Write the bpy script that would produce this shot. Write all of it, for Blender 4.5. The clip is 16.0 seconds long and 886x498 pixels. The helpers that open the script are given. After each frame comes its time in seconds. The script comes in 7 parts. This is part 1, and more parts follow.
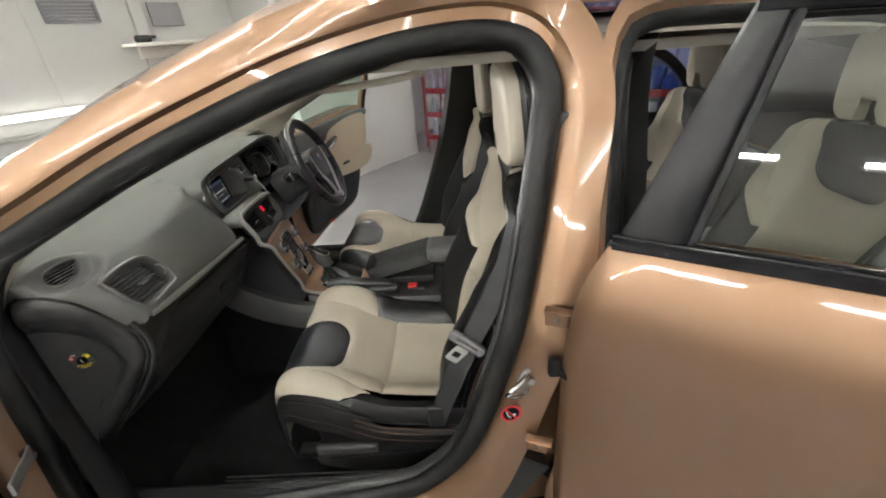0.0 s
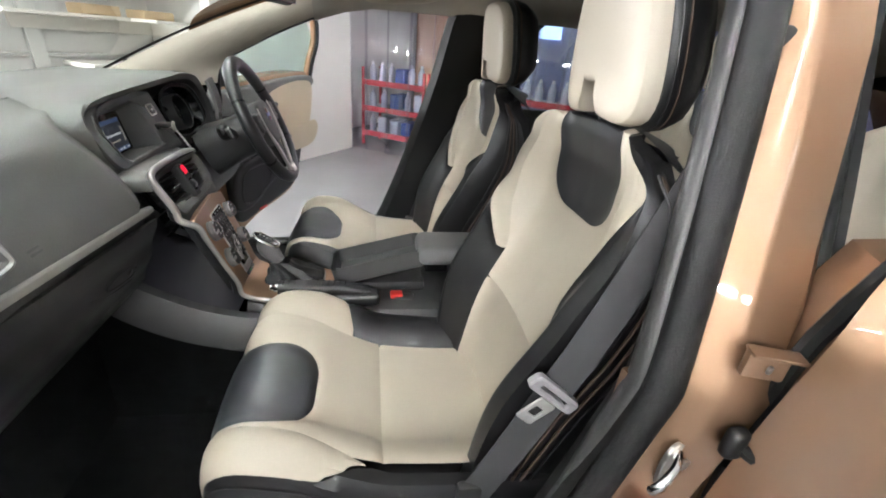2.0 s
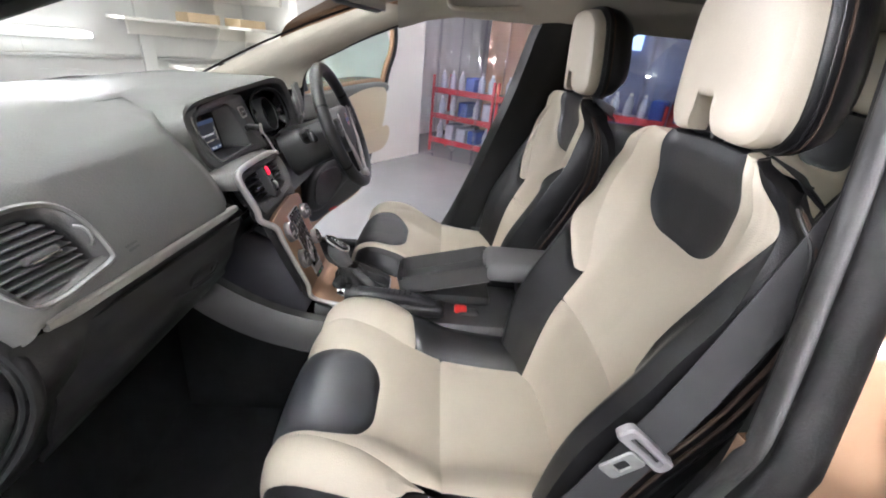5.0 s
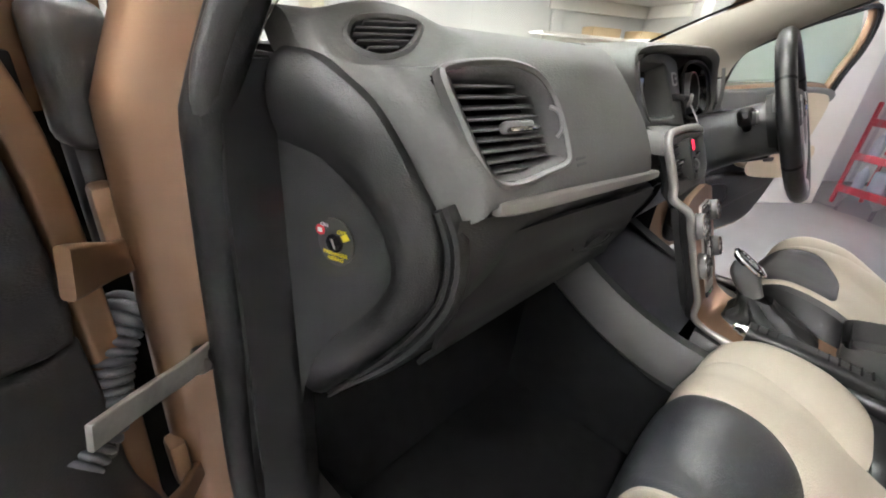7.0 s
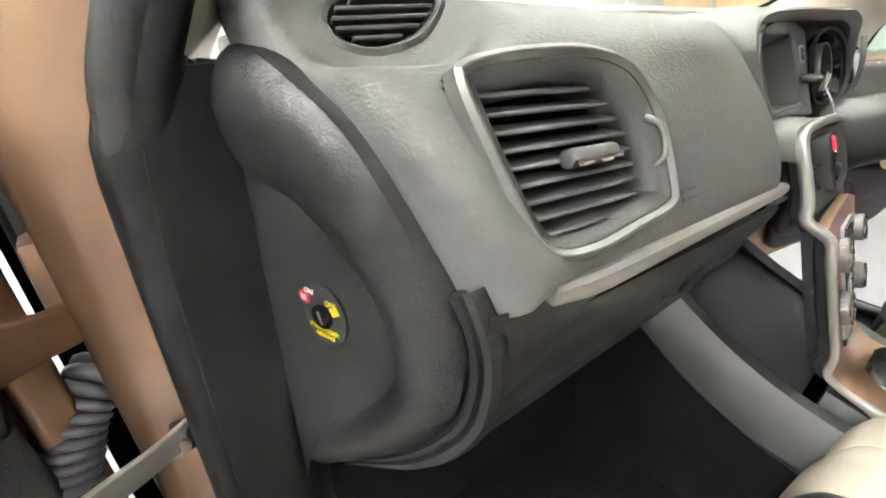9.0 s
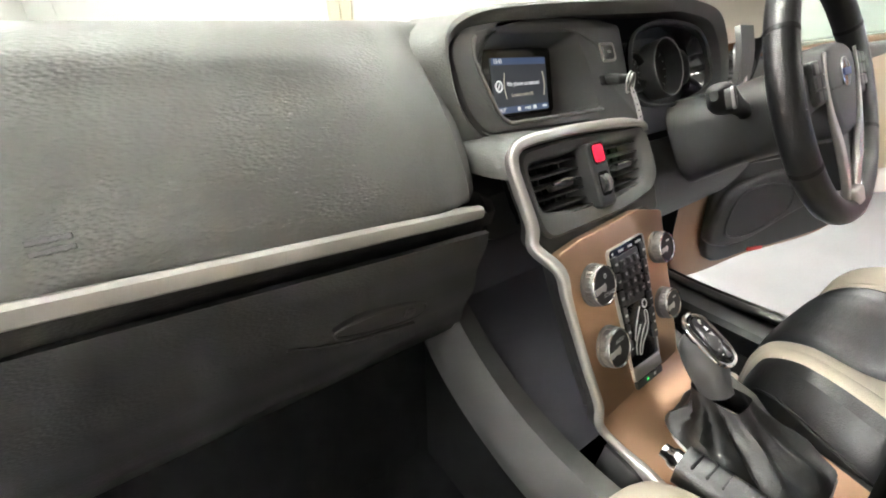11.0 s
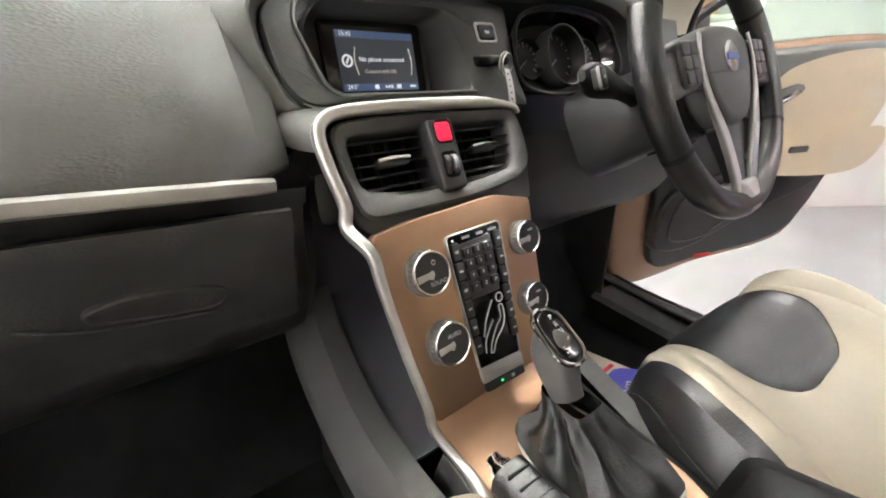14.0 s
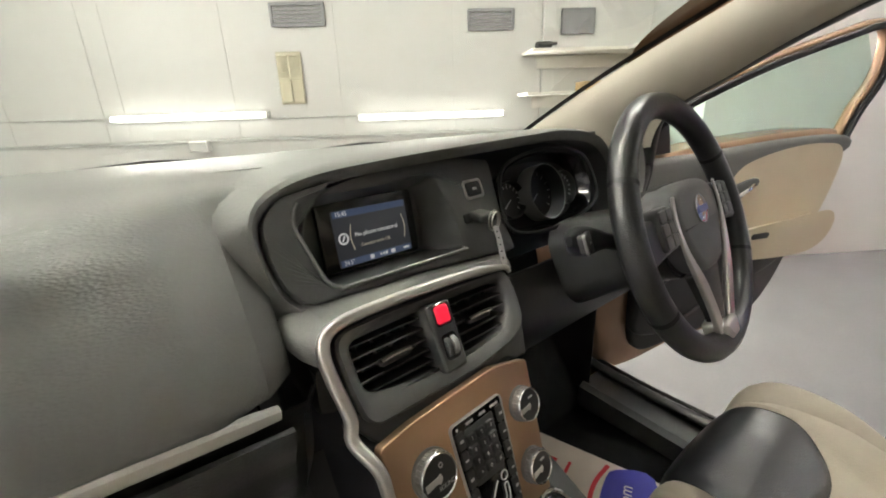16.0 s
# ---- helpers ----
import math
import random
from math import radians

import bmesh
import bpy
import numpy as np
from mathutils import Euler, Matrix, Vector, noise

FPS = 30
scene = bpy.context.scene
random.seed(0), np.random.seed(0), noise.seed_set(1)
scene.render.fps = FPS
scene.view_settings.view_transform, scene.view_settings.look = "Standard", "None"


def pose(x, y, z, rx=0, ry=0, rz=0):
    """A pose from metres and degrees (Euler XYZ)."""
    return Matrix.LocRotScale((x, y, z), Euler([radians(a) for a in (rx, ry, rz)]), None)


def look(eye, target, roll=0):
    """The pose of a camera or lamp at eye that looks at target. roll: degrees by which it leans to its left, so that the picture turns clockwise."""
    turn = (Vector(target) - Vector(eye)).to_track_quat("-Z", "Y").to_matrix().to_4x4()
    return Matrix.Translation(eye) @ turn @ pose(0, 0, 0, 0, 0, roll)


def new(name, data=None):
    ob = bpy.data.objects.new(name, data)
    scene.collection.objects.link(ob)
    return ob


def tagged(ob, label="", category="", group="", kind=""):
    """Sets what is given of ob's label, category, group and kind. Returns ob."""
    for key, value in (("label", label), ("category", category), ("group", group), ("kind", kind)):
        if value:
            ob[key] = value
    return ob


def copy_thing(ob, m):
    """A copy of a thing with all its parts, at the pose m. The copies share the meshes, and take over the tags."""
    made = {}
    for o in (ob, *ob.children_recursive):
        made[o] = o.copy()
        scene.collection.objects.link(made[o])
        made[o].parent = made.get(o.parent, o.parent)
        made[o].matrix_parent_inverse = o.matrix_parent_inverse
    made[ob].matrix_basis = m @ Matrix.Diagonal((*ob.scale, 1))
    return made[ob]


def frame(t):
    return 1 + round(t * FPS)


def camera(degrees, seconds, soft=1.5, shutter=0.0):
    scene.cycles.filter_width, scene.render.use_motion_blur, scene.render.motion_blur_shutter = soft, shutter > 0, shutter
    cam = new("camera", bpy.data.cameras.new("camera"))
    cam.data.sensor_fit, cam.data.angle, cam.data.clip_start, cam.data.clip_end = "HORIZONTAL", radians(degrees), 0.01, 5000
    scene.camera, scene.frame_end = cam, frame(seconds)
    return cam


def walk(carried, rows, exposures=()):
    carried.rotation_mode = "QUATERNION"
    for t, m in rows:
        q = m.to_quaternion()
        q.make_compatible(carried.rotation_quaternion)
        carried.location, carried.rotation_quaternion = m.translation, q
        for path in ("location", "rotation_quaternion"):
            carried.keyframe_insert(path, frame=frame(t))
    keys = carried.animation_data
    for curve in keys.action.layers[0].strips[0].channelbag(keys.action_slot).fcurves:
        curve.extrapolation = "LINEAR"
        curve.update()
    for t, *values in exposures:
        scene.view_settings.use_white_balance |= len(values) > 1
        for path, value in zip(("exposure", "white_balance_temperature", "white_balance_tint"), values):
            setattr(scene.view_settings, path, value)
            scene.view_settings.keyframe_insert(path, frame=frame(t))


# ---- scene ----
cam = camera(93.8, 16.0, soft=1.9)
PATH = [
    (0, (-1.372, 0.064, 1.49), (0.403, 0.137, 0.572), -4.6),
    (0.5, (-1.332, 0.111, 1.445), (0.42, 0.021, 0.483), 0.1),
    (1, (-1.27, 0.205, 1.391), (0.471, -0.05, 0.44), 4.1),
    (1.5, (-1.13, 0.251, 1.331), (0.576, -0.065, 0.336), 4.6),
    (2, (-1.042, 0.316, 1.297), (0.722, -0.03, 0.42), 5.1),
    (2.5, (-1.024, 0.368, 1.238), (0.726, -0.07, 0.374), 7.7),
    (3, (-1.017, 0.394, 1.226), (0.721, -0.114, 0.376), 8.4),
    (3.2, (-1.016, 0.397, 1.225), (0.723, -0.109, 0.377), 8.4),
    (5.3, (-0.993, 0.324, 1.296), (0.819, 0.446, 0.458), 3.4),
    (5.5, (-1.006, 0.308, 1.292), (0.805, 0.602, 0.495), 1.6),
    (6, (-1.004, 0.344, 1.274), (0.686, 1.122, 0.54), 1.0),
    (6.5, (-0.961, 0.431, 1.181), (0.445, 1.559, 0.312), 1.0),
    (7, (-0.912, 0.547, 1.119), (0.429, 1.743, 0.24), 5.2),
    (7.5, (-0.878, 0.634, 1.092), (0.39, 1.875, 0.168), 7.2),
    (8, (-0.863, 0.666, 1.089), (0.355, 1.922, 0.12), 5.9),
    (8.5, (-0.852, 0.661, 1.093), (0.306, 1.977, 0.129), 4.0),
    (9, (-0.8, 0.628, 1.119), (0.305, 2.003, 0.176), 1.6),
    (9.5, (-0.728, 0.575, 1.13), (0.301, 2.016, 0.201), -0.9),
    (10, (-0.643, 0.529, 1.137), (0.323, 2.029, 0.234), -2.6),
    (12.3, (-0.295, 0.382, 1.071), (0.805, 1.813, 0.211), -1.4),
    (12.5, (-0.293, 0.376, 1.069), (0.791, 1.821, 0.212), -1.2),
    (13, (-0.271, 0.354, 1.054), (0.788, 1.819, 0.197), -1.6),
    (13.5, (-0.279, 0.357, 1.054), (0.785, 1.811, 0.188), -1.2),
    (14, (-0.282, 0.364, 1.062), (0.769, 1.847, 0.228), -1.0),
    (14.5, (-0.303, 0.411, 1.133), (0.74, 1.941, 0.376), -1.0),
    (15, (-0.321, 0.448, 1.178), (0.731, 2.008, 0.499), -1.5),
    (15.5, (-0.312, 0.45, 1.191), (0.796, 1.977, 0.526), -1.6),
    (16, (-0.268, 0.42, 1.21), (0.923, 1.89, 0.562), -1.9),
]
walk(cam, [(t, look(eye, target, roll)) for t, eye, target, roll in PATH], exposures=((0, 0.75, 6350, 10), (1.5, 1.3, 6100, 10), (3, 1.57, 5850, 15), (5.5, 1.55, 5950, 16), (7, 1.55, 6150, 13), (8, 1.78, 6150, 10), (9.5, 2.38, 6300, 10), (10, 2.28, 6300, 10), (13, 2.1, 6350, 10), (14.5, 2.2, 6300, 13), (15.5, 1.55, 6500, 10), (16, 1.35, 6600, 10)))

# ---- light: fluorescent tubes of a white workshop bay; the ceiling ones are unseen, added for light ----
world = bpy.data.worlds.new("world")
scene.world = world
world.use_nodes = True
world.node_tree.nodes["Background"].inputs[0].default_value = (0.9, 0.95, 1.0, 1)
world.node_tree.nodes["Background"].inputs[1].default_value = 0.03

# ---- materials ----
def mat(name, color, rough=0.5, metal=0.0, var=0.12, scale=8.0, bump=0.0, bump_scale=200.0, coat=0.0, spec=0.5, emit=None, strength=0.0, sheen=0.0, wear=0.0, fine=0.0):
    """A surface with variation at two scales, grain relief and slightly uneven gloss."""
    m = bpy.data.materials.new(name)
    m.use_nodes = True
    nt = m.node_tree
    n, l = nt.nodes, nt.links
    b = n["Principled BSDF"]
    co = n.new("ShaderNodeTexCoord")
    b.inputs["Metallic"].default_value = metal
    b.inputs["Coat Weight"].default_value = coat
    b.inputs["Coat Roughness"].default_value = 0.04
    b.inputs["Specular IOR Level"].default_value = spec
    b.inputs["Sheen Weight"].default_value = sheen
    big = n.new("ShaderNodeTexNoise")
    big.inputs["Scale"].default_value = scale
    big.inputs["Detail"].default_value = 6
    l.new(co.outputs["Object"], big.inputs["Vector"])
    small = n.new("ShaderNodeTexNoise")
    small.inputs["Scale"].default_value = bump_scale
    small.inputs["Detail"].default_value = 3
    l.new(co.outputs["Object"], small.inputs["Vector"])
    mix = n.new("ShaderNodeMix")
    mix.data_type = "RGBA"
    lo = [max(0, c * (1 - var)) for c in color]
    hi = [min(1, c * (1 + var)) for c in color]
    mix.inputs[6].default_value = (*lo, 1)
    mix.inputs[7].default_value = (*hi, 1)
    add = n.new("ShaderNodeMath")
    add.operation = "MULTIPLY_ADD"
    l.new(small.outputs["Fac"], add.inputs[0])
    add.inputs[1].default_value = 0.35 + fine
    l.new(big.outputs["Fac"], add.inputs[2])
    ramp = n.new("ShaderNodeMapRange")
    ramp.inputs["From Min"].default_value = 0.4
    ramp.inputs["From Max"].default_value = 0.95
    l.new(add.outputs[0], ramp.inputs["Value"])
    l.new(ramp.outputs[0], mix.inputs[0])
    l.new(mix.outputs[2], b.inputs["Base Color"])
    rr = n.new("ShaderNodeMapRange")
    rr.inputs["To Min"].default_value = max(0.02, rough * 0.85)
    rr.inputs["To Max"].default_value = min(1, rough * 1.15 + wear)
    l.new(big.outputs["Fac"], rr.inputs["Value"])
    l.new(rr.outputs[0], b.inputs["Roughness"])
    if bump:
        bp = n.new("ShaderNodeBump")
        bp.inputs["Strength"].default_value = bump
        bp.inputs["Distance"].default_value = 0.002
        l.new(small.outputs["Fac"], bp.inputs["Height"])
        l.new(bp.outputs[0], b.inputs["Normal"])
    if emit:
        b.inputs["Emission Color"].default_value = (*emit, 1)
        b.inputs["Emission Strength"].default_value = strength
    return m


def grain_mat(name, color, rough, scale=420.0, bump=0.35, var=0.15):
    """Moulded plastic or hide with a cellular grain."""
    m = mat(name, color, rough, var=var, scale=5, bump=0.0)
    n, l = m.node_tree.nodes, m.node_tree.links
    co = next(k for k in n if k.type == "TEX_COORD")
    v = n.new("ShaderNodeTexVoronoi")
    v.feature = "SMOOTH_F1"
    v.inputs["Scale"].default_value = scale
    mp = n.new("ShaderNodeMapping")
    mp.inputs["Scale"].default_value = (0.45, 1, 1)
    l.new(co.outputs["Object"], mp.inputs["Vector"])
    l.new(mp.outputs[0], v.inputs["Vector"])
    bp = n.new("ShaderNodeBump")
    bp.inputs["Strength"].default_value = bump
    bp.inputs["Distance"].default_value = 0.0015
    l.new(v.outputs["Distance"], bp.inputs["Height"])
    l.new(bp.outputs[0], n["Principled BSDF"].inputs["Normal"])
    return m


def glass_mat(name, tint, gloss=0.05):
    """A thin pane: clear, tinted, with a Fresnel sheen."""
    m = bpy.data.materials.new(name)
    m.use_nodes = True
    n, l = m.node_tree.nodes, m.node_tree.links
    n.remove(n["Principled BSDF"])
    out = n["Material Output"]
    tr = n.new("ShaderNodeBsdfTransparent")
    tr.inputs[0].default_value = (*tint, 1)
    gl = n.new("ShaderNodeBsdfGlossy")
    gl.inputs["Roughness"].default_value = 0.02
    lw = n.new("ShaderNodeLayerWeight")
    lw.inputs["Blend"].default_value = 0.5
    pw = n.new("ShaderNodeMath")
    pw.operation = "POWER"
    pw.inputs[1].default_value = 4.0
    l.new(lw.outputs["Facing"], pw.inputs[0])
    fr = n.new("ShaderNodeMath")
    fr.operation = "MULTIPLY_ADD"
    fr.inputs[1].default_value = 0.75
    fr.inputs[2].default_value = gloss
    l.new(pw.outputs[0], fr.inputs[0])
    mix = n.new("ShaderNodeMixShader")
    l.new(fr.outputs[0], mix.inputs[0])
    l.new(tr.outputs[0], mix.inputs[1])
    l.new(gl.outputs[0], mix.inputs[2])
    l.new(mix.outputs[0], out.inputs[0])
    return m


def glow_mat(name, color, strength):
    m = bpy.data.materials.new(name)
    m.use_nodes = True
    b = m.node_tree.nodes["Principled BSDF"]
    b.inputs["Base Color"].default_value = (*color, 1)
    b.inputs["Emission Color"].default_value = (*color, 1)
    b.inputs["Emission Strength"].default_value = strength
    return m


COPPER = mat("copper_paint", (0.315, 0.190, 0.112), 0.44, metal=0.74, var=0.03, scale=2, coat=1.0, bump=0.02, bump_scale=900, fine=0.1)
COPPER_DULL = mat("copper_primer", (0.27, 0.165, 0.10), 0.42, metal=0.55, var=0.08, scale=6, coat=0.3, bump=0.03, bump_scale=300)
COPPER_TRIM = mat("copper_satin", (0.51, 0.325, 0.21), 0.33, metal=0.84, var=0.04, scale=3, bump=0.03, bump_scale=600)
BEIGE = grain_mat("beige_leather", (0.60, 0.54, 0.44), 0.42, scale=700, bump=0.18, var=0.06)
BEIGE_DOOR = grain_mat("beige_door_vinyl", (0.66, 0.57, 0.42), 0.5, scale=600, bump=0.2, var=0.05)
BLACK_LEATHER = grain_mat("black_leather", (0.015, 0.015, 0.016), 0.3, scale=650, bump=0.25, var=0.2)
GAITER = grain_mat("gaiter_leather", (0.010, 0.010, 0.010), 0.48, scale=500, bump=0.2, var=0.2)
SHIELD = grain_mat("charcoal_leather", (0.028, 0.029, 0.033), 0.34, scale=650, bump=0.2, var=0.15)
SEAT_BACK = mat("seat_shell_fabric", (0.02, 0.02, 0.021), 0.75, var=0.2, bump=0.2, bump_scale=900)
STITCH = mat("brown_stitching", (0.06, 0.038, 0.026), 0.7)
DASH = grain_mat("soft_dash_plastic", (0.135, 0.136, 0.130), 0.48, scale=620, bump=0.26, var=0.08)
DASH_LOW = grain_mat("hard_dash_plastic", (0.018, 0.018, 0.018), 0.48, scale=800, bump=0.2, var=0.12)
TRIM_GREY = mat("grey_tunnel_plastic", (0.10, 0.10, 0.101), 0.5, var=0.1, bump=0.15, bump_scale=700)
BLACK_PLASTIC = mat("black_plastic", (0.029, 0.029, 0.029), 0.38, var=0.2, bump=0.08, bump_scale=500)
GLOSS_BLACK = mat("piano_black", (0.006, 0.006, 0.007), 0.12, var=0.2)
ARM_LEATHER = grain_mat("grey_armrest_leather", (0.17, 0.17, 0.172), 0.4, scale=650, bump=0.2, var=0.1)
DARK_TRIM = mat("dark_trim_plastic", (0.012, 0.012, 0.012), 0.55, var=0.2, bump=0.1, bump_scale=600, spec=0.25)
RUBBER = mat("door_seal_rubber", (0.012, 0.012, 0.012), 0.5, var=0.25, scale=20, bump=0.15, bump_scale=400, spec=0.18)
CARPET = mat("black_carpet", (0.008, 0.008, 0.008), 0.95, var=0.4, scale=30, bump=0.8, bump_scale=900, spec=0.05)
# near-black that puts the shade inside gaps, holes and outlets into the colour
CAVITY_SHADE = mat("cavity_shade", (0.004, 0.004, 0.004), 0.8, spec=0.1)
SILVER = mat("satin_silver", (0.66, 0.65, 0.63), 0.30, metal=0.72, var=0.03, scale=3)
STRIP = mat("brushed_strip_silver", (0.46, 0.455, 0.44), 0.42, metal=0.65, var=0.06, scale=9, bump=0.05, bump_scale=500)
CHROME = mat("chrome", (0.75, 0.75, 0.75), 0.08, metal=1.0, var=0.03)
BRIGHT_STEEL = mat("bright_zinc_steel", (0.78, 0.78, 0.76), 0.32, metal=0.7, var=0.12, scale=60, bump=0.1)
STEEL = mat("zinc_steel", (0.5, 0.49, 0.46), 0.3, metal=0.95, var=0.15, scale=40, bump=0.1)
VENT_RING = mat("vent_ring_silver", (0.25, 0.25, 0.247), 0.34, metal=0.7, var=0.06)
LINER = mat("headliner_cloth", (0.44, 0.41, 0.36), 0.9, var=0.06, bump=0.3, bump_scale=1200)
PILLAR = mat("pillar_trim_beige", (0.52, 0.48, 0.40), 0.7, var=0.05, bump=0.2, bump_scale=900)
GLASS = glass_mat("windscreen_glass", (0.93, 0.97, 0.94))
GLASS_DOOR = glass_mat("green_door_glass", (0.62, 0.78, 0.70))
GLASS_REAR = glass_mat("rear_door_glass", (0.58, 0.63, 0.58), 0.11)
RED_PLASTIC = mat("red_plastic", (0.6, 0.03, 0.02), 0.35)
RED_LIT = glow_mat("lit_hazard_red", (0.75, 0.01, 0.04), 0.35)
WHITE_MARK = mat("white_print", (0.8, 0.8, 0.8), 0.5)
YELLOW_MARK = mat("yellow_print", (0.75, 0.62, 0.03), 0.5)
RED_MARK = mat("red_print", (0.6, 0.02, 0.03), 0.4)
BELT = mat("belt_webbing", (0.034, 0.034, 0.036), 0.6, bump=0.5, bump_scale=1500)
GREY_PLASTIC = mat("grey_buckle_plastic", (0.33, 0.32, 0.33), 0.45)
WALL = mat("white_wall_panel", (0.57, 0.57, 0.55), 0.4, var=0.03, scale=1.2, bump=0.02, bump_scale=60)
WALL_DIM = mat("white_board", (0.80, 0.78, 0.75), 0.55, var=0.03, scale=1.5)
FLOOR = mat("grey_painted_floor", (0.27, 0.27, 0.28), 0.25, var=0.08, scale=1.5, bump=0.03, bump_scale=80)
CEIL = mat("white_ceiling", (0.78, 0.78, 0.76), 0.6, var=0.03)
GREY_LINE = mat("panel_joint_grey", (0.43, 0.43, 0.41), 0.6)
TUBE = glow_mat("fluorescent_tube", (1.0, 0.97, 0.90), 3.2)
SHELF = mat("white_shelf_board", (0.74, 0.72, 0.66), 0.4, var=0.05)
VENT_GREY = mat("wall_vent_grey", (0.22, 0.22, 0.23), 0.5)
GRILLE = mat("yellowed_metal_grille", (0.50, 0.46, 0.34), 0.4, metal=0.3, var=0.1)
CARD = mat("cardboard", (0.50, 0.36, 0.20), 0.8)
PVC = glass_mat("pvc_strip", (0.80, 0.79, 0.86), 0.11)
RACK_RED = mat("red_rack_paint", (0.62, 0.03, 0.05), 0.4)
BIN_BLUE = mat("blue_plastic_bin", (0.03, 0.08, 0.38), 0.4)
BOTTLE = mat("clear_bottle_plastic", (0.55, 0.60, 0.70), 0.2)
WOOD = mat("brown_board", (0.42, 0.24, 0.16), 0.6, var=0.15, scale=3)
BLUE_WALL = mat("blue_grey_cladding", (0.22, 0.25, 0.45), 0.5, var=0.1)
SCREEN = glow_mat("display_dark", (0.012, 0.013, 0.015), 0.6)
SCREEN_BAR = glow_mat("display_bar", (0.04, 0.06, 0.11), 0.25)
SCREEN_TEXT = glow_mat("display_text", (0.5, 0.5, 0.5), 0.28)
SCREEN_DIM = glow_mat("display_dim_text", (0.22, 0.20, 0.16), 0.35)
SCREEN_YEL = glow_mat("display_yellow", (0.36, 0.33, 0.26), 0.3)
BTN_PRINT = mat("button_print", (0.6, 0.6, 0.6), 0.5)
PAPER = mat("paper_mat_print", (0.72, 0.64, 0.54), 0.8, var=0.06)
PAPER_BLUE = mat("paper_print_blue", (0.06, 0.06, 0.42), 0.7)
EMBLEM = mat("blue_emblem", (0.12, 0.16, 0.45), 0.3)
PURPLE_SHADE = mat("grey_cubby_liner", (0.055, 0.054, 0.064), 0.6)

# ---- mesh tools ----
def part(name, geo, material, parent=None, label="", smooth=True, category="", kind="", group=""):
    """Links a mesh, from (points, faces) or a bmesh, as one object under a thing."""
    me = bpy.data.meshes.new(name)
    if isinstance(geo, tuple):
        me.from_pydata([tuple(p) for p in geo[0]], [], geo[1])
    else:
        geo.to_mesh(me)
        geo.free()
    me.materials.append(material)
    if smooth:
        me.shade_smooth()
        me.set_sharp_from_angle(angle=radians(38))
    ob = new(name, me)
    if parent is not None:
        ob.parent = parent
        ob.matrix_parent_inverse = BASE[parent.name].inverted()
    BASE[ob.name] = Matrix.Identity(4)
    return tagged(ob, label, category, group, kind)


BASE = {}


def thing(name, label, category, base=(0, 0, 0), group="", kind=""):
    """An Empty at the base of a thing; its parts are modelled in place."""
    e = new(name)
    e.empty_display_size = 0.05
    e.location = base
    BASE[e.name] = Matrix.Translation(base)
    return tagged(e, label, category, group, kind)


def join(*geos):
    v, f = [], []
    for gv, gf in geos:
        k = len(v)
        v += [Vector(p) for p in gv]
        f += [tuple(i + k for i in q) for q in gf]
    return v, f


def moved(geo, m):
    return [m @ Vector(p) for p in geo[0]], geo[1]


def rbox(c, s, bev=0.006, seg=2, m=None):
    """A box with rounded edges, centre and size."""
    bm = bmesh.new()
    bmesh.ops.create_cube(bm, size=1)
    for v in bm.verts:
        v.co = Vector((v.co.x * s[0], v.co.y * s[1], v.co.z * s[2]))
    bev = min(bev, min(s) * 0.49)
    if bev > 0:
        bmesh.ops.bevel(bm, geom=bm.edges[:], offset=bev, segments=seg, profile=0.5, affect="EDGES")
    mm = (m or Matrix.Identity(4))
    v = [mm @ (p.co + Vector(c)) if m is None else mm @ (p.co + Vector(c)) for p in bm.verts]
    bm.verts.index_update()
    f = [tuple(p.index for p in q.verts) for q in bm.faces]
    bm.free()
    return v, f


def basis(o, right, up):
    """A frame with its origin, x to the right, y up and z out of the surface."""
    r = Vector(right).normalized()
    u = Vector(up)
    u = (u - r * u.dot(r)).normalized()
    w = r.cross(u)
    return Matrix(((r.x, u.x, w.x, o[0]), (r.y, u.y, w.y, o[1]), (r.z, u.z, w.z, o[2]), (0, 0, 0, 1)))


def spline(pts, n, closed=False):
    """Catmull-Rom through the points, evenly resampled."""
    P = [Vector(p) for p in pts]
    k = len(P)
    dense = []
    for i in range(k if closed else k - 1):
        a, b, c, d = (P[(i + j) % k] if closed else P[min(max(i + j, 0), k - 1)] for j in (-1, 0, 1, 2))
        for s in range(16):
            t = s / 16
            dense.append(0.5 * (2 * b + (c - a) * t + (2 * a - 5 * b + 4 * c - d) * t * t + (3 * b - a - 3 * c + d) * t ** 3))
    dense.append(P[0] if closed else P[-1])
    acc = [0]
    for p, q in zip(dense, dense[1:]):
        acc.append(acc[-1] + (q - p).length)
    out, j = [], 0
    for i in range(n):
        want = acc[-1] * i / (n if closed else n - 1)
        while j < len(acc) - 2 and acc[j + 1] < want:
            j += 1
        t = (want - acc[j]) / max(1e-9, acc[j + 1] - acc[j])
        out.append(dense[j].lerp(dense[j + 1], min(1, t)))
    return out


def loft(rings, closed=True, caps=True, loop=False):
    """Skins rings of equal length."""
    k = len(rings[0])
    v = [p for r in rings for p in r]
    f = []
    last = len(rings) if loop else len(rings) - 1
    for i in range(last):
        a, b = i * k, ((i + 1) % len(rings)) * k
        for j in range(k if closed else k - 1):
            j2 = (j + 1) % k
            f.append((a + j, a + j2, b + j2, b + j))
    if caps and closed and not loop:
        f.append(tuple(range(k - 1, -1, -1)))
        f.append(tuple((len(rings) - 1) * k + j for j in range(k)))
    return v, f


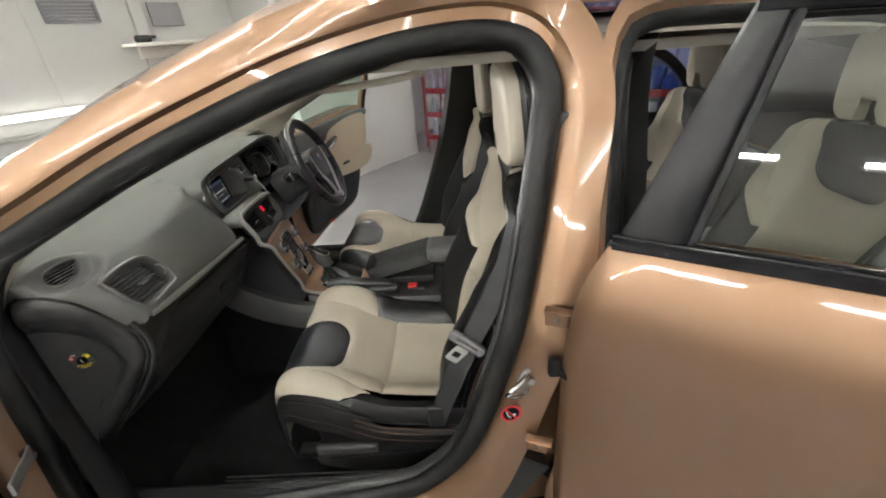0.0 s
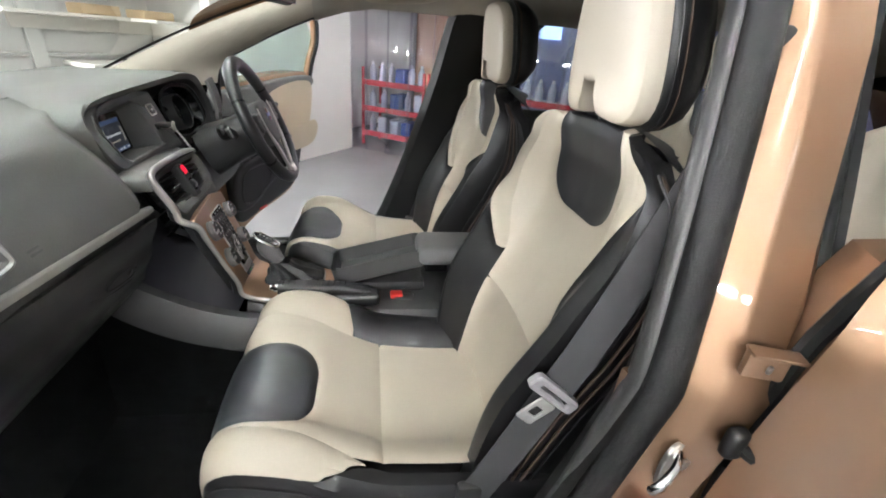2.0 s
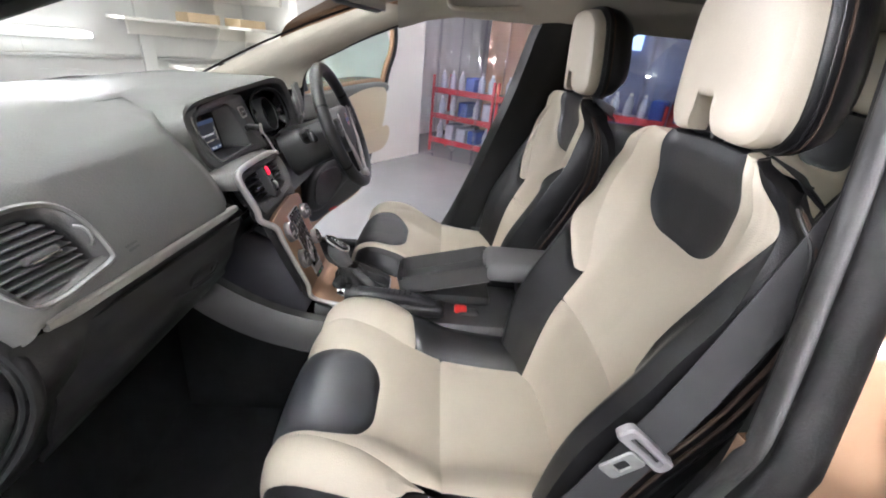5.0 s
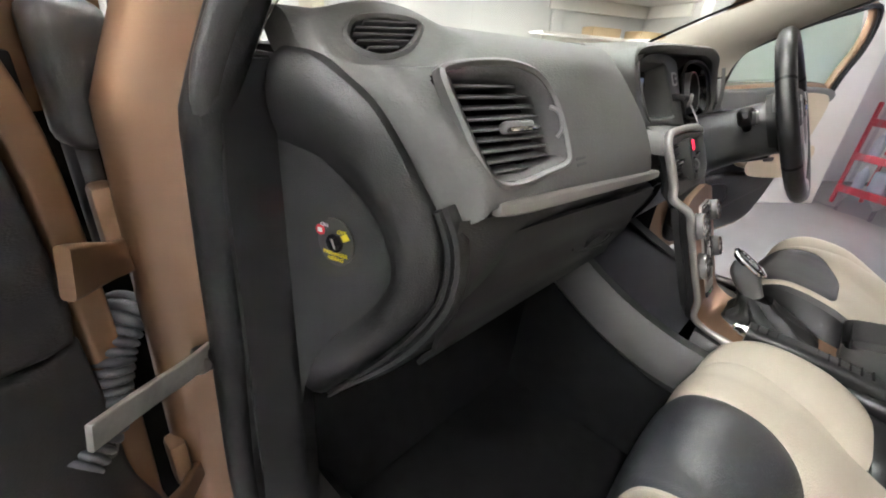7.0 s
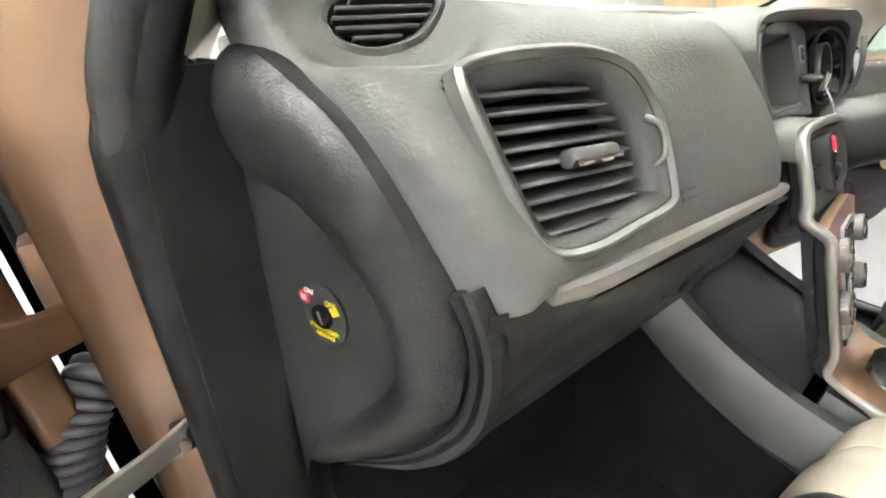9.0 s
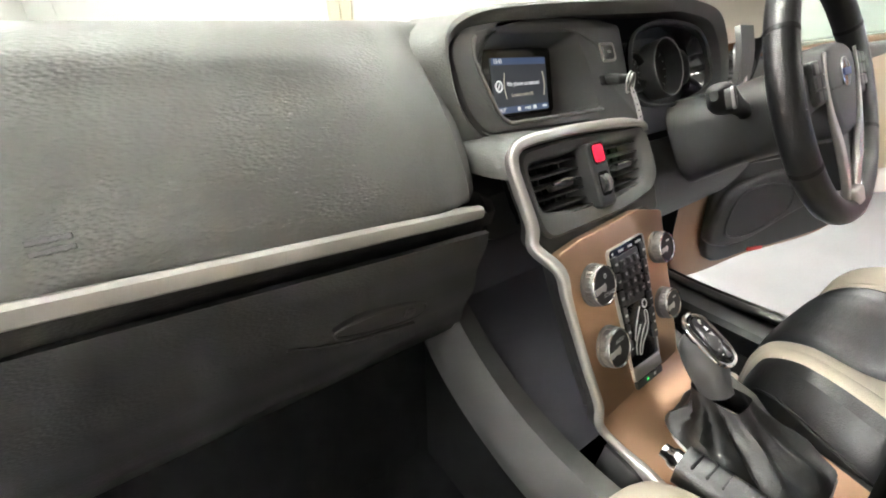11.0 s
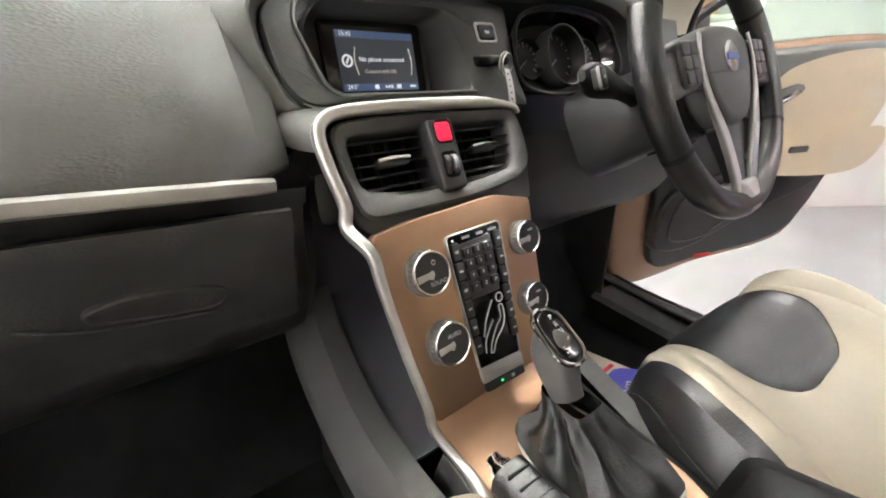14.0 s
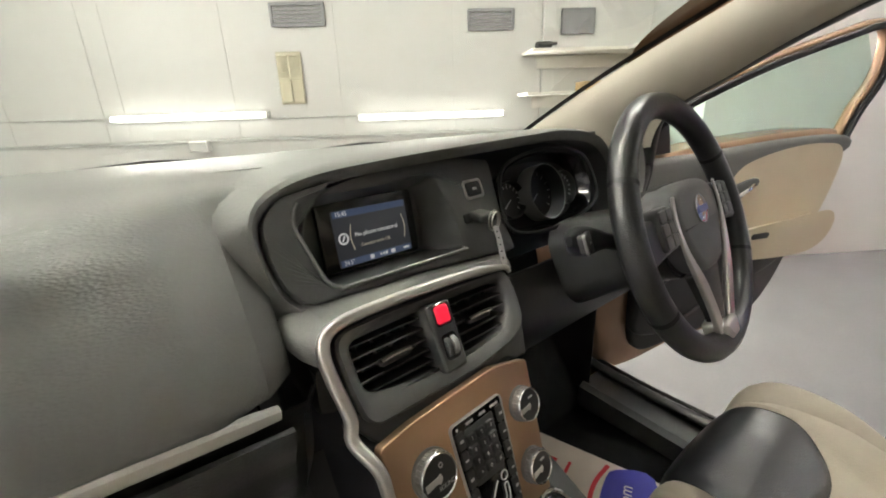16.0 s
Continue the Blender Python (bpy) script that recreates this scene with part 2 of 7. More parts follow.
def sweep(path, section, up=(0, 0, 1), closed=False, scale=None):
    """Carries a 2D section (side, up) along a path."""
    P = [Vector(p) for p in path]
    rings = []
    n = len(P)
    for i, p in enumerate(P):
        a = P[(i - 1) % n] if closed else P[max(i - 1, 0)]
        b = P[(i + 1) % n] if closed else P[min(i + 1, n - 1)]
        t = (b - a).normalized()
        side = t.cross(Vector(up)).normalized()
        upv = side.cross(t)
        k = scale[i] if scale else 1
        rings.append([p + side * x * k + upv * y * k for x, y in section])
    return loft(rings, True, True, closed)


def circle(r, n=12, ry=None):
    return [(r * math.cos(2 * math.pi * i / n), (ry or r) * math.sin(2 * math.pi * i / n)) for i in range(n)]


def tube(path, r, n=10, closed=False, up=(0, 0, 1), ry=None):
    return sweep(path, circle(r, n, ry), up, closed)


def rrect(w, h, r, n=5):
    """The outline of a rounded rectangle."""
    out = []
    for cx, cy, a0 in ((w / 2 - r, h / 2 - r, 0), (-w / 2 + r, h / 2 - r, 90), (-w / 2 + r, -h / 2 + r, 180), (w / 2 - r, -h / 2 + r, 270)):
        for i in range(n + 1):
            a = radians(a0 + 90 * i / n)
            out.append((cx + r * math.cos(a), cy + r * math.sin(a)))
    return out


def rpoly(pts, r, n=5):
    """A polygon with rounded corners; r is one radius or one for each corner."""
    out, k = [], len(pts)
    for i in range(k):
        a, b, c = (Vector((*pts[(i + j) % k], 0)) for j in (-1, 0, 1))
        q = r[i] if isinstance(r, (list, tuple)) else r
        d1, d2 = (a - b).normalized(), (c - b).normalized()
        q = min(q, (a - b).length * 0.45, (c - b).length * 0.45)
        p1, p2 = b + d1 * q, b + d2 * q
        for j in range(n + 1):
            t = j / n
            p = p1 * (1 - t) ** 2 + b * 2 * t * (1 - t) + p2 * t * t
            out.append((p.x, p.y))
    return out


def evenly(outline, n):
    """An outline resampled to n even steps from its first point."""
    P = [Vector((*p, 0)) for p in outline] + [Vector((*outline[0], 0))]
    acc = [0.0]
    for a, b in zip(P, P[1:]):
        acc.append(acc[-1] + (b - a).length)
    out, j = [], 0
    for i in range(n):
        want = acc[-1] * i / n
        while acc[j + 1] < want:
            j += 1
        p = P[j].lerp(P[j + 1], (want - acc[j]) / max(1e-9, acc[j + 1] - acc[j]))
        out.append((p.x, p.y))
    return out


def inset(outline, d):
    """An outline drawn in by d (counter-clockwise outlines shrink)."""
    P = [Vector((p[0], p[1], 0)) for p in outline]
    k = len(P)
    out = []
    for i in range(k):
        a, b, c = P[i - 1], P[i], P[(i + 1) % k]
        t = (c - a).normalized() if (c - a).length > 1e-9 else Vector((1, 0, 0))
        out.append((b.x - t.y * d, b.y + t.x * d))
    return out


def plate(outline, m, depth, bev=0.002, seg=3):
    """A slab with a rounded front edge; the outline is counter-clockwise in the frame m, front along its z."""
    rings = [[m @ Vector((x, y, -depth)) for x, y in outline]]
    for i in range(seg + 1):
        a = radians(90 * i / seg)
        o = inset(outline, bev * (1 - math.cos(a)))
        rings.append([m @ Vector((x, y, -bev + bev * math.sin(a))) for x, y in o])
    return loft(rings)


def frame_ring(outer, inner, m, depth, bev=0.002):
    """A flat ring between two outlines of equal count, with thickness."""
    k = len(outer)
    o2, i2 = inset(outer, bev), inset(inner, -bev)
    rings = [[m @ Vector((x, y, z)) for x, y in o] for o, z in ((inner, -depth), (inner, -bev), (i2, 0), (o2, 0), (outer, -bev), (outer, -depth))]
    return loft(rings, True, False)


def lathe(profile, m, n=24, cap=True):
    """Turns (radius, height) pairs about the z axis of m."""
    rings = [[m @ Vector((r * math.cos(2 * math.pi * i / n), r * math.sin(2 * math.pi * i / n), h)) for i in range(n)] for r, h in profile]
    return loft(rings, True, cap)


def patch(S, sdf, nu, nv, puff=0.004, width=0.012, thick=0.0, ur=(0, 1), vr=(0, 1)):
    """The part of the surface S(u, v) where sdf(u, v) < 0, cut cleanly along its edge and softly padded towards its middle."""
    U = np.linspace(ur[0], ur[1], nu + 1)
    V = np.linspace(vr[0], vr[1], nv + 1)
    P, F, key = [], [], {}
    val = {}

    def D(u, v):
        k = (round(u, 7), round(v, 7))
        if k not in val:
            val[k] = sdf(u, v)
        return val[k]

    def vert(u, v):
        k = (round(u, 6), round(v, 6))
        if k not in key:
            e = 1e-3
            p = Vector(S(u, v))
            du = Vector(S(u + e, v)) - Vector(S(u - e, v))
            dv = Vector(S(u, v + e)) - Vector(S(u, v - e))
            nrm = du.cross(dv)
            nrm = nrm.normalized() if nrm.length > 1e-12 else Vector((0, 0, 1))
            d = max(0.0, -D(u, v))
            key[k] = len(P)
            P.append(p + nrm * puff * (1 - math.exp(-d / width)))
        return key[k]

    for i in range(nu):
        for j in range(nv):
            poly = [(U[i], V[j]), (U[i + 1], V[j]), (U[i + 1], V[j + 1]), (U[i], V[j + 1])]
            ds = [D(*p) for p in poly]
            if min(ds) >= 0:
                continue
            if max(ds) > 0:
                out = []
                for q in range(4):
                    a, b, da, db = poly[q], poly[(q + 1) % 4], ds[q], ds[(q + 1) % 4]
                    if da < 0:
                        out.append(a)
                    if (da < 0) != (db < 0):
                        t = da / (da - db)
                        w = (a[0] + (b[0] - a[0]) * t, a[1] + (b[1] - a[1]) * t)
                        val[(round(w[0], 7), round(w[1], 7))] = 0.0
                        out.append(w)
                poly = out
            ids = []
            for p in poly:
                k = vert(*p)
                if k not in ids:
                    ids.append(k)
            if len(ids) >= 3:
                F.append(tuple(ids))
    return P, F


def text(name, words, m, size, material, parent, depth=0.0004):
    """Lettering turned into a mesh, in the plane of m, centred."""
    cu = bpy.data.curves.new(name, "FONT")
    cu.body = words
    cu.size = size
    cu.align_x, cu.align_y = "CENTER", "CENTER"
    cu.extrude = depth
    ob = bpy.data.objects.new(name, cu)
    scene.collection.objects.link(ob)
    dg = bpy.context.evaluated_depsgraph_get()
    me = bpy.data.meshes.new_from_object(ob.evaluated_get(dg))
    bpy.data.objects.remove(ob)
    me.transform(m)
    me.materials.clear()
    me.materials.append(material)
    o = new(name, me)
    o.parent = parent
    o.matrix_parent_inverse = BASE[parent.name].inverted()
    BASE[o.name] = Matrix.Identity(4)
    return o


def smooth_step(a, b, x):
    t = min(1, max(0, (x - a) / (b - a)))
    return t * t * (3 - 2 * t)


def lerp(a, b, t):
    return a + (b - a) * t


def curve1(keys, x):
    """Smooth value through (x, value) keys."""
    if x <= keys[0][0]:
        return keys[0][1]
    for (a, p), (b, q) in zip(keys, keys[1:]):
        if x <= b:
            return p + (q - p) * smooth_step(a, b, x)
    return keys[-1][1]


def line1(keys, x):
    """Straight interpolation through (x, value) keys."""
    if x <= keys[0][0]:
        return keys[0][1]
    for (a, p), (b, q) in zip(keys, keys[1:]):
        if x <= b:
            return p + (q - p) * (x - a) / (b - a)
    return keys[-1][1]

# ---- the bay: walls, floor, ceiling (turned 35 degrees against the car) ----
TH = radians(35)
ROOM = Matrix(((math.cos(TH), math.sin(TH), 0, 0), (-math.sin(TH), math.cos(TH), 0, 0), (0, 0, 1, 0), (0, 0, 0, 1)))


def room_box(r0, r1, n0, n1, z0, z1, bev=0.003):
    return rbox(((r0 + r1) / 2, (n0 + n1) / 2, (z0 + z1) / 2), (r1 - r0, n1 - n0, z1 - z0), bev, 1, ROOM)


H = 2.95
part("floor", room_box(-5.4, 9.0, -5.0, 4.2, -0.12, 0.0), FLOOR, None, "pale grey painted workshop floor", category="floor", kind="structure")
part("ceiling", room_box(-5.4, 9.0, -5.0, 4.2, H, H + 0.1), CEIL, None, "white workshop ceiling", category="ceiling", kind="structure")
wall_n = part("wall_north", room_box(-5.4, 1.72, 3.9, 4.05, 0, H), WALL, None, "white panelled workshop wall with grey joints", category="wall", kind="structure")
part("wall_corner", room_box(1.6, 1.72, 3.2, 3.897, 0, H), WALL, None, "white return wall beside the shelves", category="wall", kind="structure")
part("wall_partition", room_box(1.6, 3.44, 3.08, 3.197, 0, H), WALL_DIM, None, "plain white board partition wall", category="wall", kind="structure")
part("wall_west", room_box(-4.0, -3.85, -4.9, 3.897, 0, H), WALL, None, "plain white workshop wall", category="wall", kind="structure")
part("wall_south", room_box(-5.245, 8.9, -4.98, -4.85, 0, H), WALL, None, "plain white workshop wall", category="wall", kind="structure")
part("wall_east", room_box(8.75, 8.9, -4.845, 4.0, 0, H), BLUE_WALL, None, "blue-grey clad wall behind the curtain", category="wall", kind="structure")
part("wall_store", room_box(1.725, 8.745, 3.9, 4.05, 0, H), WALL_DIM, None, "plain wall of the store room", category="wall", kind="structure")
part("wall_head", room_box(3.45, 3.57, -4.845, 3.195, 2.45, H), WALL, None, "white lintel wall over the strip curtain", category="wall", kind="structure")
part("wall_side", room_box(3.45, 3.57, -4.845, -2.6, 0, 2.447), WALL, None, "plain white workshop wall", category="wall", kind="structure")
for r0, r1 in ((-5.2, -3.62), (-3.6, -2.895), (-2.87, -2.73), (-2.715, -1.86), (-1.845, -1.0), (-0.985, -0.07), (-0.055, 0.66), (0.78, 1.59)):
    part("panel", room_box(r0, r1, 3.893, 3.897, 1.02, 2.9, 0.001), WALL, wall_n)
part("pilaster", room_box(0.67, 0.77, 3.86, 3.897, 0, 2.9), WALL, wall_n)
part("rail", room_box(-5.2, 1.59, 3.874, 3.897, 0.985, 1.01), GREY_LINE, wall_n, "thin grey dado rail")
part("rail", room_box(-5.2, -2.86, 3.876, 3.885, 1.195, 1.207), GREY_LINE, wall_n)
part("rail", room_box(-1.6, -0.88, 3.876, 3.885, 1.155, 1.167), GREY_LINE, wall_n)
part("conduit", tube([ROOM @ Vector((-2.88, 3.87, z)) for z in (1.21, 2.0, 2.9)], 0.009, 8), GREY_LINE, wall_n, "thin grey conduit")


def batten(r, n, z, length, along, facing, power=1.0):
    """A fluorescent batten: white tray, glowing tube, end caps. Serves wall tubes and the added ceiling ones."""
    m = ROOM @ Matrix.Translation((r, n, z)) @ (pose(0, 0, 0, 0, 0, 90) if along == "n" else Matrix.Identity(4))
    if facing == "down":
        m = m @ pose(0, 0, 0, -90, 0, 0)
    e = thing("tube_light", "lit white fluorescent tube in a slim tray", "light", m.translation, "fluorescent tubes")
    part("tray", rbox((0, 0.035, 0), (length + 0.04, 0.03, 0.07), 0.006, 2, m), WALL, e)
    part("tube", tube([m @ Vector((x, -0.012, 0)) for x in (-length / 2, 0, length / 2)], 0.019, 14, up=(m.to_3x3() @ Vector((0, 0, 1)))), TUBE, e, "glowing fluorescent tube")
    for x in (-length / 2 - 0.012, length / 2 + 0.012):
        part("end_cap", rbox((x, -0.008, 0), (0.024, 0.055, 0.045), 0.005, 2, m), WALL, e)
    lamp = bpy.data.lights.new("tube_lamp", "AREA")
    lamp.shape, lamp.size, lamp.size_y, lamp.energy, lamp.color = "RECTANGLE", length, 0.04, TUBE_POWER * power, (1.0, 0.96, 0.90)
    ob = new("tube_lamp", lamp)
    ob.matrix_world = m @ pose(0, -0.045, 0, -90, 0, 0)
    return e


TUBE_POWER = 62.0
batten(-2.21, 3.855, 1.195, 1.2, "r", "out", 0.5)
batten(-0.26, 3.855, 1.145, 1.2, "r", "out", 0.5)
# ceiling battens out of view, added and weighted to light cabin and bay
for r, n, w in ((-2.95, 2.0, 0.5), (-2.95, 0.1, 0.9), (-2.95, -2.6, 0.9), (-2.1, -0.9, 1.2), (-1.0, 0.9, 2.6), (0.4, -2.6, 1.1), (0.75, 1.9, 1.1), (2.3, 0.6, 0.7), (2.2, -1.6, 1.1)):
    batten(r, n, 2.88, 1.5, "r", "down", w)
for n in (-2.3, -0.6, 1.1):
    batten(-3.805, n, 2.45, 1.2, "n", "out", 0.22)
# two more unseen battens, added to light the store behind the curtain
batten(4.9, 1.6, 2.88, 1.5, "r", "down", 1.8)
batten(4.9, -1.2, 2.88, 1.5, "r", "down", 1.8)


def wall_vent(r, z, w, h, material, label):
    e = thing("wall_vent", label, "vent", ROOM @ Vector((r, 3.88, z)), "wall vents")
    m = basis(ROOM @ Vector((r, 3.872, z)), ROOM.to_3x3() @ Vector((1, 0, 0)), (0, 0, 1))
    part("vent_frame", frame_ring(rrect(w, h, 0.01), rrect(w - 0.05, h - 0.05, 0.005), m, 0.014), material, e)
    for i in range(4):
        y = (i - 1.5) * (h - 0.06) / 4
        part("slat", rbox((0, y, -0.008), (w - 0.05, (h - 0.06) / 4 - 0.004, 0.006), 0.001, 1, m @ pose(0, 0, 0, 0, 0, 0)), material, e)


wall_vent(-1.269, 1.92, 0.42, 0.17, VENT_GREY, "dark grey slatted vent high on the white wall")
wall_vent(0.244, 1.86, 0.38, 0.16, VENT_GREY, "dark grey slatted vent high on the white wall")
gr = thing("wall_grille", "yellowed metal grille with two fields on the white wall", "grille", ROOM @ Vector((-1.383, 3.88, 1.46)))
for dx in (-0.045, 0.045):
    for i in range(9):
        part("louvre", room_box(-1.383 + dx - 0.037, -1.383 + dx + 0.037, 3.86, 3.872, 1.48 + i * 0.018, 1.492 + i * 0.018, 0.002), GRILLE, gr)
    part("cover", room_box(-1.375 + dx - 0.04, -1.375 + dx + 0.04, 3.855, 3.872, 1.285, 1.455), GRILLE, gr)
part("backplate", room_box(-1.478, -1.285, 3.873, 3.885, 1.27, 1.66), GRILLE, gr)
tagged(part("notice_board", room_box(0.82, 1.1, 3.868, 3.885, 1.74, 1.93), VENT_GREY, None), "plain grey panel fixed high on the wall", "panel")
tagged(part("socket_box", room_box(-2.25, -2.1, 3.80, 3.873, 0.92, 1.01, 0.01), WALL, None), "white surface-mounted socket box on the dado", "socket")


def corner_shelf(z, r0, n1):
    e = thing("corner_shelf", "white L-shaped corner shelf board on brackets", "shelf", ROOM @ Vector((1.3, 3.7, z)), "corner shelves")
    part("board", room_box(r0, 1.595, 3.56, 3.868, z, z + 0.022), SHELF, e)
    part("side_board", room_box(1.24, 1.595, n1, 3.555, z, z + 0.022), SHELF, e)
    part("apron", room_box(r0 + 0.12, 1.595, 3.84, 3.868, z - 0.10, z - 0.003), SHELF, e)
    part("side_apron", room_box(1.57, 1.595, n1 + 0.05, 3.835, z - 0.10, z - 0.003), SHELF, e)


corner_shelf(1.585, 0.50, 3.22)
corner_shelf(1.275, 0.47, 3.22)
tagged(part("cardboard_box", room_box(0.95, 1.22, 3.62, 3.82, 1.298, 1.37, 0.004), CARD, None), "flat open cardboard box on the lower shelf", "box")
tagged(part("cardboard_box", room_box(1.28, 1.52, 3.42, 3.66, 1.298, 1.36, 0.004), CARD, None), "flat brown cardboard box on the lower shelf", "box")
sp = thing("spray_gun", "small black hand tool lying on the shelf", "tool", ROOM @ Vector((0.62, 3.68, 1.608)))
part("body", rbox((0.62, 3.68, 1.637), (0.13, 0.06, 0.06), 0.02, 3, ROOM), BLACK_PLASTIC, sp)
part("nozzle", rbox((0.70, 3.68, 1.65), (0.06, 0.025, 0.025), 0.008, 2, ROOM), BLACK_PLASTIC, sp)
bench = thing("work_bench", "low white bench top fixed in the corner", "bench", ROOM @ Vector((1.2, 3.6, 0)))
part("top", room_box(0.85, 1.595, 3.45, 3.868, 0.93, 0.965), SHELF, bench)
for r in (0.9, 1.54):
    part("leg", room_box(r - 0.025, r + 0.025, 3.5, 3.55, 0, 0.928), SHELF, bench)
tl = thing("bench_tools", "dark hand tools lying on the bench", "tool", ROOM @ Vector((1.25, 3.6, 0.966)))
part("handle", rbox((1.25, 3.6, 0.985), (0.22, 0.03, 0.03), 0.01, 2, ROOM), BLACK_PLASTIC, tl)
part("head", rbox((1.33, 3.6, 1.0), (0.06, 0.06, 0.05), 0.01, 2, ROOM), BLACK_PLASTIC, tl)

# ---- strip curtain and the store behind it ----
cur = thing("strip_curtain", "hanging clear plastic strip curtain in the doorway", "curtain", ROOM @ Vector((3.5, 0.3, 0)))
part("rail", room_box(3.42, 3.447, -2.6, 3.19, 2.40, 2.447), STEEL, cur)
for i in range(20):
    n0 = 3.13 - i * 0.29
    pts = []
    for k in range(9):
        q = (k / 8 - 0.5)
        pts.append((n0 - 0.15 + q * 0.32, 3.425 - 0.012 * (i % 2) + 0.018 * math.cos(q * 5 + i)))
    rings = [[ROOM @ Vector((p[1] + dr, p[0], z)) for p in pts] for z, dr in ((0.02, 0.012 * math.sin(i * 2.1)), (1.2, 0.0), (2.42, 0.0))]
    ob = part("strip", loft(rings, False, False), PVC, cur)
    ob.visible_shadow = False


def rack(r, n, turn):
    e = thing("storage_rack", "red steel rack packed with blue bins and bottles", "rack", ROOM @ Vector((r, n, 0)), "red racks")
    w, d = 0.9, 0.4
    for a in (-w / 2, w / 2):
        for b in (-d / 2, d / 2):
            part("post", room_box(r + b - 0.015, r + b + 0.015, n + a - 0.015, n + a + 0.015, 0, 0.98), RACK_RED, e)
    for z in (0.16, 0.48, 0.80):
        part("beam", room_box(r - d / 2 - 0.02, r - d / 2 - 0.003, n - w / 2, n + w / 2, z - 0.035, z + 0.035), RACK_RED, e)
        part("shelf", room_box(r - d / 2, r + d / 2, n - w / 2 + 0.017, n + w / 2 - 0.017, z, z + 0.02), STEEL, e)


def bins(r, n, z, count):
    for i in range(count):
        a = n - 0.36 + i * 0.72 / max(1, count - 1)
        hgt = random.uniform(0.13, 0.22)
        kind = random.random()
        if kind < 0.55:
            m = BIN_BLUE if kind < 0.3 else BOTTLE
            tagged(part("storage_bin", room_box(r - 0.16, r + 0.12, a - 0.07, a + 0.07, z, z + hgt, 0.015), m, None), "plastic storage bin on the red rack" if m is BOTTLE else "blue plastic storage bin on the red rack", "bin", "bins")
        else:
            e = thing("bottle", "pale plastic bottle standing on the red rack", "bottle", ROOM @ Vector((r - 0.1, a, z)), "bottles")
            m = ROOM @ Matrix.Translation((r - 0.1, a, z))
            part("bottle_body", lathe([(0.001, 0), (0.045, 0.003), (0.045, 0.14), (0.02, 0.19), (0.015, 0.2)], m, 14), BOTTLE, e)
            part("cap", lathe([(0.017, 0.2), (0.017, 0.23), (0.001, 0.232)], m, 12), WHITE_MARK, e)


for n in (2.68, 1.72, 0.76, -0.2, -1.16):
    rack(3.95, n, 0)
    for z, c in ((0.181, 5), (0.501, 5), (0.821, 6)):
        bins(3.95, n, z, c)
tagged(part("wood_board", room_box(5.4, 5.46, 1.75, 3.3, 0, 2.5), WOOD, None), "tall brown wooden board standing behind the racks", "board")
tagged(part("blue_locker", room_box(5.5, 6.0, -0.4, 1.7, 0, 1.7), BLUE_WALL, None), "blue-grey steel locker behind the racks", "locker")
tagged(part("window_panel", room_box(5.46, 5.49, 1.05, 1.35, 1.5, 2.0), glow_mat("daylight_pane", (0.45, 0.65, 1.0), 1.5), None), "pale blue lit window pane in the store", "window")

# ---- the car: body, pillars, glass ----
def cat1(keys, x):
    """A smooth curve through (x, value) keys."""
    n = len(keys)
    if x <= keys[0][0]:
        i = 0
    elif x >= keys[-1][0]:
        i = n - 2
    else:
        i = next(k for k in range(n - 1) if x <= keys[k + 1][0])
    (x0, y0), (x1, y1) = keys[i], keys[i + 1]

    def slope(k):
        if k == 0:
            return (keys[1][1] - keys[0][1]) / (keys[1][0] - keys[0][0])
        if k == n - 1:
            return (keys[-1][1] - keys[-2][1]) / (keys[-1][0] - keys[-2][0])
        a = (keys[k][1] - keys[k - 1][1]) / (keys[k][0] - keys[k - 1][0])
        b = (keys[k + 1][1] - keys[k][1]) / (keys[k + 1][0] - keys[k][0])
        return 0 if a * b <= 0 else 2 * a * b / (a + b)

    h = x1 - x0
    t = min(1.15, max(-0.15, (x - x0) / h))
    return (2 * t ** 3 - 3 * t * t + 1) * y0 + (t ** 3 - 2 * t * t + t) * h * slope(i) + (-2 * t ** 3 + 3 * t * t) * y1 + (t ** 3 - t * t) * h * slope(i + 1)


def side_x(y, z):
    """Half width of the body at the door seal."""
    return 0.715 + (0.09 if y > -0.05 else 0.045) * (y + 0.05) / 0.95 - 0.35 * max(0, z - 0.95 - 0.111 * max(0, y))


OPENING = [(0.852, 1.231), (0.749, 1.284), (0.65, 1.333), (0.551, 1.375), (0.451, 1.413), (0.351, 1.448), (0.252, 1.475), (0.151, 1.495), (0.05, 1.505),
           (-0.031, 1.502), (-0.092, 1.479), (-0.126, 1.435), (-0.141, 1.383), (-0.134, 1.326), (-0.114, 1.219), (-0.088, 1.097), (-0.062, 0.991), (-0.026, 0.863),
           (0.012, 0.735), (0.068, 0.612), (0.155, 0.526), (0.246, 0.49), (0.484, 0.47), (0.757, 0.452), (0.9, 0.45), (0.965, 0.475), (0.984, 0.56), (0.968, 0.72),
           (0.955, 0.82), (0.944, 0.918), (0.928, 1.03), (0.922, 1.09), (0.907, 1.155), (0.887, 1.195)]
LOOP = [(p.x, p.y) for p in spline([(y, z, 0) for y, z in OPENING], 260, True)]


def loop_normal(i):
    a, b = LOOP[i - 1], LOOP[(i + 1) % len(LOOP)]
    t = Vector((b[0] - a[0], b[1] - a[1], 0)).normalized()
    return t.y, -t.x


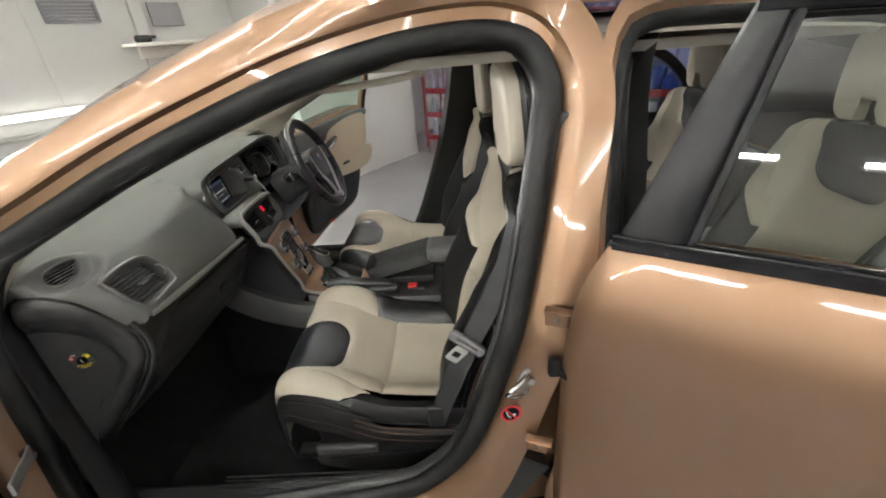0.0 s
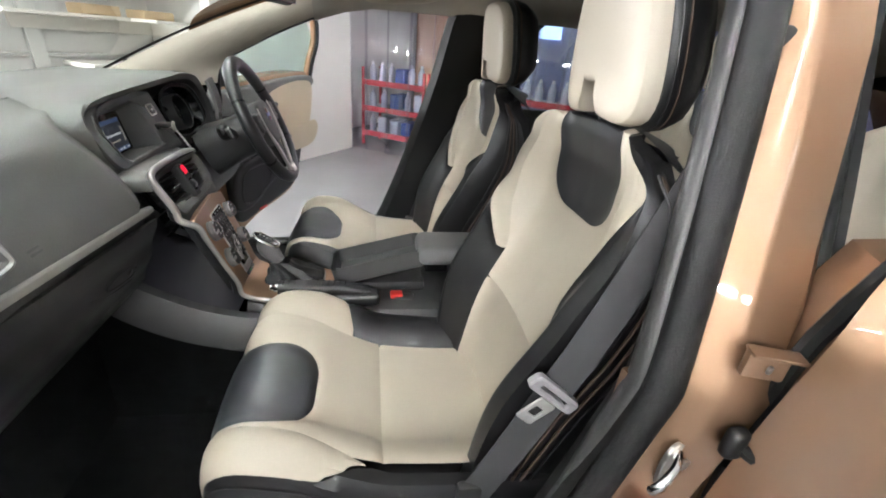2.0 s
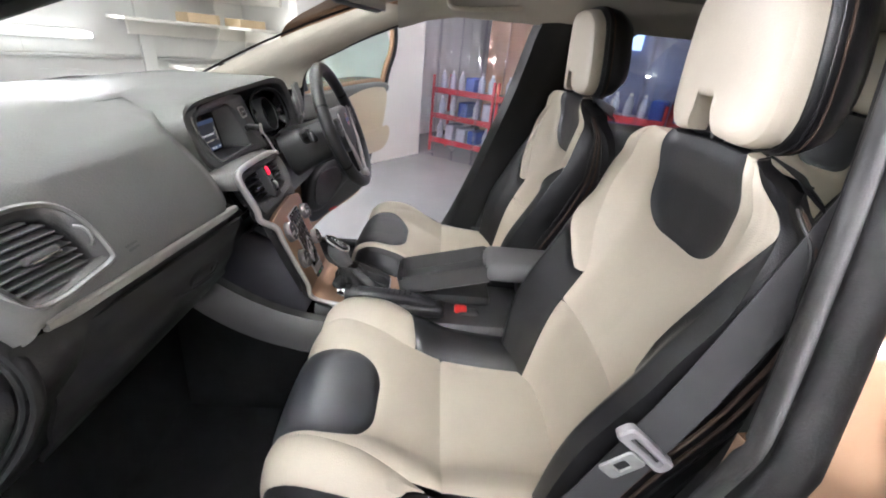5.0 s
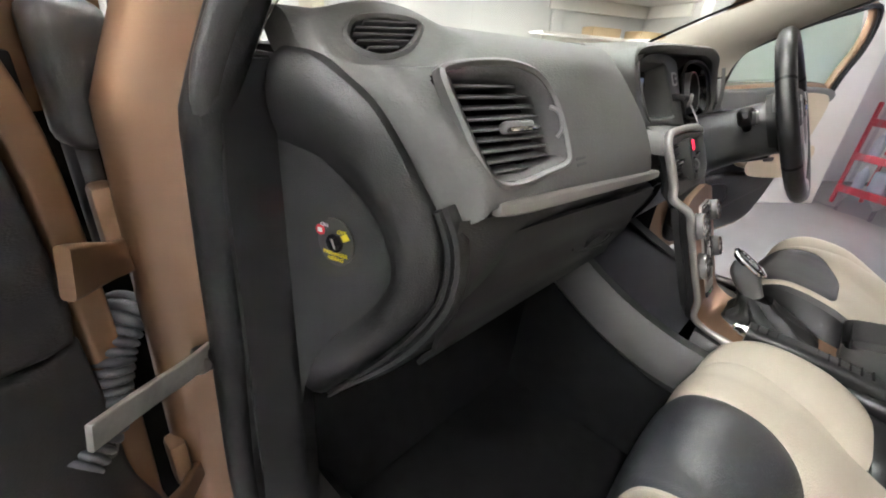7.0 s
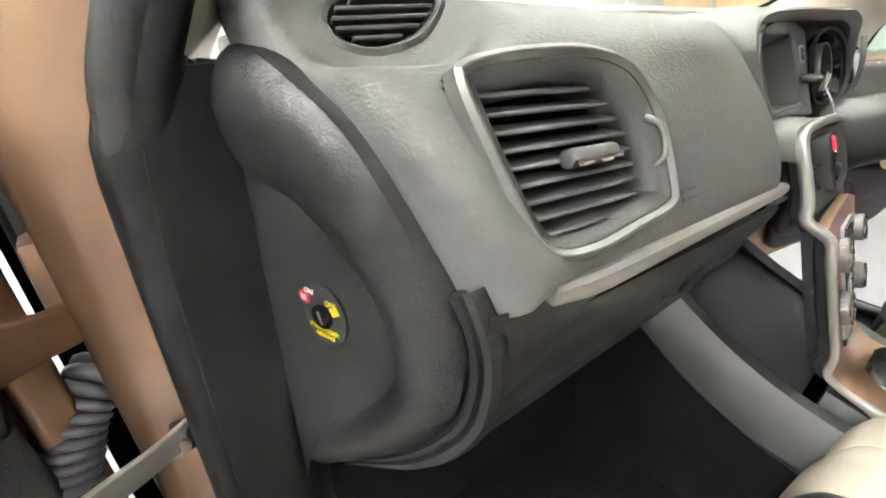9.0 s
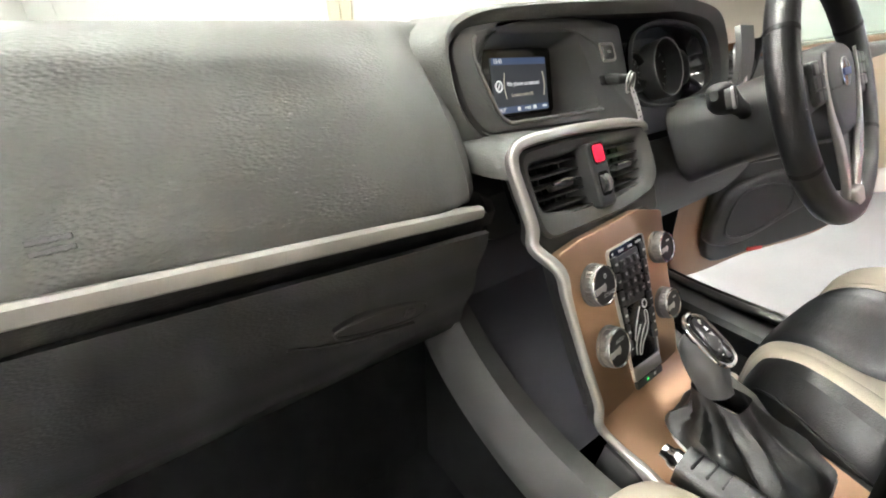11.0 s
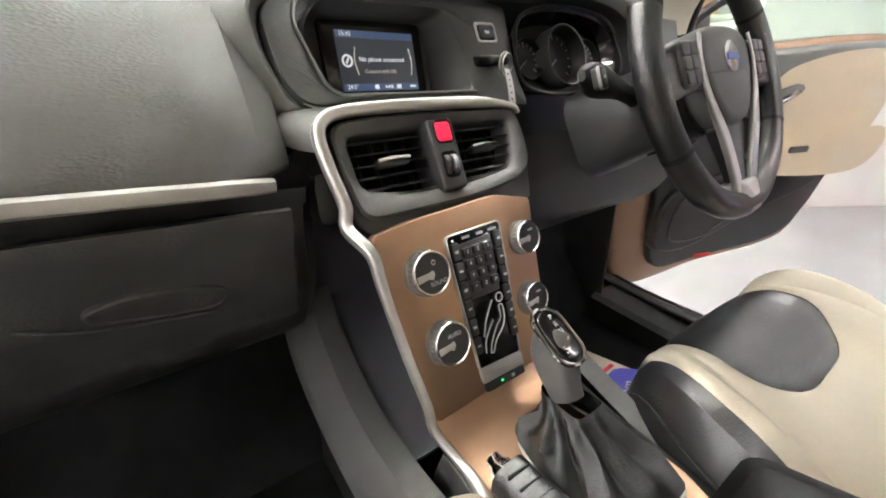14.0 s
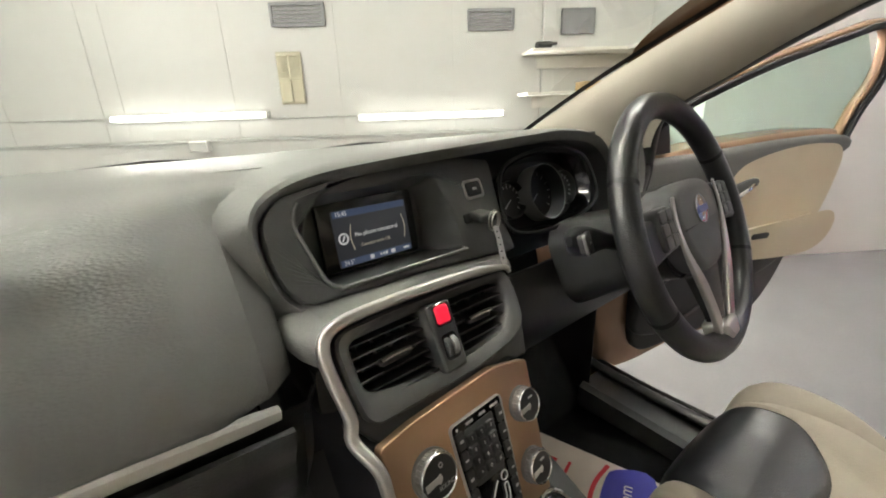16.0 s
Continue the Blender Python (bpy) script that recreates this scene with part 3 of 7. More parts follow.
TOP = [(-0.01, 0.02), (0.0, 0.004), (0.004, -0.006), (0.024, -0.008), (0.030, -0.026), (0.052, -0.033), (0.090, -0.018), (0.115, 0.05)]
REAR = [(-0.01, 0.02), (0.0, 0.004), (0.008, -0.008), (0.020, -0.016), (0.030, -0.027), (0.040, -0.030), (0.088, -0.040), (0.102, 0.02)]
SILL = [(-0.01, 0.02), (0.0, 0.004), (0.008, -0.02), (0.03, -0.05), (0.06, -0.075), (0.10, -0.085), (0.15, -0.075), (0.2, -0.04)]
FRONT = [(-0.01, 0.02), (0.0, 0.004), (0.006, -0.02), (0.018, -0.04), (0.032, -0.047), (0.046, -0.046), (0.06, -0.03), (0.065, 0.03)]

car = thing("car", "copper-brown metallic hatchback with its doors open", "car", (0, 0, 0))


def body_side(sx):
    rings, seal, cover = [], [], []
    for i, (y, z) in enumerate(LOOP):
        if sx > 0:
            y, z = y + 0.10 * smooth_step(0.82, 0.95, y) * (1 - smooth_step(0.72, 1.02, z)), z - 0.055 * (1 - smooth_step(0.47, 0.66, z))
        ny, nz = loop_normal(i)
        w = [max(0, nz) ** 2, max(0, -ny) ** 2, max(0, -nz) ** 2, max(0, ny) ** 2]
        s = sum(w)
        ring = []
        for k in range(8):
            d = sum(a * p[k][0] for a, p in zip(w, (TOP, REAR, SILL, FRONT))) / s
            dx = sum(a * p[k][1] for a, p in zip(w, (TOP, REAR, SILL, FRONT))) / s
            yy, zz = y + ny * d, z + nz * d
            ring.append(Vector((sx * (side_x(yy, min(zz, 1.52)) - dx), yy, zz)))
        rings.append(ring)
        k = w[3] / s
        d = lerp(0.020, 0.010, k)
        yy, zz = y - ny * d, z - nz * d
        seal.append(Vector((sx * (side_x(yy, zz) + lerp(0.004, -0.012, k)), yy, zz)))
        d = lerp(0.037, 0.022, k)
        yy, zz = y - ny * d, z - nz * d
        cover.append(Vector((sx * (side_x(yy, zz) - lerp(0.022, 0.018, k) + 0.016 * smooth_step(0.5, 0.85, yy) * smooth_step(1.02, 1.1, zz)), yy, zz)))
    v, f = loft(rings, False, False, True)
    part("body_frame", (v, [q if sx > 0 else q[::-1] for q in f]), COPPER, car, "copper-brown painted door frame and pillars")
    part("door_seal", sweep(seal, [(0.024 * math.cos(a), 0.019 * math.sin(a)) for a in [2 * math.pi * k / 18 for k in range(18)]], (1, 0, 0), True), RUBBER, car, "thick black rubber door seal")
    part("seal_lip", sweep(cover, [(0.011 * math.cos(a), 0.016 * math.sin(a)) for a in [2 * math.pi * k / 14 for k in range(14)]], (1, 0, 0), True), BLACK_PLASTIC, car, "black plastic edge lip inside the seal")


body_side(-1)
body_side(1)


def grid(S, nu, nv, u0=0, u1=1, v0=0, v1=1):
    P = [S(u0 + (u1 - u0) * i / nu, v0 + (v1 - v0) * j / nv) for i in range(nu + 1) for j in range(nv + 1)]
    k = nv + 1
    return P, [(i * k + j, (i + 1) * k + j, (i + 1) * k + j + 1, i * k + j + 1) for i in range(nu) for j in range(nv)]


def slab(S, nu, nv, t, **kw):
    """A curved sheet with thickness t along its normal."""
    v, f = grid(S, nu, nv, **kw)
    v = [Vector(p) for p in v]
    bm = bmesh.new()
    vs = [bm.verts.new(p) for p in v]
    for q in f:
        bm.faces.new([vs[i] for i in q])
    bmesh.ops.recalc_face_normals(bm, faces=bm.faces[:])
    bmesh.ops.solidify(bm, geom=bm.faces[:], thickness=t)
    return bm


ROOF_Z = [(-1.75, 1.36), (-1.2, 1.485), (-0.4, 1.555), (0.1, 1.56), (0.45, 1.52), (0.62, 1.475)]


def roof_half(y):
    return cat1([(-1.75, 0.42), (-0.6, 0.50), (0.1, 0.515), (0.62, 0.535)], y)


part("roof", slab(lambda u, v: (lerp(-1, 1, u) * roof_half(lerp(-1.7, 0.6, v)), lerp(-1.7, 0.6, v), cat1(ROOF_Z, lerp(-1.7, 0.6, v)) - 0.03 * abs(lerp(-1, 1, u)) ** 2.5), 20, 24, 0.006), COPPER, car, "copper-brown painted roof panel")
part("headliner", slab(lambda u, v: (lerp(-1, 1, u) * (roof_half(lerp(-1.6, 0.56, v)) + 0.02), lerp(-1.6, 0.56, v), cat1(ROOF_Z, lerp(-1.6, 0.56, v)) - 0.045 - 0.04 * abs(lerp(-1, 1, u)) ** 4), 20, 24, 0.006), LINER, car, "greige cloth headliner")
for sx in (-1, 1):
    part("roof_rail", tube(spline([(sx * 0.475, 0.40, 1.535), (sx * 0.478, 0.30, 1.572), (sx * 0.475, 0.1, 1.600), (sx * 0.47, -0.5, 1.605), (sx * 0.43, -1.3, 1.53), (sx * 0.42, -1.4, 1.475)], 40), 0.018, 10), BLACK_PLASTIC, car, "black roof rail")


def screen_pt(u, v):
    s = lerp(-1, 1, u)
    y = lerp(1.36, 0.56, v)
    z = lerp(1.115, 1.468, v) + 0.02 * math.sin(math.pi * v) - 0.045 * s ** 4
    return s * lerp(0.74, 0.56, v), y + 0.06 * (1 - s * s) * (1 - 0.4 * v), z


ws = part("windscreen", grid(screen_pt, 16, 12), GLASS, car, "clear windscreen glass")
ws.visible_shadow = False
for u0, u1 in ((0.0, 0.012), (0.988, 1.0)):
    part("glass_border", grid(lambda u, v: Vector(screen_pt(lerp(u0, u1, u), v)) + Vector((0, -0.003, -0.003)), 2, 12), RUBBER, car, "black glass border")


def pillar_trim(sx):
    """Inner lining of the windscreen pillar, from the seal to the glass."""
    rim = spline([(0.889, 1.104, 0), (0.884, 1.122, 0), (0.862, 1.163, 0), (0.815, 1.203, 0), (0.73, 1.247, 0), (0.63, 1.296, 0), (0.53, 1.338, 0), (0.43, 1.376, 0), (0.33, 1.411, 0)], 30)
    rings = []
    for i, p in enumerate(rim):
        v = i / 29
        a = Vector((sx * (side_x(p.x, p.y) - 0.024), p.x, p.y))
        b = Vector(screen_pt(1 if sx > 0 else 0, v * 1.02 - 0.02)) + Vector((-sx * 0.01, 0, -0.012))
        ring = []
        for k in range(9):
            q = k / 8
            w = 0.032 * math.sin(math.pi * q) ** 0.7
            ring.append(a.lerp(b, q) + Vector((-sx * 0.8, -0.35, -0.3)) * w)
        rings.append(ring)
    part("pillar_trim", loft(rings, False, False), PILLAR, car, "greige windscreen pillar lining")


pillar_trim(-1)
pillar_trim(1)


def b_pillar(sx, shift):
    """Black lining of the centre pillar."""
    keys_y = [(0.45, 0.345), (0.66, 0.25), (0.85, 0.18), (1.03, 0.125), (1.2, 0.085), (1.39, 0.05), (1.47, 0.02)]
    rings = []
    for i in range(18):
        z = lerp(0.45, 1.475, i / 17)
        y = cat1(keys_y, z) + shift
        w = lerp(0.34, 0.19, i / 17)
        x = side_x(y, z)
        rings.append([Vector((sx * (x - dx), y - k * w, z)) for k, dx in ((-0.02, 0.0), (0.0, 0.035), (0.06, 0.06), (0.3, 0.075), (0.6, 0.075), (0.9, 0.06), (1.0, 0.02))])
    part("centre_pillar_trim", loft(rings, False, False), DARK_TRIM, car, "black centre pillar lining")


b_pillar(1, 0.0)
b_pillar(-1, -0.16)

def cant_rail(sx, low):
    """Headliner edge above a front door."""
    rings = []
    for k in range(14):
        y = lerp(0.50, -0.75, k / 13)
        d = 0.05 * smooth_step(0.34, 0.50, y)
        x = side_x(y, 1.45)
        rings.append([Vector((sx * (x - dx), y, z)) for dx, z in ((0.0, 1.455 - d), (0.008, low + 0.018 - d), (0.025, low - d), (0.055, low + 0.012 - d), (0.085, low + 0.045 - d), (0.12, 1.475 - d * 0.5))])
    part("cant_rail", loft(rings, False, False), LINER, car, "greige cloth roof edge lining")


cant_rail(1, 1.388)
cant_rail(-1, 1.435)

# floor pan, sills and bulkhead
part("floor_carpet", rbox((0, 0.22, 0.33), (1.53, 1.9, 0.05), 0.02, 2), CARPET, car, "black footwell carpet")
part("bulkhead", slab(lambda u, v: (lerp(-0.72, 0.72, u), cat1([(0, 0.98), (0.3, 1.12), (0.6, 1.2), (1, 1.22)], v), lerp(0.35, 1.06, v)), 4, 10, 0.02), CARPET, car, "black carpeted bulkhead")
for sx, dz in ((-1, 0.0), (1, 0.055)):
    part("sill_trim", sweep(spline([(sx * 0.735, 0.97, 0.47 - dz), (sx * 0.725, 0.6, 0.458 - dz), (sx * 0.705, 0.2, 0.465 - dz), (sx * 0.695, 0.05, 0.49 - dz), (sx * 0.68, -0.05, 0.6)], 24), [(-0.06, -0.08), (0.06, -0.08), (0.055, 0.0), (0.04, 0.012), (-0.04, 0.012), (-0.06, -0.01)]), BLACK_PLASTIC, car, "ribbed black sill cover")
    def kick(u, v):
        z = lerp(0.40, 1.098, v)
        lx = cat1([(0.4, 0.795), (0.85, 0.797), (1.0, 0.796), (1.09, 0.788)], z)
        ly = cat1([(0.4, 0.93), (0.55, 0.921), (0.79, 0.906), (0.9, 0.90), (1.1, 0.896)], z)
        return (sx * cat1([(0, 0.69), (0.3, 0.70), (0.5, 0.716), (0.62, 0.734), (0.8, 0.753), (1, lx)], u), cat1([(0, 1.10), (0.3, 0.985), (0.5, 0.94), (0.62, 0.921), (0.8, 0.909), (1, ly)], u), z)

    part("kick_panel", slab(kick, 24, 14, 0.006, u1=1 if sx < 0 else 0.42), DARK_TRIM, car, "black footwell side panel")
for i in range(4):
    part("rib", rbox((-0.70 + i * 0.012, 0.45, 0.471), (0.004, 0.55, 0.004), 0.0015, 1), BLACK_PLASTIC, car)

for sx in (-1, 1):
    part("pillar_base", slab(lambda u, v: (sx * (0.69 - 0.03 * u), lerp(0.0, -0.30, u), lerp(0.26, 0.95, v)), 4, 8, 0.01), COPPER, car, "copper-brown centre pillar base")
    part("rocker", sweep([(sx * 0.80, 1.15, 0.28), (sx * 0.79, 0.4, 0.27), (sx * 0.775, -0.4, 0.27), (sx * 0.77, -1.0, 0.28)], rrect(0.10, 0.16, 0.04), (1, 0, 0)), COPPER, car, "copper-brown rocker panel")

# front and rear body, plainly closed
def hull(u, v, y0, y1, wk, zk):
    y = lerp(y0, y1, u)
    a = lerp(0, math.pi, v)
    w, top = cat1(wk, y), cat1(zk, y)
    c, s = math.cos(a), math.sin(a)
    return w * math.copysign(abs(c) ** 0.35, c), y, 0.22 + (top - 0.22) * abs(s) ** 0.35


part("front_body", slab(lambda u, v: hull(u, v, 1.42, 2.3, [(1.42, 0.86), (1.9, 0.86), (2.15, 0.78), (2.3, 0.60)], [(1.42, 1.07), (1.8, 0.98), (2.15, 0.86), (2.3, 0.68)]), 16, 26, 0.01), COPPER, car, "copper-brown bonnet and front wings")
part("rear_body", slab(lambda u, v: hull(u, v, -0.98, -2.05, [(-2.05, 0.62), (-1.85, 0.8), (-1.4, 0.87), (-0.98, 0.88)], [(-2.05, 0.75), (-1.85, 1.05), (-1.4, 1.1), (-0.98, 1.08)]), 16, 26, 0.01), COPPER, car, "copper-brown rear quarter and tailgate")
part("cowl", rbox((0, 1.40, 1.075), (1.25, 0.12, 0.05), 0.015, 2), BLACK_PLASTIC, car, "black wiper cowl")
for x0, x1 in ((-0.45, 0.05), (0.0, 0.5)):
    part("wiper", tube([(x0, 1.37, 1.115), ((x0 + x1) / 2, 1.36, 1.128), (x1, 1.38, 1.112)], 0.007, 6), BLACK_PLASTIC, car)
for sx in (-1, 1):
    for y in (1.42, -1.22):
        m = basis((sx * 0.78, y, 0.325), (0, 1, 0), (0, 0, 1))
        w = part("tyre", lathe([(0.20, -0.1), (0.30, -0.105), (0.325, -0.08), (0.325, 0.08), (0.30, 0.105), (0.20, 0.1)], m, 40, False), RUBBER, car, "black tyre")
        part("rim", lathe([(0.205, -0.1), (0.19, -0.02), (0.05, 0.0), (0.001, 0.0)], m, 30), SILVER, w, "silver wheel rim")
part("tailgate_glass", slab(lambda u, v: (lerp(-0.5, 0.5, u), lerp(-1.62, -1.95, v), lerp(1.37, 1.02, v)), 6, 6, 0.005), GLOSS_BLACK, car, "dark tailgate window")
for sx in (-1, 1):
    part("quarter_trim", slab(lambda u, v: (sx * (lerp(0.62, 0.45, v)), lerp(-0.98, -1.7, u), lerp(0.5, 1.46, v)), 8, 8, 0.01), BLACK_PLASTIC, car, "black rear quarter lining")

# ---- seats ----
CX = [(0, 0), (0.3, 0.085), (0.5, 0.135), (0.65, 0.172), (0.78, 0.208), (0.88, 0.238), (0.96, 0.258), (1.05, 0.266), (1.2, 0.268)]
CZ = [(0, 0), (0.3, 0.002), (0.5, 0.010), (0.65, 0.036), (0.78, 0.05), (0.88, 0.042), (0.96, 0.015), (1.05, -0.035), (1.2, -0.10)]
CY = [(0, -0.03), (0.25, 0.13), (0.48, 0.28), (0.71, 0.42), (0.88, 0.525), (0.98, 0.578), (1.06, 0.598), (1.16, 0.602), (1.3, 0.592)]
CH = [(0, 0.565), (0.25, 0.572), (0.48, 0.588), (0.62, 0.624), (0.75, 0.662), (0.88, 0.675), (0.98, 0.658), (1.06, 0.615), (1.16, 0.55), (1.3, 0.48)]
BX = [(0, 0), (0.3, 0.08), (0.5, 0.132), (0.65, 0.17), (0.78, 0.205), (0.9, 0.235), (1.0, 0.247), (1.15, 0.245)]
BY = [(0, 0), (0.3, 0.004), (0.5, 0.016), (0.65, 0.06), (0.78, 0.085), (0.9, 0.065), (1.0, 0.01), (1.15, -0.07)]
SY = [(0.0, 0.075), (0.3, 0.025), (0.55, -0.045), (0.72, -0.078), (0.85, -0.078), (0.95, -0.066), (1.0, -0.07), (1.06, -0.105)]
SZ = [(0.0, 0.56), (0.3, 0.76), (0.55, 0.92), (0.72, 1.035), (0.85, 1.12), (0.95, 1.185), (1.0, 1.208), (1.06, 1.212)]
SW = [(0.0, 0.95), (0.3, 1.04), (0.55, 1.07), (0.75, 1.04), (0.88, 0.96), (0.96, 0.84), (1.02, 0.72), (1.06, 0.62)]
SB = [(0.0, 0.9), (0.3, 1.15), (0.55, 1.1), (0.75, 0.75), (0.9, 0.4), (1.06, 0.2)]


def front_seat(cx, inboard, label, nip=0.06, trim=0.93):
    """A sports seat: padded panels cut from one cushion and one back surface. inboard: +1 where the tunnel lies towards +x."""
    e = thing("front_seat", label, "car seat", (cx, 0.25, 0.355), "front seats")

    def S(u, v):
        a = abs(u)
        return (cx + math.copysign(cat1(CX, a), u) * (1 - (nip if u * inboard > 0 else 0.06) * smooth_step(0.7, 1.1, v)), cat1(CY, v) - 0.03 * a * a * smooth_step(0.8, 1.1, v), cat1(CH, v) + cat1(CZ, a) * (1 - 0.55 * smooth_step(0.75, 1.1, v)))

    def B(u, v):
        a = abs(u)
        return (cx + math.copysign(cat1(BX, a), u) * cat1(SW, v), cat1(SY, v) + cat1(BY, a) * cat1(SB, v) * 1.0, cat1(SZ, v) + 0.02 * cat1(SB, v) * cat1(BY, a) / 0.06 - 0.03 * smooth_step(0.8, 1.0, v) * a * a)

    # cushion panels in (u, v); lengths in u and v are brought to rough metres
    du, dv = 0.24, 0.62
    seam = 0.50
    centre = lambda u, v: (abs(u) - (0.545 + 0.10 * smooth_step(0.62, 1.0, v) + (0.30 * (1 - smooth_step(0.45, 1.0, v)) if u * inboard < 0 else 0))) * du
    sh = -0.16 * inboard
    shield = lambda u, v: math.hypot(max(0, abs(u - sh) - 0.12) * du, min(0, v - 0.84) * dv) - 0.078
    part("cushion_rear", patch(S, lambda u, v: max(centre(u, v), (v - seam) * dv), 40, 40, 0.010, 0.02, ur=(-0.8, 0.8), vr=(0, seam + 0.02)), BEIGE, e, "beige leather rear cushion panel")
    part("cushion_front", patch(S, lambda u, v: max(centre(u, v), (seam - v) * dv, -shield(u, v) + 0.001), 56, 60, 0.010, 0.016, ur=(-0.8, 0.8), vr=(seam - 0.02, 1.3)), BEIGE, e, "beige leather front cushion panel")
    part("cushion_shield", patch(S, shield, 50, 50, 0.009, 0.012, ur=(-0.7, 0.7), vr=(0.6, 1.3)), SHIELD, e, "charcoal leather shield on the cushion front")
    for s in (-1, 1):
        div = lambda u, v: (v - (0.60 + 0.10 * (abs(u) - 0.55) if s == inboard else 0.52 + 1.1 * max(0, abs(u) - 0.80))) * dv
        edge = lambda u, v: (-centre(u, v)) if u * s > 0 else 1
        part("bolster_front", patch(S, lambda u, v: max(edge(u, v), -div(u, v), (abs(u) - (trim if s == inboard else 0.95)) * du), 40, 60, 0.008, 0.014, ur=(-1.1, 1.1), vr=(0.4, 1.3)), BEIGE, e, "beige leather thigh bolster")
        part("bolster_rear", patch(S, lambda u, v: max(edge(u, v), div(u, v), (abs(u) - 1.0) * du), 44, 40, 0.009, 0.014, ur=(-1.1, 1.1), vr=(-0.02, 0.8)), BLACK_LEATHER, e, "black leather side bolster")
        part("cushion_side", patch(S, lambda u, v: max(((trim if s == inboard else 0.93) - abs(u)) * du if u * s > 0 else 1, (abs(u) - 1.19) * du, (0.6 - v) * dv if abs(u) < 0.98 else -1), 30, 40, 0.004, 0.01, ur=(-1.2, 1.2), vr=(-0.02, 1.3)), BLACK_LEATHER, e, "black leather cushion side")
        for uu, r, m, v1 in ((1.015, 0.0028, STITCH, 0.62), (1.045, 0.0028, STITCH, 0.62), (0.985, 0.0020, BLACK_LEATHER, 1.12), (1.10, 0.0016, STITCH, 1.12)):
            pts = [Vector(S(s * uu, v)) + Vector((s * 0.004, 0, 0)) for v in np.linspace(0.05, v1, 30)]
            part("piping", tube(pts, r, 6), m, e, "brown contrast stitching" if m is STITCH else "")
        yz = rpoly([(0.50, 0.425), (0.49, 0.498), (0.34, 0.512), (0.20, 0.528), (0.10, 0.555), (0.0, 0.60), (-0.045, 0.585), (-0.05, 0.46), (-0.02, 0.392), (0.40, 0.392)], [0.02, 0.025, 0.05, 0.05, 0.05, 0.03, 0.03, 0.03, 0.03, 0.05])
        prof = yz if s > 0 else [(-y, z) for y, z in reversed(yz)]
        shroud = part("seat_side_panel", plate(prof, basis((cx + s * 0.262, 0, 0), (0, s, 0), (0, 0, 1)), 0.05, 0.010), BLACK_PLASTIC, e, "black plastic seat side shroud")
        part("shroud_groove", tube(spline([(cx + s * 0.262, y, z) for y, z in ((0.46, 0.455), (0.30, 0.468), (0.16, 0.482), (0.04, 0.53))], 16), 0.0035, 6), CAVITY_SHADE, shroud)
    part("seat_base", rbox((cx, 0.26, 0.44), (0.42, 0.5, 0.14), 0.03, 2), SEAT_BACK, e)
    part("lever", rbox((cx - inboard * 0.272, 0.40, 0.505), (0.02, 0.17, 0.03), 0.008, 3), TRIM_GREY, e, "grey height lever")
    for s in (-1, 1):
        part("rail", rbox((cx + s * 0.17, 0.28, 0.37), (0.04, 0.62, 0.03), 0.005, 2), STEEL, e, "steel seat rail")
    # backrest panels
    wv = 0.66
    bc = lambda u, v: (abs(u) - (0.53 + 0.16 * smooth_step(0.45, 0.75, v))) * 0.24
    bshield = lambda u, v: math.hypot(max(0, abs(u) - 0.16 - 0.08 * smooth_step(0.75, 1.0, v)) * 0.24, min(0, v - 0.80) * wv) - 0.06
    bs = 0.36
    part("back_lower", patch(B, lambda u, v: max(bc(u, v), (v - bs) * wv), 40, 40, 0.010, 0.02, ur=(-0.75, 0.75), vr=(0, bs + 0.02)), BEIGE, e, "beige leather lower back panel")
    part("back_upper", patch(B, lambda u, v: max(bc(u, v), (bs - v) * wv, -bshield(u, v) + 0.001), 56, 60, 0.010, 0.016, ur=(-0.8, 0.8), vr=(bs - 0.02, 1.06)), BEIGE, e, "beige leather upper back panel")
    part("back_shield", patch(B, bshield, 50, 50, 0.008, 0.012, ur=(-0.8, 0.8), vr=(0.6, 1.06)), SHIELD, e, "charcoal leather shield on the backrest top")
    for s in (-1, 1):
        cut = lambda u: 0.47 + (0.22 if s == inboard else 0.40) * min(1.0, max(0.0, (abs(u) - 0.58) / 0.3))
        edge = lambda u, v: -bc(u, v)
        rim_u = lambda v: 0.875 - 0.22 * smooth_step(0.90, 1.04, v)
        ur = (0.42, 1.16) if s > 0 else (-1.16, -0.42)
        part("back_bolster_upper", patch(B, lambda u, v: max(edge(u, v), (cut(u) - v) * wv, (abs(u) - rim_u(v)) * 0.24), 60, 60, 0.008, 0.014, ur=ur, vr=(0.4, 1.06)), BEIGE, e, "beige leather shoulder bolster")
        part("back_bolster_lower", patch(B, lambda u, v: max(edge(u, v), (v - cut(u)) * wv, (abs(u) - rim_u(v)) * 0.24), 60, 60, 0.010, 0.014, ur=ur, vr=(-0.02, 1.0)), BLACK_LEATHER, e, "black leather back bolster")
        part("back_side", patch(B, lambda u, v: max((rim_u(v) - abs(u)) * 0.24, (abs(u) - 1.14) * 0.24), 50, 60, 0.006, 0.008, ur=ur, vr=(-0.02, 1.06)), BLACK_LEATHER, e, "black leather backrest side")
        for uu, r, m in ((0.99, 0.0022, BLACK_LEATHER), (1.015, 0.0030, STITCH), (1.045, 0.0030, STITCH), (1.075, 0.0022, BLACK_LEATHER)):
            pts = [Vector(B(s * uu, v)) + Vector((s * 0.005, 0, 0)) for v in np.linspace(0.05, 0.96, 36)]
            part("piping", tube(pts, r, 6), m, e, "brown contrast stitching" if m is STITCH else "")
    rings = []
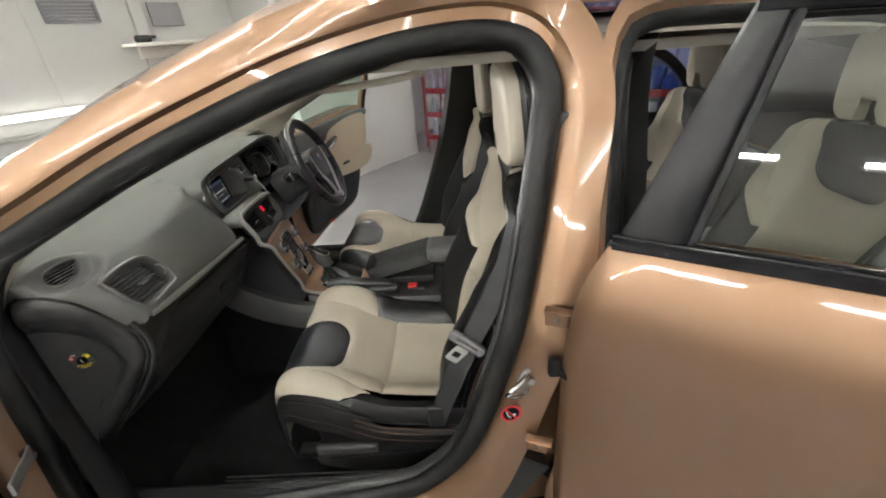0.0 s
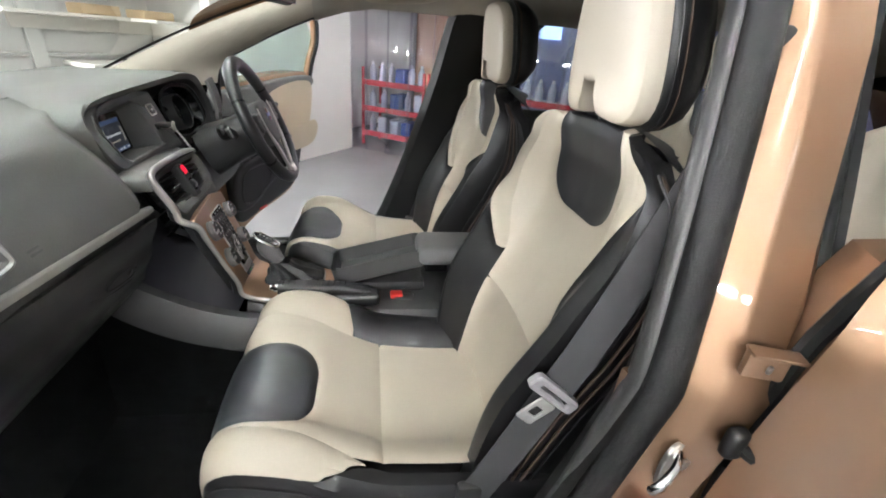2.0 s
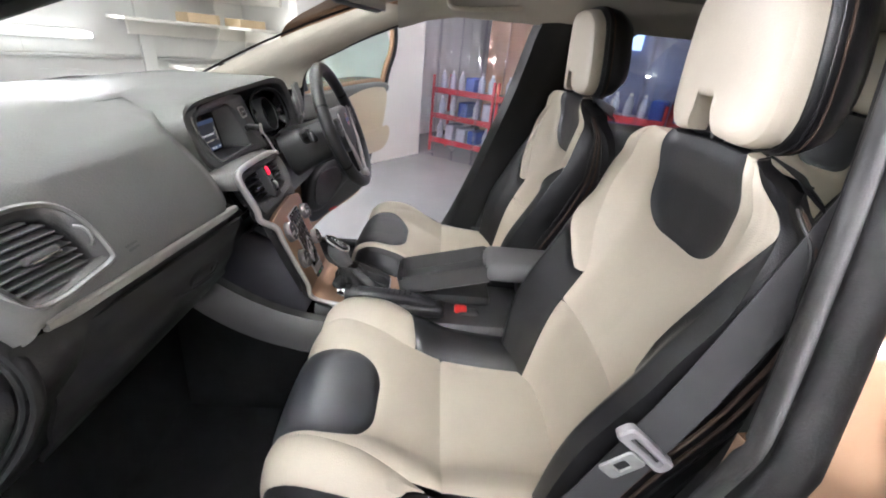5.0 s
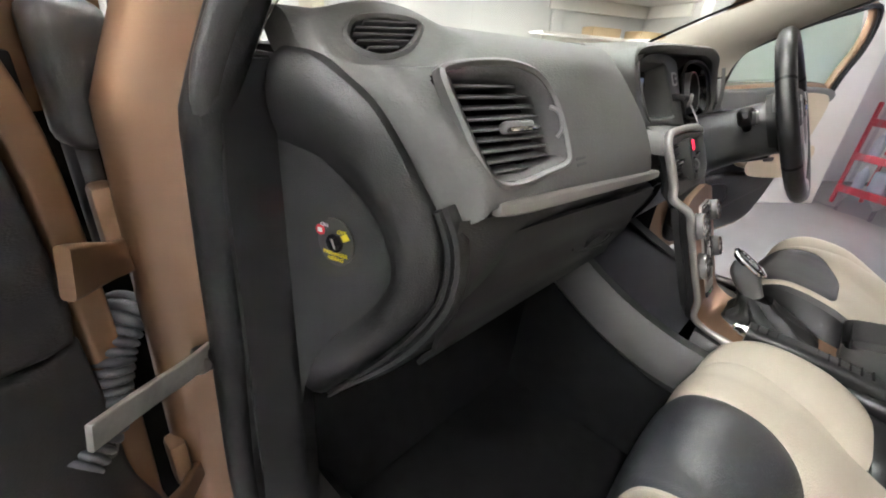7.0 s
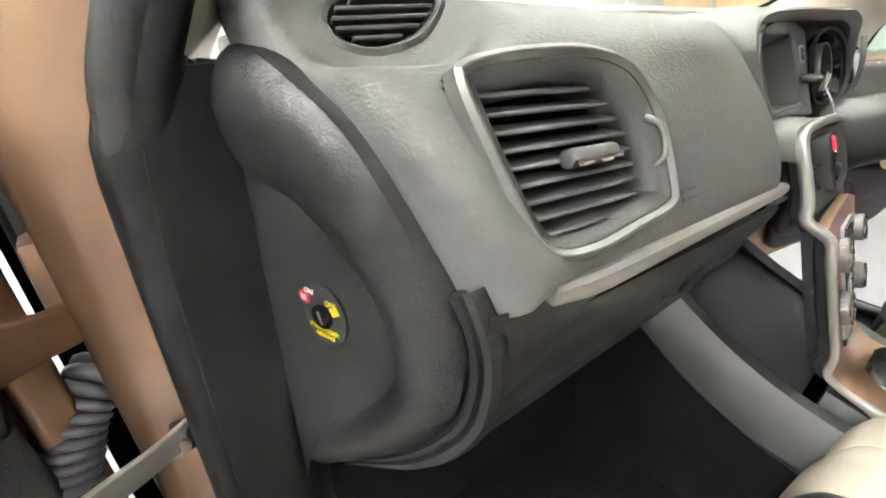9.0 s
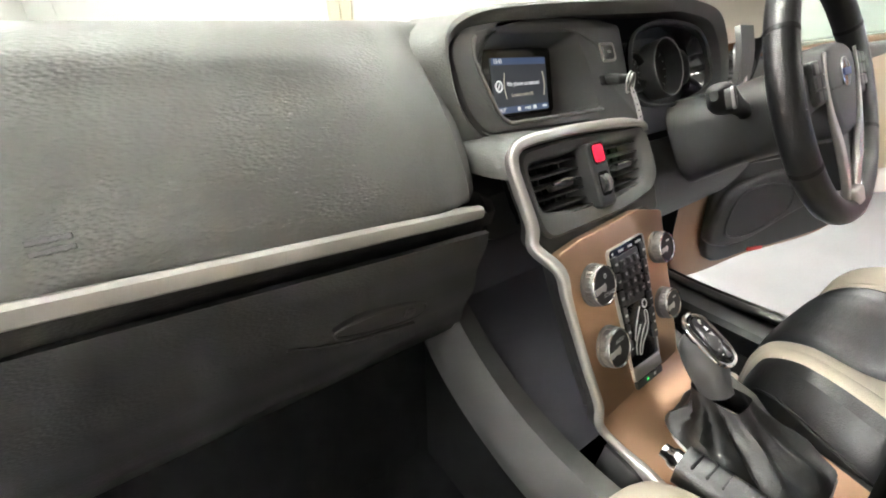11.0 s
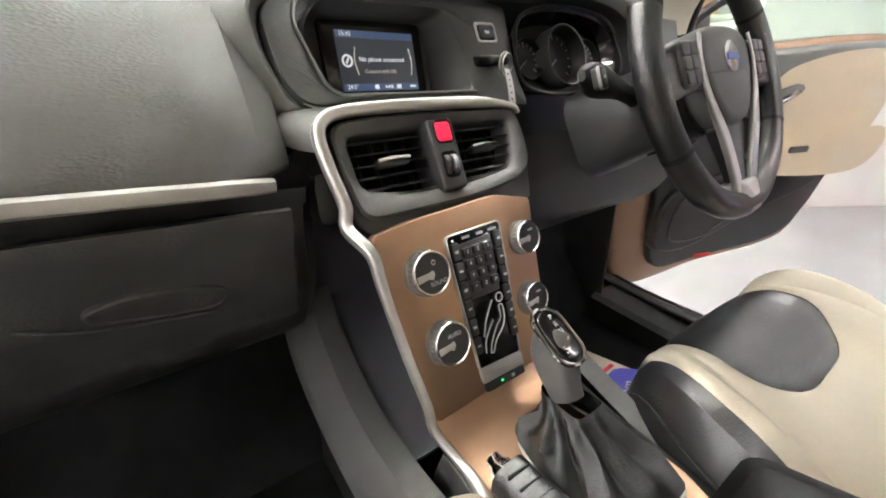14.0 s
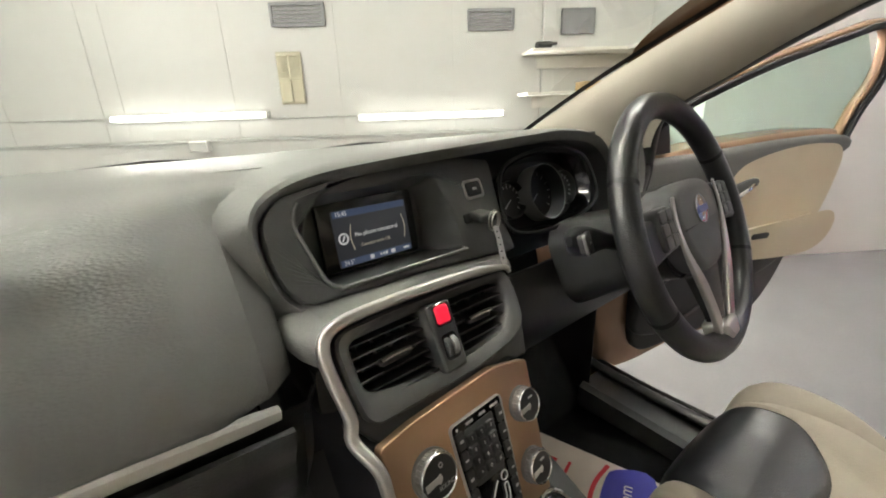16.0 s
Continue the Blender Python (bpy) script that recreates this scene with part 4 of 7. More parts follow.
    for v in np.linspace(0, 1.06, 20):
        l, r = Vector(B(-1.13, v)), Vector(B(1.13, v))
        rings.append([l, l.lerp(r, 0.12) + Vector((0, -0.045, 0)), l.lerp(r, 0.5) + Vector((0, -0.06, 0)), l.lerp(r, 0.88) + Vector((0, -0.045, 0)), r])
    part("seat_back_shell", loft(rings, False, False), SEAT_BACK, e, "black rear seat shell")
    part("seat_top", loft([[Vector(B(u, 1.06)) for u in np.linspace(-1.1, 1.1, 20)], [Vector(B(u, 1.06)) + Vector((0, -0.05 - 0.03 * (1 - u * u), -0.03)) for u in np.linspace(-1.1, 1.1, 20)]], False, False), BLACK_LEATHER, e)
    # head restraint
    m = basis((cx, -0.05, 1.318), (-1, 0, 0), (0, 0.06, 1))
    w, h = 0.25, 0.215
    out = [(-0.036, -h / 2), (-0.034, -h / 2 + 0.040), (-0.026, -h / 2 + 0.052), (0.026, -h / 2 + 0.052), (0.034, -h / 2 + 0.040), (0.036, -h / 2)]
    ring = [(p.x, p.y) for p in spline([(0.038, -h / 2, 0), (0.09, -h / 2 - 0.004, 0), (0.118, -h / 2 + 0.02, 0), (0.122, -0.03, 0), (0.108, 0.06, 0), (0.09, h / 2 - 0.02, 0), (0.05, h / 2, 0), (-0.05, h / 2, 0), (-0.09, h / 2 - 0.02, 0), (-0.108, 0.06, 0), (-0.122, -0.03, 0), (-0.118, -h / 2 + 0.02, 0), (-0.09, -h / 2 - 0.004, 0), (-0.038, -h / 2, 0)], 48)]
    face = ring + out
    rows = []
    for k, d in ((1.0, -0.028), (1.0, -0.014), (0.985, -0.004), (0.955, 0.003), (0.90, 0.008), (0.78, 0.011), (0.6, 0.012)):
        rows.append([m @ Vector((x * k, (y + 0.02) * k - 0.02, d - 0.9 * x * x)) for x, y in face])
    part("headrest_front", loft(rows[:4], True, False), BEIGE, e, "beige leather head restraint edge")
    part("headrest_face", loft(rows[3:]), BEIGE, e, "beige leather head restraint face")
    shell = [(x * 1.02, y * 1.015) for x, y in ring]
    back = m @ Matrix.Translation((0, 0, -0.026))
    rings = []
    for d, k in ((0, 1.0), (-0.008, 1.035), (-0.03, 1.04), (-0.055, 0.98), (-0.085, 0.78), (-0.097, 0.45)):
        rings.append([back @ Vector((x * k, y * k + (1 - k) * 0.02, d - 0.9 * x * x)) for x, y in shell])
    part("headrest_back", loft(rings), BLACK_LEATHER, e, "black leather head restraint back")
    for d in (-0.010, -0.022):
        part("headrest_piping", tube([back @ Vector((x * 1.04, y * 1.035, d - 0.9 * x * x)) for x, y in shell], 0.002, 6, False, up=(0, 1, 0)), STITCH if d < -0.015 else BLACK_LEATHER, e)
    for s in (-1, 1):
        part("headrest_post", tube([m @ Vector((s * 0.018, -h / 2 + 0.05, -0.03)), m @ Vector((s * 0.018, -h / 2 - 0.04, -0.035))], 0.006, 8, up=(0, 1, 0)), BLACK_PLASTIC, e)
    return e


front_seat(-0.345, 1, "beige and black leather sports seat with charcoal shields")
front_seat(0.368, -1, "beige and black leather sports seat behind the steering wheel", 0.26, 0.80)

# ---- dashboard ----
dash = thing("dashboard", "dark grey soft-touch dashboard with silver trim strip", "dashboard", (-0.2, 0.9, 0.9))
XL, XR = -0.706, -0.197


def pad_profile(x):
    """Side view of the padded dash at x: windscreen edge, top, ridge, face, strip."""
    t = (x - XL) / (XR - XL)
    edge = cat1([(0, 0.060), (0.010, 0.045), (0.024, 0.023), (0.036, 0.008), (0.05, 0.002), (0.08, 0.0), (0.9, 0.0), (1, 0.004)], t)
    ry, rz = cat1([(0, 0.835), (0.15, 0.81), (0.6, 0.805), (1, 0.835)], t) + edge * 0.7, cat1([(0, 1.110), (0.03, 1.119), (0.12, 1.124), (0.25, 1.122), (0.6, 1.118), (1, 1.108)], t)
    sy, sz = lerp(0.722, 0.742, t) + edge, lerp(1.014, 0.973, t) - 0.020 * (1 - smooth_step(0.01, 0.07, t))
    return [(1.37, 1.128), (1.22, 1.14), (1.05, 1.144), (0.95, max(1.140, rz + 0.006)), (lerp(0.93, ry, 0.65), max(1.134, rz + 0.005)), (ry, rz), (lerp(ry, sy, 0.32), lerp(rz, sz, 0.22)), (lerp(ry, sy, 0.66), lerp(rz, sz, 0.5)), (lerp(ry, sy, 0.9), lerp(rz, sz, 0.78)), (sy, sz), (sy + 0.006, sz - 0.008), (sy + 0.03, sz - 0.012)]


def pad_left(z):
    """Left end of the pad, further out towards the windscreen."""
    return cat1([(0.98, -0.684), (1.0, -0.687), (1.05, -0.708), (1.10, -0.728), (1.135, -0.734), (1.2, -0.734)], z)


def inside(poly, x, y):
    c = False
    for (x0, y0), (x1, y1) in zip(poly, poly[1:] + poly[:1]):
        if (y0 > y) != (y1 > y) and x < (x1 - x0) * (y - y0) / (y1 - y0) + x0:
            c = not c
    return c


def holed(geo, cuts):
    """Leaves out the faces inside the outlines of the outlets."""
    v, f = geo
    keep = []
    for q in f:
        c = sum((Vector(v[i]) for i in q), Vector()) / len(q)
        if not any(abs(p.z) < 0.07 and inside(o, p.x, p.y) for p, o in ((inv @ c, o) for inv, o in cuts)):
            keep.append(q)
    return v, keep


def smooth_outline(pts, n=64):
    return [(p.x, p.y) for p in spline([(x, y, 0) for x, y in pts], n, True)]


mv = basis((-0.612, 0.742, 1.066), (1, -0.10, 0.0), (0, 0.42, 0.91))
VENT = [(0.069, -0.030), (0.064, 0.012), (0.045, 0.042), (0.012, 0.053), (-0.03, 0.053), (-0.066, 0.048), (-0.074, 0.040), (-0.066, 0.01), (-0.052, -0.028), (-0.038, -0.046), (-0.01, -0.051), (0.03, -0.046), (0.060, -0.041)]
VENT_TOP = [(0.038, 0.011), (0.027, 0.021), (0.0, 0.024), (-0.026, 0.018), (-0.037, 0.002), (-0.031, -0.014), (-0.009, -0.022), (0.019, -0.013)]
rings = []
for i in range(161):
    w = (i / 160) ** 1.35
    x = lerp(XL, XR, w)
    dip = 0.014 * smooth_step(0.90, 1.0, w)
    rings.append([Vector((lerp(pad_left(p.y), XR, w), p.x + dip * (1 - smooth_step(0.84, 0.92, p.x)), p.y)) for p in spline([(y, z, 0) for y, z in pad_profile(x)], 190)])
# boss of the window vent: the pad runs flat round it
foot = Vector((-0.666, 0.850, 1.1215))
md = basis(foot, (1, -0.30, 0.06), (0.12, 0.66, 0.74))
md_inv = md.inverted()
for r in rings:
    for k, p in enumerate(r):
        q = md_inv @ p
        d = math.hypot(q.x / 0.047, q.y / 0.034)
        if d < 1.6 and abs(q.z) < 0.05:
            q.z *= smooth_step(1.0, 1.6, d)
            r[k] = md @ q
ring_r = rings[-1]
cuts = [(mv.inverted(), inset(smooth_outline(VENT), 0.004)), (md_inv, inset(smooth_outline(VENT_TOP), 0.005))]
part("dash_pad", holed(loft(rings, False, False), cuts), DASH, dash, "dark grey grained soft dash pad")
# outboard return of the pad
ring_l = rings[0]
part("dash_pad_end", loft([ring_l, [p + Vector((-0.002, 0.012, -0.002)) for p in ring_l], [p + Vector((0.004, 0.05, -0.01)) for p in ring_l]], False, False), DASH, dash)
flare = [p + Vector((lerp(0.03, 0.16, smooth_step(0.84, 0.94, p.y)), 0.03 * (1 - smooth_step(0.84, 0.94, p.y)), -0.002)) for p in ring_r]
part("dash_pad_flare", loft([ring_r, [a.lerp(b, 0.35) + Vector((0, 0, -0.001)) for a, b in zip(ring_r, flare)], flare], False, False), DASH, dash)
strip = [Vector((x, lerp(0.722, 0.744, t) + 0.001 + 0.004 * max(0, 1 - t * 14) - 0.0025, lerp(1.005, 0.962, t))) for t, x in ((q / 20, lerp(-0.652, -0.195, q / 20)) for q in range(21))]
part("trim_strip", sweep(strip, [(0.001, -0.0075), (0.004, -0.005), (0.005, 0.0), (0.004, 0.005), (0.001, 0.0075), (-0.006, 0.0075), (-0.006, -0.0075)], (0, 0, 1), scale=[0.75, 0.95] + [1] * 17 + [0.95, 0.8]), STRIP, dash, "brushed silver trim strip with raised lettering")
ms = basis((-0.292, 0.7345, 0.9725), (1, 0.045, -0.092), (0, 0.1, 1))
bx = -0.075
for wlen in (0.010, 0.010, 0.010, 0.008, 0.008, -0.012, 0.010, 0.010, 0.010, 0.010, 0.009, 0.010, 0.010):
    if wlen > 0:
        part("letter_bar", rbox((bx + wlen / 2, 0, 0), (wlen * 0.55, 0.0050, 0.0006), 0.0002, 1, ms), SILVER, dash)
    bx += abs(wlen) + 0.0015

# lower dash: glovebox and its lid
def low_profile(x):
    t = (x - XL) / (XR - XL)
    y0, z0 = lerp(0.728, 0.752, t), lerp(1.0, 0.955, t)
    k = smooth_step(0.0, 0.5, t)
    return [(y0 + 0.002, z0), (lerp(y0 + 0.004, y0 + 0.010, k), z0 - 0.02), (lerp(0.733, 0.768, k), 0.94), (lerp(0.752, 0.785, k), 0.90), (lerp(0.795, 0.80, k), 0.83), (0.835, 0.765), (0.89, 0.715), (0.99, 0.69), (1.12, 0.70)]


rings = []
for i in range(31):
    x = lerp(-0.682, -0.165, i / 30)
    rings.append([Vector((x, p.x + 0.006 * (1 - smooth_step(0, 0.06, i / 30)), p.y)) for p in spline([(y, z, 0) for y, z in low_profile(x)], 30)])
part("lower_dash", loft(rings, False, False), DASH_LOW, dash, "black hard plastic lower dash")
part("lower_dash_side", loft([rings[-1], [Vector((p.x + 0.02, p.y + 0.03, p.z)) for p in rings[-1]], [Vector((p.x + 0.02, 1.1, p.z)) for p in rings[-1]]], False, False), BLACK_PLASTIC, dash)
lid = part("glovebox_lid", slab(lambda u, v: (lerp(-0.635, -0.185, u), curve1([(0, 0.752), (0.4, 0.774), (0.8, 0.800), (1, 0.825)], v) - 0.004, lerp(0.948 - 0.03 * u + 0.02, 0.775, v)), 20, 12, 0.006), DASH_LOW, dash, "black glovebox lid")
mg = basis((-0.303, 0.7640, 0.866), (1, 0.10, -0.23), (0.2, -0.37, 0.93))
ov = smooth_outline([(0.052, 0.010), (0.035, 0.018), (-0.02, 0.016), (-0.052, 0.004), (-0.054, -0.006), (-0.04, -0.014), (0.02, -0.014), (0.048, -0.008)], 48)
part("handle", frame_ring(ov, inset(ov, 0.0035), mg, 0.008, 0.0015), DASH_LOW, lid, "black-edged lid handle recess")
part("handle_recess", plate(inset(ov, 0.003), mg @ Matrix.Translation((0, 0, -0.004)), 0.004, 0.001), BLACK_PLASTIC, lid)
part("handle_lip", tube(spline([(-0.398, 0.764, 0.878), (-0.36, 0.766, 0.862), (-0.31, 0.770, 0.850), (-0.264, 0.774, 0.841)], 14), 0.002, 6), DASH_LOW, lid)
part("lid_lock", lathe([(0.007, 0), (0.007, 0.003), (0.001, 0.004)], mg @ Matrix.Translation((0.032, 0.002, -0.003)), 16), BLACK_PLASTIC, lid)

# end panel with the airbag switch
CAP = spline([(-0.738, 0.893, 1.108), (-0.735, 0.860, 1.106), (-0.728, 0.834, 1.095), (-0.718, 0.805, 1.076), (-0.707, 0.784, 1.045), (-0.697, 0.771, 1.015), (-0.690, 0.760, 0.992), (-0.686, 0.751, 0.967), (-0.686, 0.750, 0.937), (-0.690, 0.760, 0.902), (-0.694, 0.812, 0.825), (-0.697, 0.928, 0.685)], 60)
FIELD = spline([(-0.740, 0.908, 1.032), (-0.728, 0.875, 1.026), (-0.722, 0.859, 1.019), (-0.711, 0.828, 0.996), (-0.704, 0.808, 0.97), (-0.70, 0.798, 0.937), (-0.702, 0.804, 0.907), (-0.713, 0.834, 0.863), (-0.731, 0.883, 0.807), (-0.739, 0.905, 0.77)], 60)
rows = []
for i, (c, g) in enumerate(zip(CAP, FIELD)):
    r = Vector((-0.7405, 0.909, lerp(1.10, 0.70, smooth_step(0.1, 1.0, i / 59))))
    row = [r + Vector((-0.02, 0.02, 0)), r, r.lerp(g, 0.33), r.lerp(g, 0.7), g]
    for q, o in ((0.06, 0.001), (0.2, 0.006), (0.4, 0.011), (0.6, 0.013), (0.8, 0.011), (0.93, 0.006), (1.0, 0.0)):
        row.append(g.lerp(c, q) + Vector((-o, 0, 0)))
    row.append(c + Vector((0.014, 0.003, 0.002)))
    rows.append(row)
endcap = part("end_panel", loft(rows, False, False), DASH_LOW, dash, "black dash end panel")
mid_c = Vector((-0.70, 0.87, 0.92))
low_c = CAP[20:]


def ring_out(k, dx):
    return [c + (Vector((c.x, c.y, c.z)) - Vector((c.x, mid_c.y, mid_c.z))).normalized() * k + Vector((dx, 0, 0)) for c in low_c]


part("end_gasket", tube(ring_out(0.004, 0.007), 0.005, 8, False, up=(1, 0, 0)), RUBBER, endcap)
part("end_rim", loft([ring_out(0.0, 0.016), ring_out(0.007, 0.009), ring_out(0.012, 0.004), ring_out(0.017, 0.005), ring_out(0.019, 0.010), ring_out(0.017, 0.018), ring_out(0.002, 0.03)], False, False), DASH_LOW, dash, "black rim of the lower dash")
msw = basis((-0.7205, 0.851, 0.947), (0.34, -0.94, 0), (0, 0, 1))
sw = part("airbag_switch", lathe([(0.021, -0.002), (0.021, 0.001), (0.019, 0.0018), (0.001, 0.0018)], msw @ Matrix.Diagonal((0.95, 1.15, 1, 1)), 28), BLACK_PLASTIC, endcap, "black key switch with yellow print")
part("switch_slot", lathe([(0.009, 0.0018), (0.009, 0.004), (0.0065, 0.0045), (0.001, 0.0045)], msw, 20), GLOSS_BLACK, sw)
part("slot", rbox((0, 0, 0.005), (0.002, 0.010, 0.001), 0.0003, 1, msw @ pose(0, 0, 0, 0, 0, 20)), STEEL, sw)
text("on_mark", "ON", msw @ Matrix.Translation((-0.011, 0.016, 0.0022)), 0.0055, WHITE_MARK, sw)
text("off_mark", "OFF", msw @ Matrix.Translation((0.008, 0.012, 0.0022)), 0.0058, YELLOW_MARK, sw)
text("airbag_mark", "PASSENGER\nAIRBAG", msw @ Matrix.Translation((0.0, -0.014, 0.0022)), 0.0052, YELLOW_MARK, sw)
part("warning_disc", lathe([(0.0052, 0.0018), (0.0052, 0.0024), (0.001, 0.0025)], msw @ Matrix.Translation((-0.016, 0.010, 0)), 16), RED_MARK, sw)
part("warning_glyph", rbox((-0.016, 0.010, 0.0027), (0.005, 0.0045, 0.0004), 0.0001, 1, msw), WHITE_MARK, sw)
part("child_glyph", rbox((0.014, 0.001, 0.0022), (0.008, 0.0065, 0.0004), 0.0001, 1, msw @ pose(0, 0, 0, 0, 0, 30)), YELLOW_MARK, sw)


CHARCOAL = grain_mat("charcoal_vent_plastic", (0.078, 0.078, 0.077), 0.42, scale=850, bump=0.15, var=0.1)


def air_vent(name, m, pts, slats, ring, tab, wheel, depth=0.03, ring_mat=VENT_RING, rim=0.008, sink=0.015):
    """An outlet: rim, dark box, blades, a chromed tab and a thumb wheel."""
    out = smooth_outline(pts)
    v = part(name, frame_ring(out, inset(out, ring), m, 0.012, 0.0025), ring_mat, dash, "satin silver vent surround")
    inn = inset(out, ring + 0.0005)
    grille = [(x, y) for x, y in inset(out, ring + rim)]
    part("vent_face", loft([[m @ Vector((x, y, -0.003)) for x, y in inn], [m @ Vector((x * 0.97, y * 0.97, -0.006)) for x, y in inset(out, ring + rim * 0.5)], [m @ Vector((x * 0.93, y * 0.95, -depth * 0.5)) for x, y in grille], [m @ Vector((x * 0.9, y * 0.92, -depth)) for x, y in grille]], True, False), CHARCOAL if tab[2] > 0.01 else BLACK_PLASTIC, v)
    # near-black plate for the shade deep in the outlet
    part("vent_box", plate([(x * 0.93, y * 0.95) for x, y in grille], m @ Matrix.Translation((0, 0, -depth)), 0.004, 0.0005), CAVITY_SHADE, v)
    ys = [p[1] for p in grille]
    lo, hi = min(ys), max(ys)
    for i in range(slats):
        y = lerp(lo, hi, (i + 0.5) / slats)
        xs = []
        for a, b in zip(grille, grille[1:] + grille[:1]):
            if (a[1] - y) * (b[1] - y) <= 0 and a[1] != b[1]:
                xs.append(lerp(a[0], b[0], (y - a[1]) / (b[1] - a[1])))
        if len(xs) < 2:
            continue
        x0, x1 = min(xs), max(xs) - wheel
        part("vent_blade", rbox((0, 0, 0), (x1 - x0, 0.0022, min(0.016, depth)), 0.0009, 1, m @ Matrix.Translation(((x0 + x1) / 2, y, -sink)) @ pose(0, 0, 0, 22, 0, 0)), TRIM_GREY, v)
    if tab[2] < 0.01:
        return v
    part("vent_tab", rbox((tab[0], tab[1], -0.004), (tab[2], 0.010, 0.012), 0.004, 3, m), TRIM_GREY, v)
    part("tab_trim", rbox((tab[0], tab[1] - 0.003, 0.001), (tab[2] * 0.95, 0.004, 0.006), 0.0018, 2, m), CHROME, v, "chrome tab edge")
    return v


v1 = air_vent("side_vent", mv, VENT, 9, 0.006, (0.0, -0.001, 0.036), 0.014)
part("vent_wheel", tube([mv @ Vector(p) for p in spline([(0.046, 0.014, -0.002), (0.050, 0.009, 0.003), (0.052, 0.001, 0.004), (0.0515, -0.008, 0.003), (0.050, -0.013, -0.002)], 14)], 0.0020, 8, up=(0, -1, 0.4)), VENT_RING, v1, "silver thumb wheel")
air_vent("window_vent", md @ Matrix.Translation((0, 0, 0.003)), VENT_TOP, 5, 0.0055, (0, 0, 0.001), 0.0, 0.012, DASH, 0.002, 0.004)
for q in (-0.003, 0.003):
    part("airbag_print", rbox((0, q, 0), (0.020, 0.0032, 0.0006), 0.0002, 1, basis((-0.503, 0.7325, 1.024), (1, 0, 0), (0, 0.42, 0.91))), TRIM_GREY, dash, "embossed lettering too faint to read")

# ---- instrument hood ----
LIP = spline([(-0.10, 0.80, 1.004), (-0.13, 0.805, 1.008), (-0.153, 0.812, 1.03), (-0.166, 0.818, 1.06), (-0.171, 0.822, 1.09), (-0.166, 0.832, 1.115), (-0.142, 0.842, 1.133), (-0.09, 0.85, 1.146), (0.011, 0.85, 1.154), (0.154, 0.852, 1.160), (0.28, 0.855, 1.164), (0.36, 0.856, 1.166), (0.47, 0.862, 1.152), (0.535, 0.868, 1.118), (0.565, 0.862, 1.06), (0.572, 0.85, 0.98), (0.57, 0.84, 0.93)], 90)
fore = []
for i, p in enumerate(LIP):
    q = i / 89
    k = smooth_step(0.12, 0.32, q)
    fore.append(Vector((p.x + lerp(-0.034, 0.0, k) + (0.04 if q > 0.75 else 0) * smooth_step(0.75, 0.9, q), lerp(p.y + 0.022, 1.08, k), lerp(p.z, 1.142, k * (1 - smooth_step(0.8, 1.0, q))))))
mid = [a.lerp(b, 0.35) + Vector((0, 0, 0.008 * smooth_step(0.22, 0.36, i / 89) * (1 - smooth_step(0.75, 0.9, i / 89)))) for i, (a, b) in enumerate(zip(LIP, fore))]
part("instrument_hood", loft([LIP, [a.lerp(b, 0.06) + Vector((0, 0, 0.004)) for a, b in zip(LIP, fore)], mid, fore], False, False), DASH, dash, "dark grey curved instrument hood")
part("hood_top_pad", slab(lambda u, v: (lerp(-0.2, 0.70, u), lerp(1.0, 1.37, v), cat1([(0, 1.142), (1, 1.128)], v)), 12, 8, 0.006), DASH, dash)
BAND = [Vector((lerp(p.x, 0.2, 0.02), p.y + 0.012, lerp(p.z, 1.06, 0.16))) for p in LIP]
IN = [Vector((lerp(p.x, 0.2, 0.055), p.y + 0.055, lerp(p.z, 1.05, 0.20))) for p in LIP]
part("hood_lip", loft([LIP, [a.lerp(b, 0.5) + Vector((0, -0.003, 0)) for a, b in zip(LIP, BAND)], BAND], False, False), DASH, dash, "rounded lip of the instrument hood")
part("hood_return", loft([BAND, [a.lerp(b, 0.5) for a, b in zip(BAND, IN)], IN], False, False), TRIM_GREY, dash)
part("panel_face", loft([IN, [Vector((p.x, 0.945, lerp(p.z, 0.93, 0.35))) for p in IN], [Vector((lerp(p.x, 0.2, 0.1), 0.92, 0.93)) for p in IN]], False, False), DASH_LOW, dash, "black instrument panel face")

# display, set back in a silver-edged recess of the dark face
msn = basis((-0.024, 0.845, 1.062), (1, 0.10, 0), (0, 0.40, 0.92))
FACE = rpoly([(0.232, -0.078), (0.222, -0.02), (0.232, 0.070), (0.15, 0.083), (0.0, 0.081), (-0.11, 0.069), (-0.136, 0.045), (-0.137, 0.0), (-0.131, -0.03), (-0.114, -0.051), (0.047, -0.060)], [0.01, 0.02, 0.01, 0.02, 0.03, 0.02, 0.02, 0.02, 0.015, 0.022, 0.02])
OPEN = rpoly([(0.122, -0.0495), (0.126, 0.0), (0.108, 0.062), (-0.094, 0.060), (-0.1045, 0.035), (-0.086, -0.0425)], [0.008, 0.02, 0.012, 0.016, 0.02, 0.022], 8)
fo, op = evenly(FACE, 120), evenly(OPEN, 120)
shift = min(range(120), key=lambda k: (fo[k][0] - op[0][0]) ** 2 + (fo[k][1] - op[0][1]) ** 2)
fo = fo[shift:] + fo[:shift]
back = [(x * 0.83 + 0.004, y * 0.80 + 0.007) for x, y in op]
deep = [msn @ Vector((x, y, -0.047 + 0.36 * y)) for x, y in back]
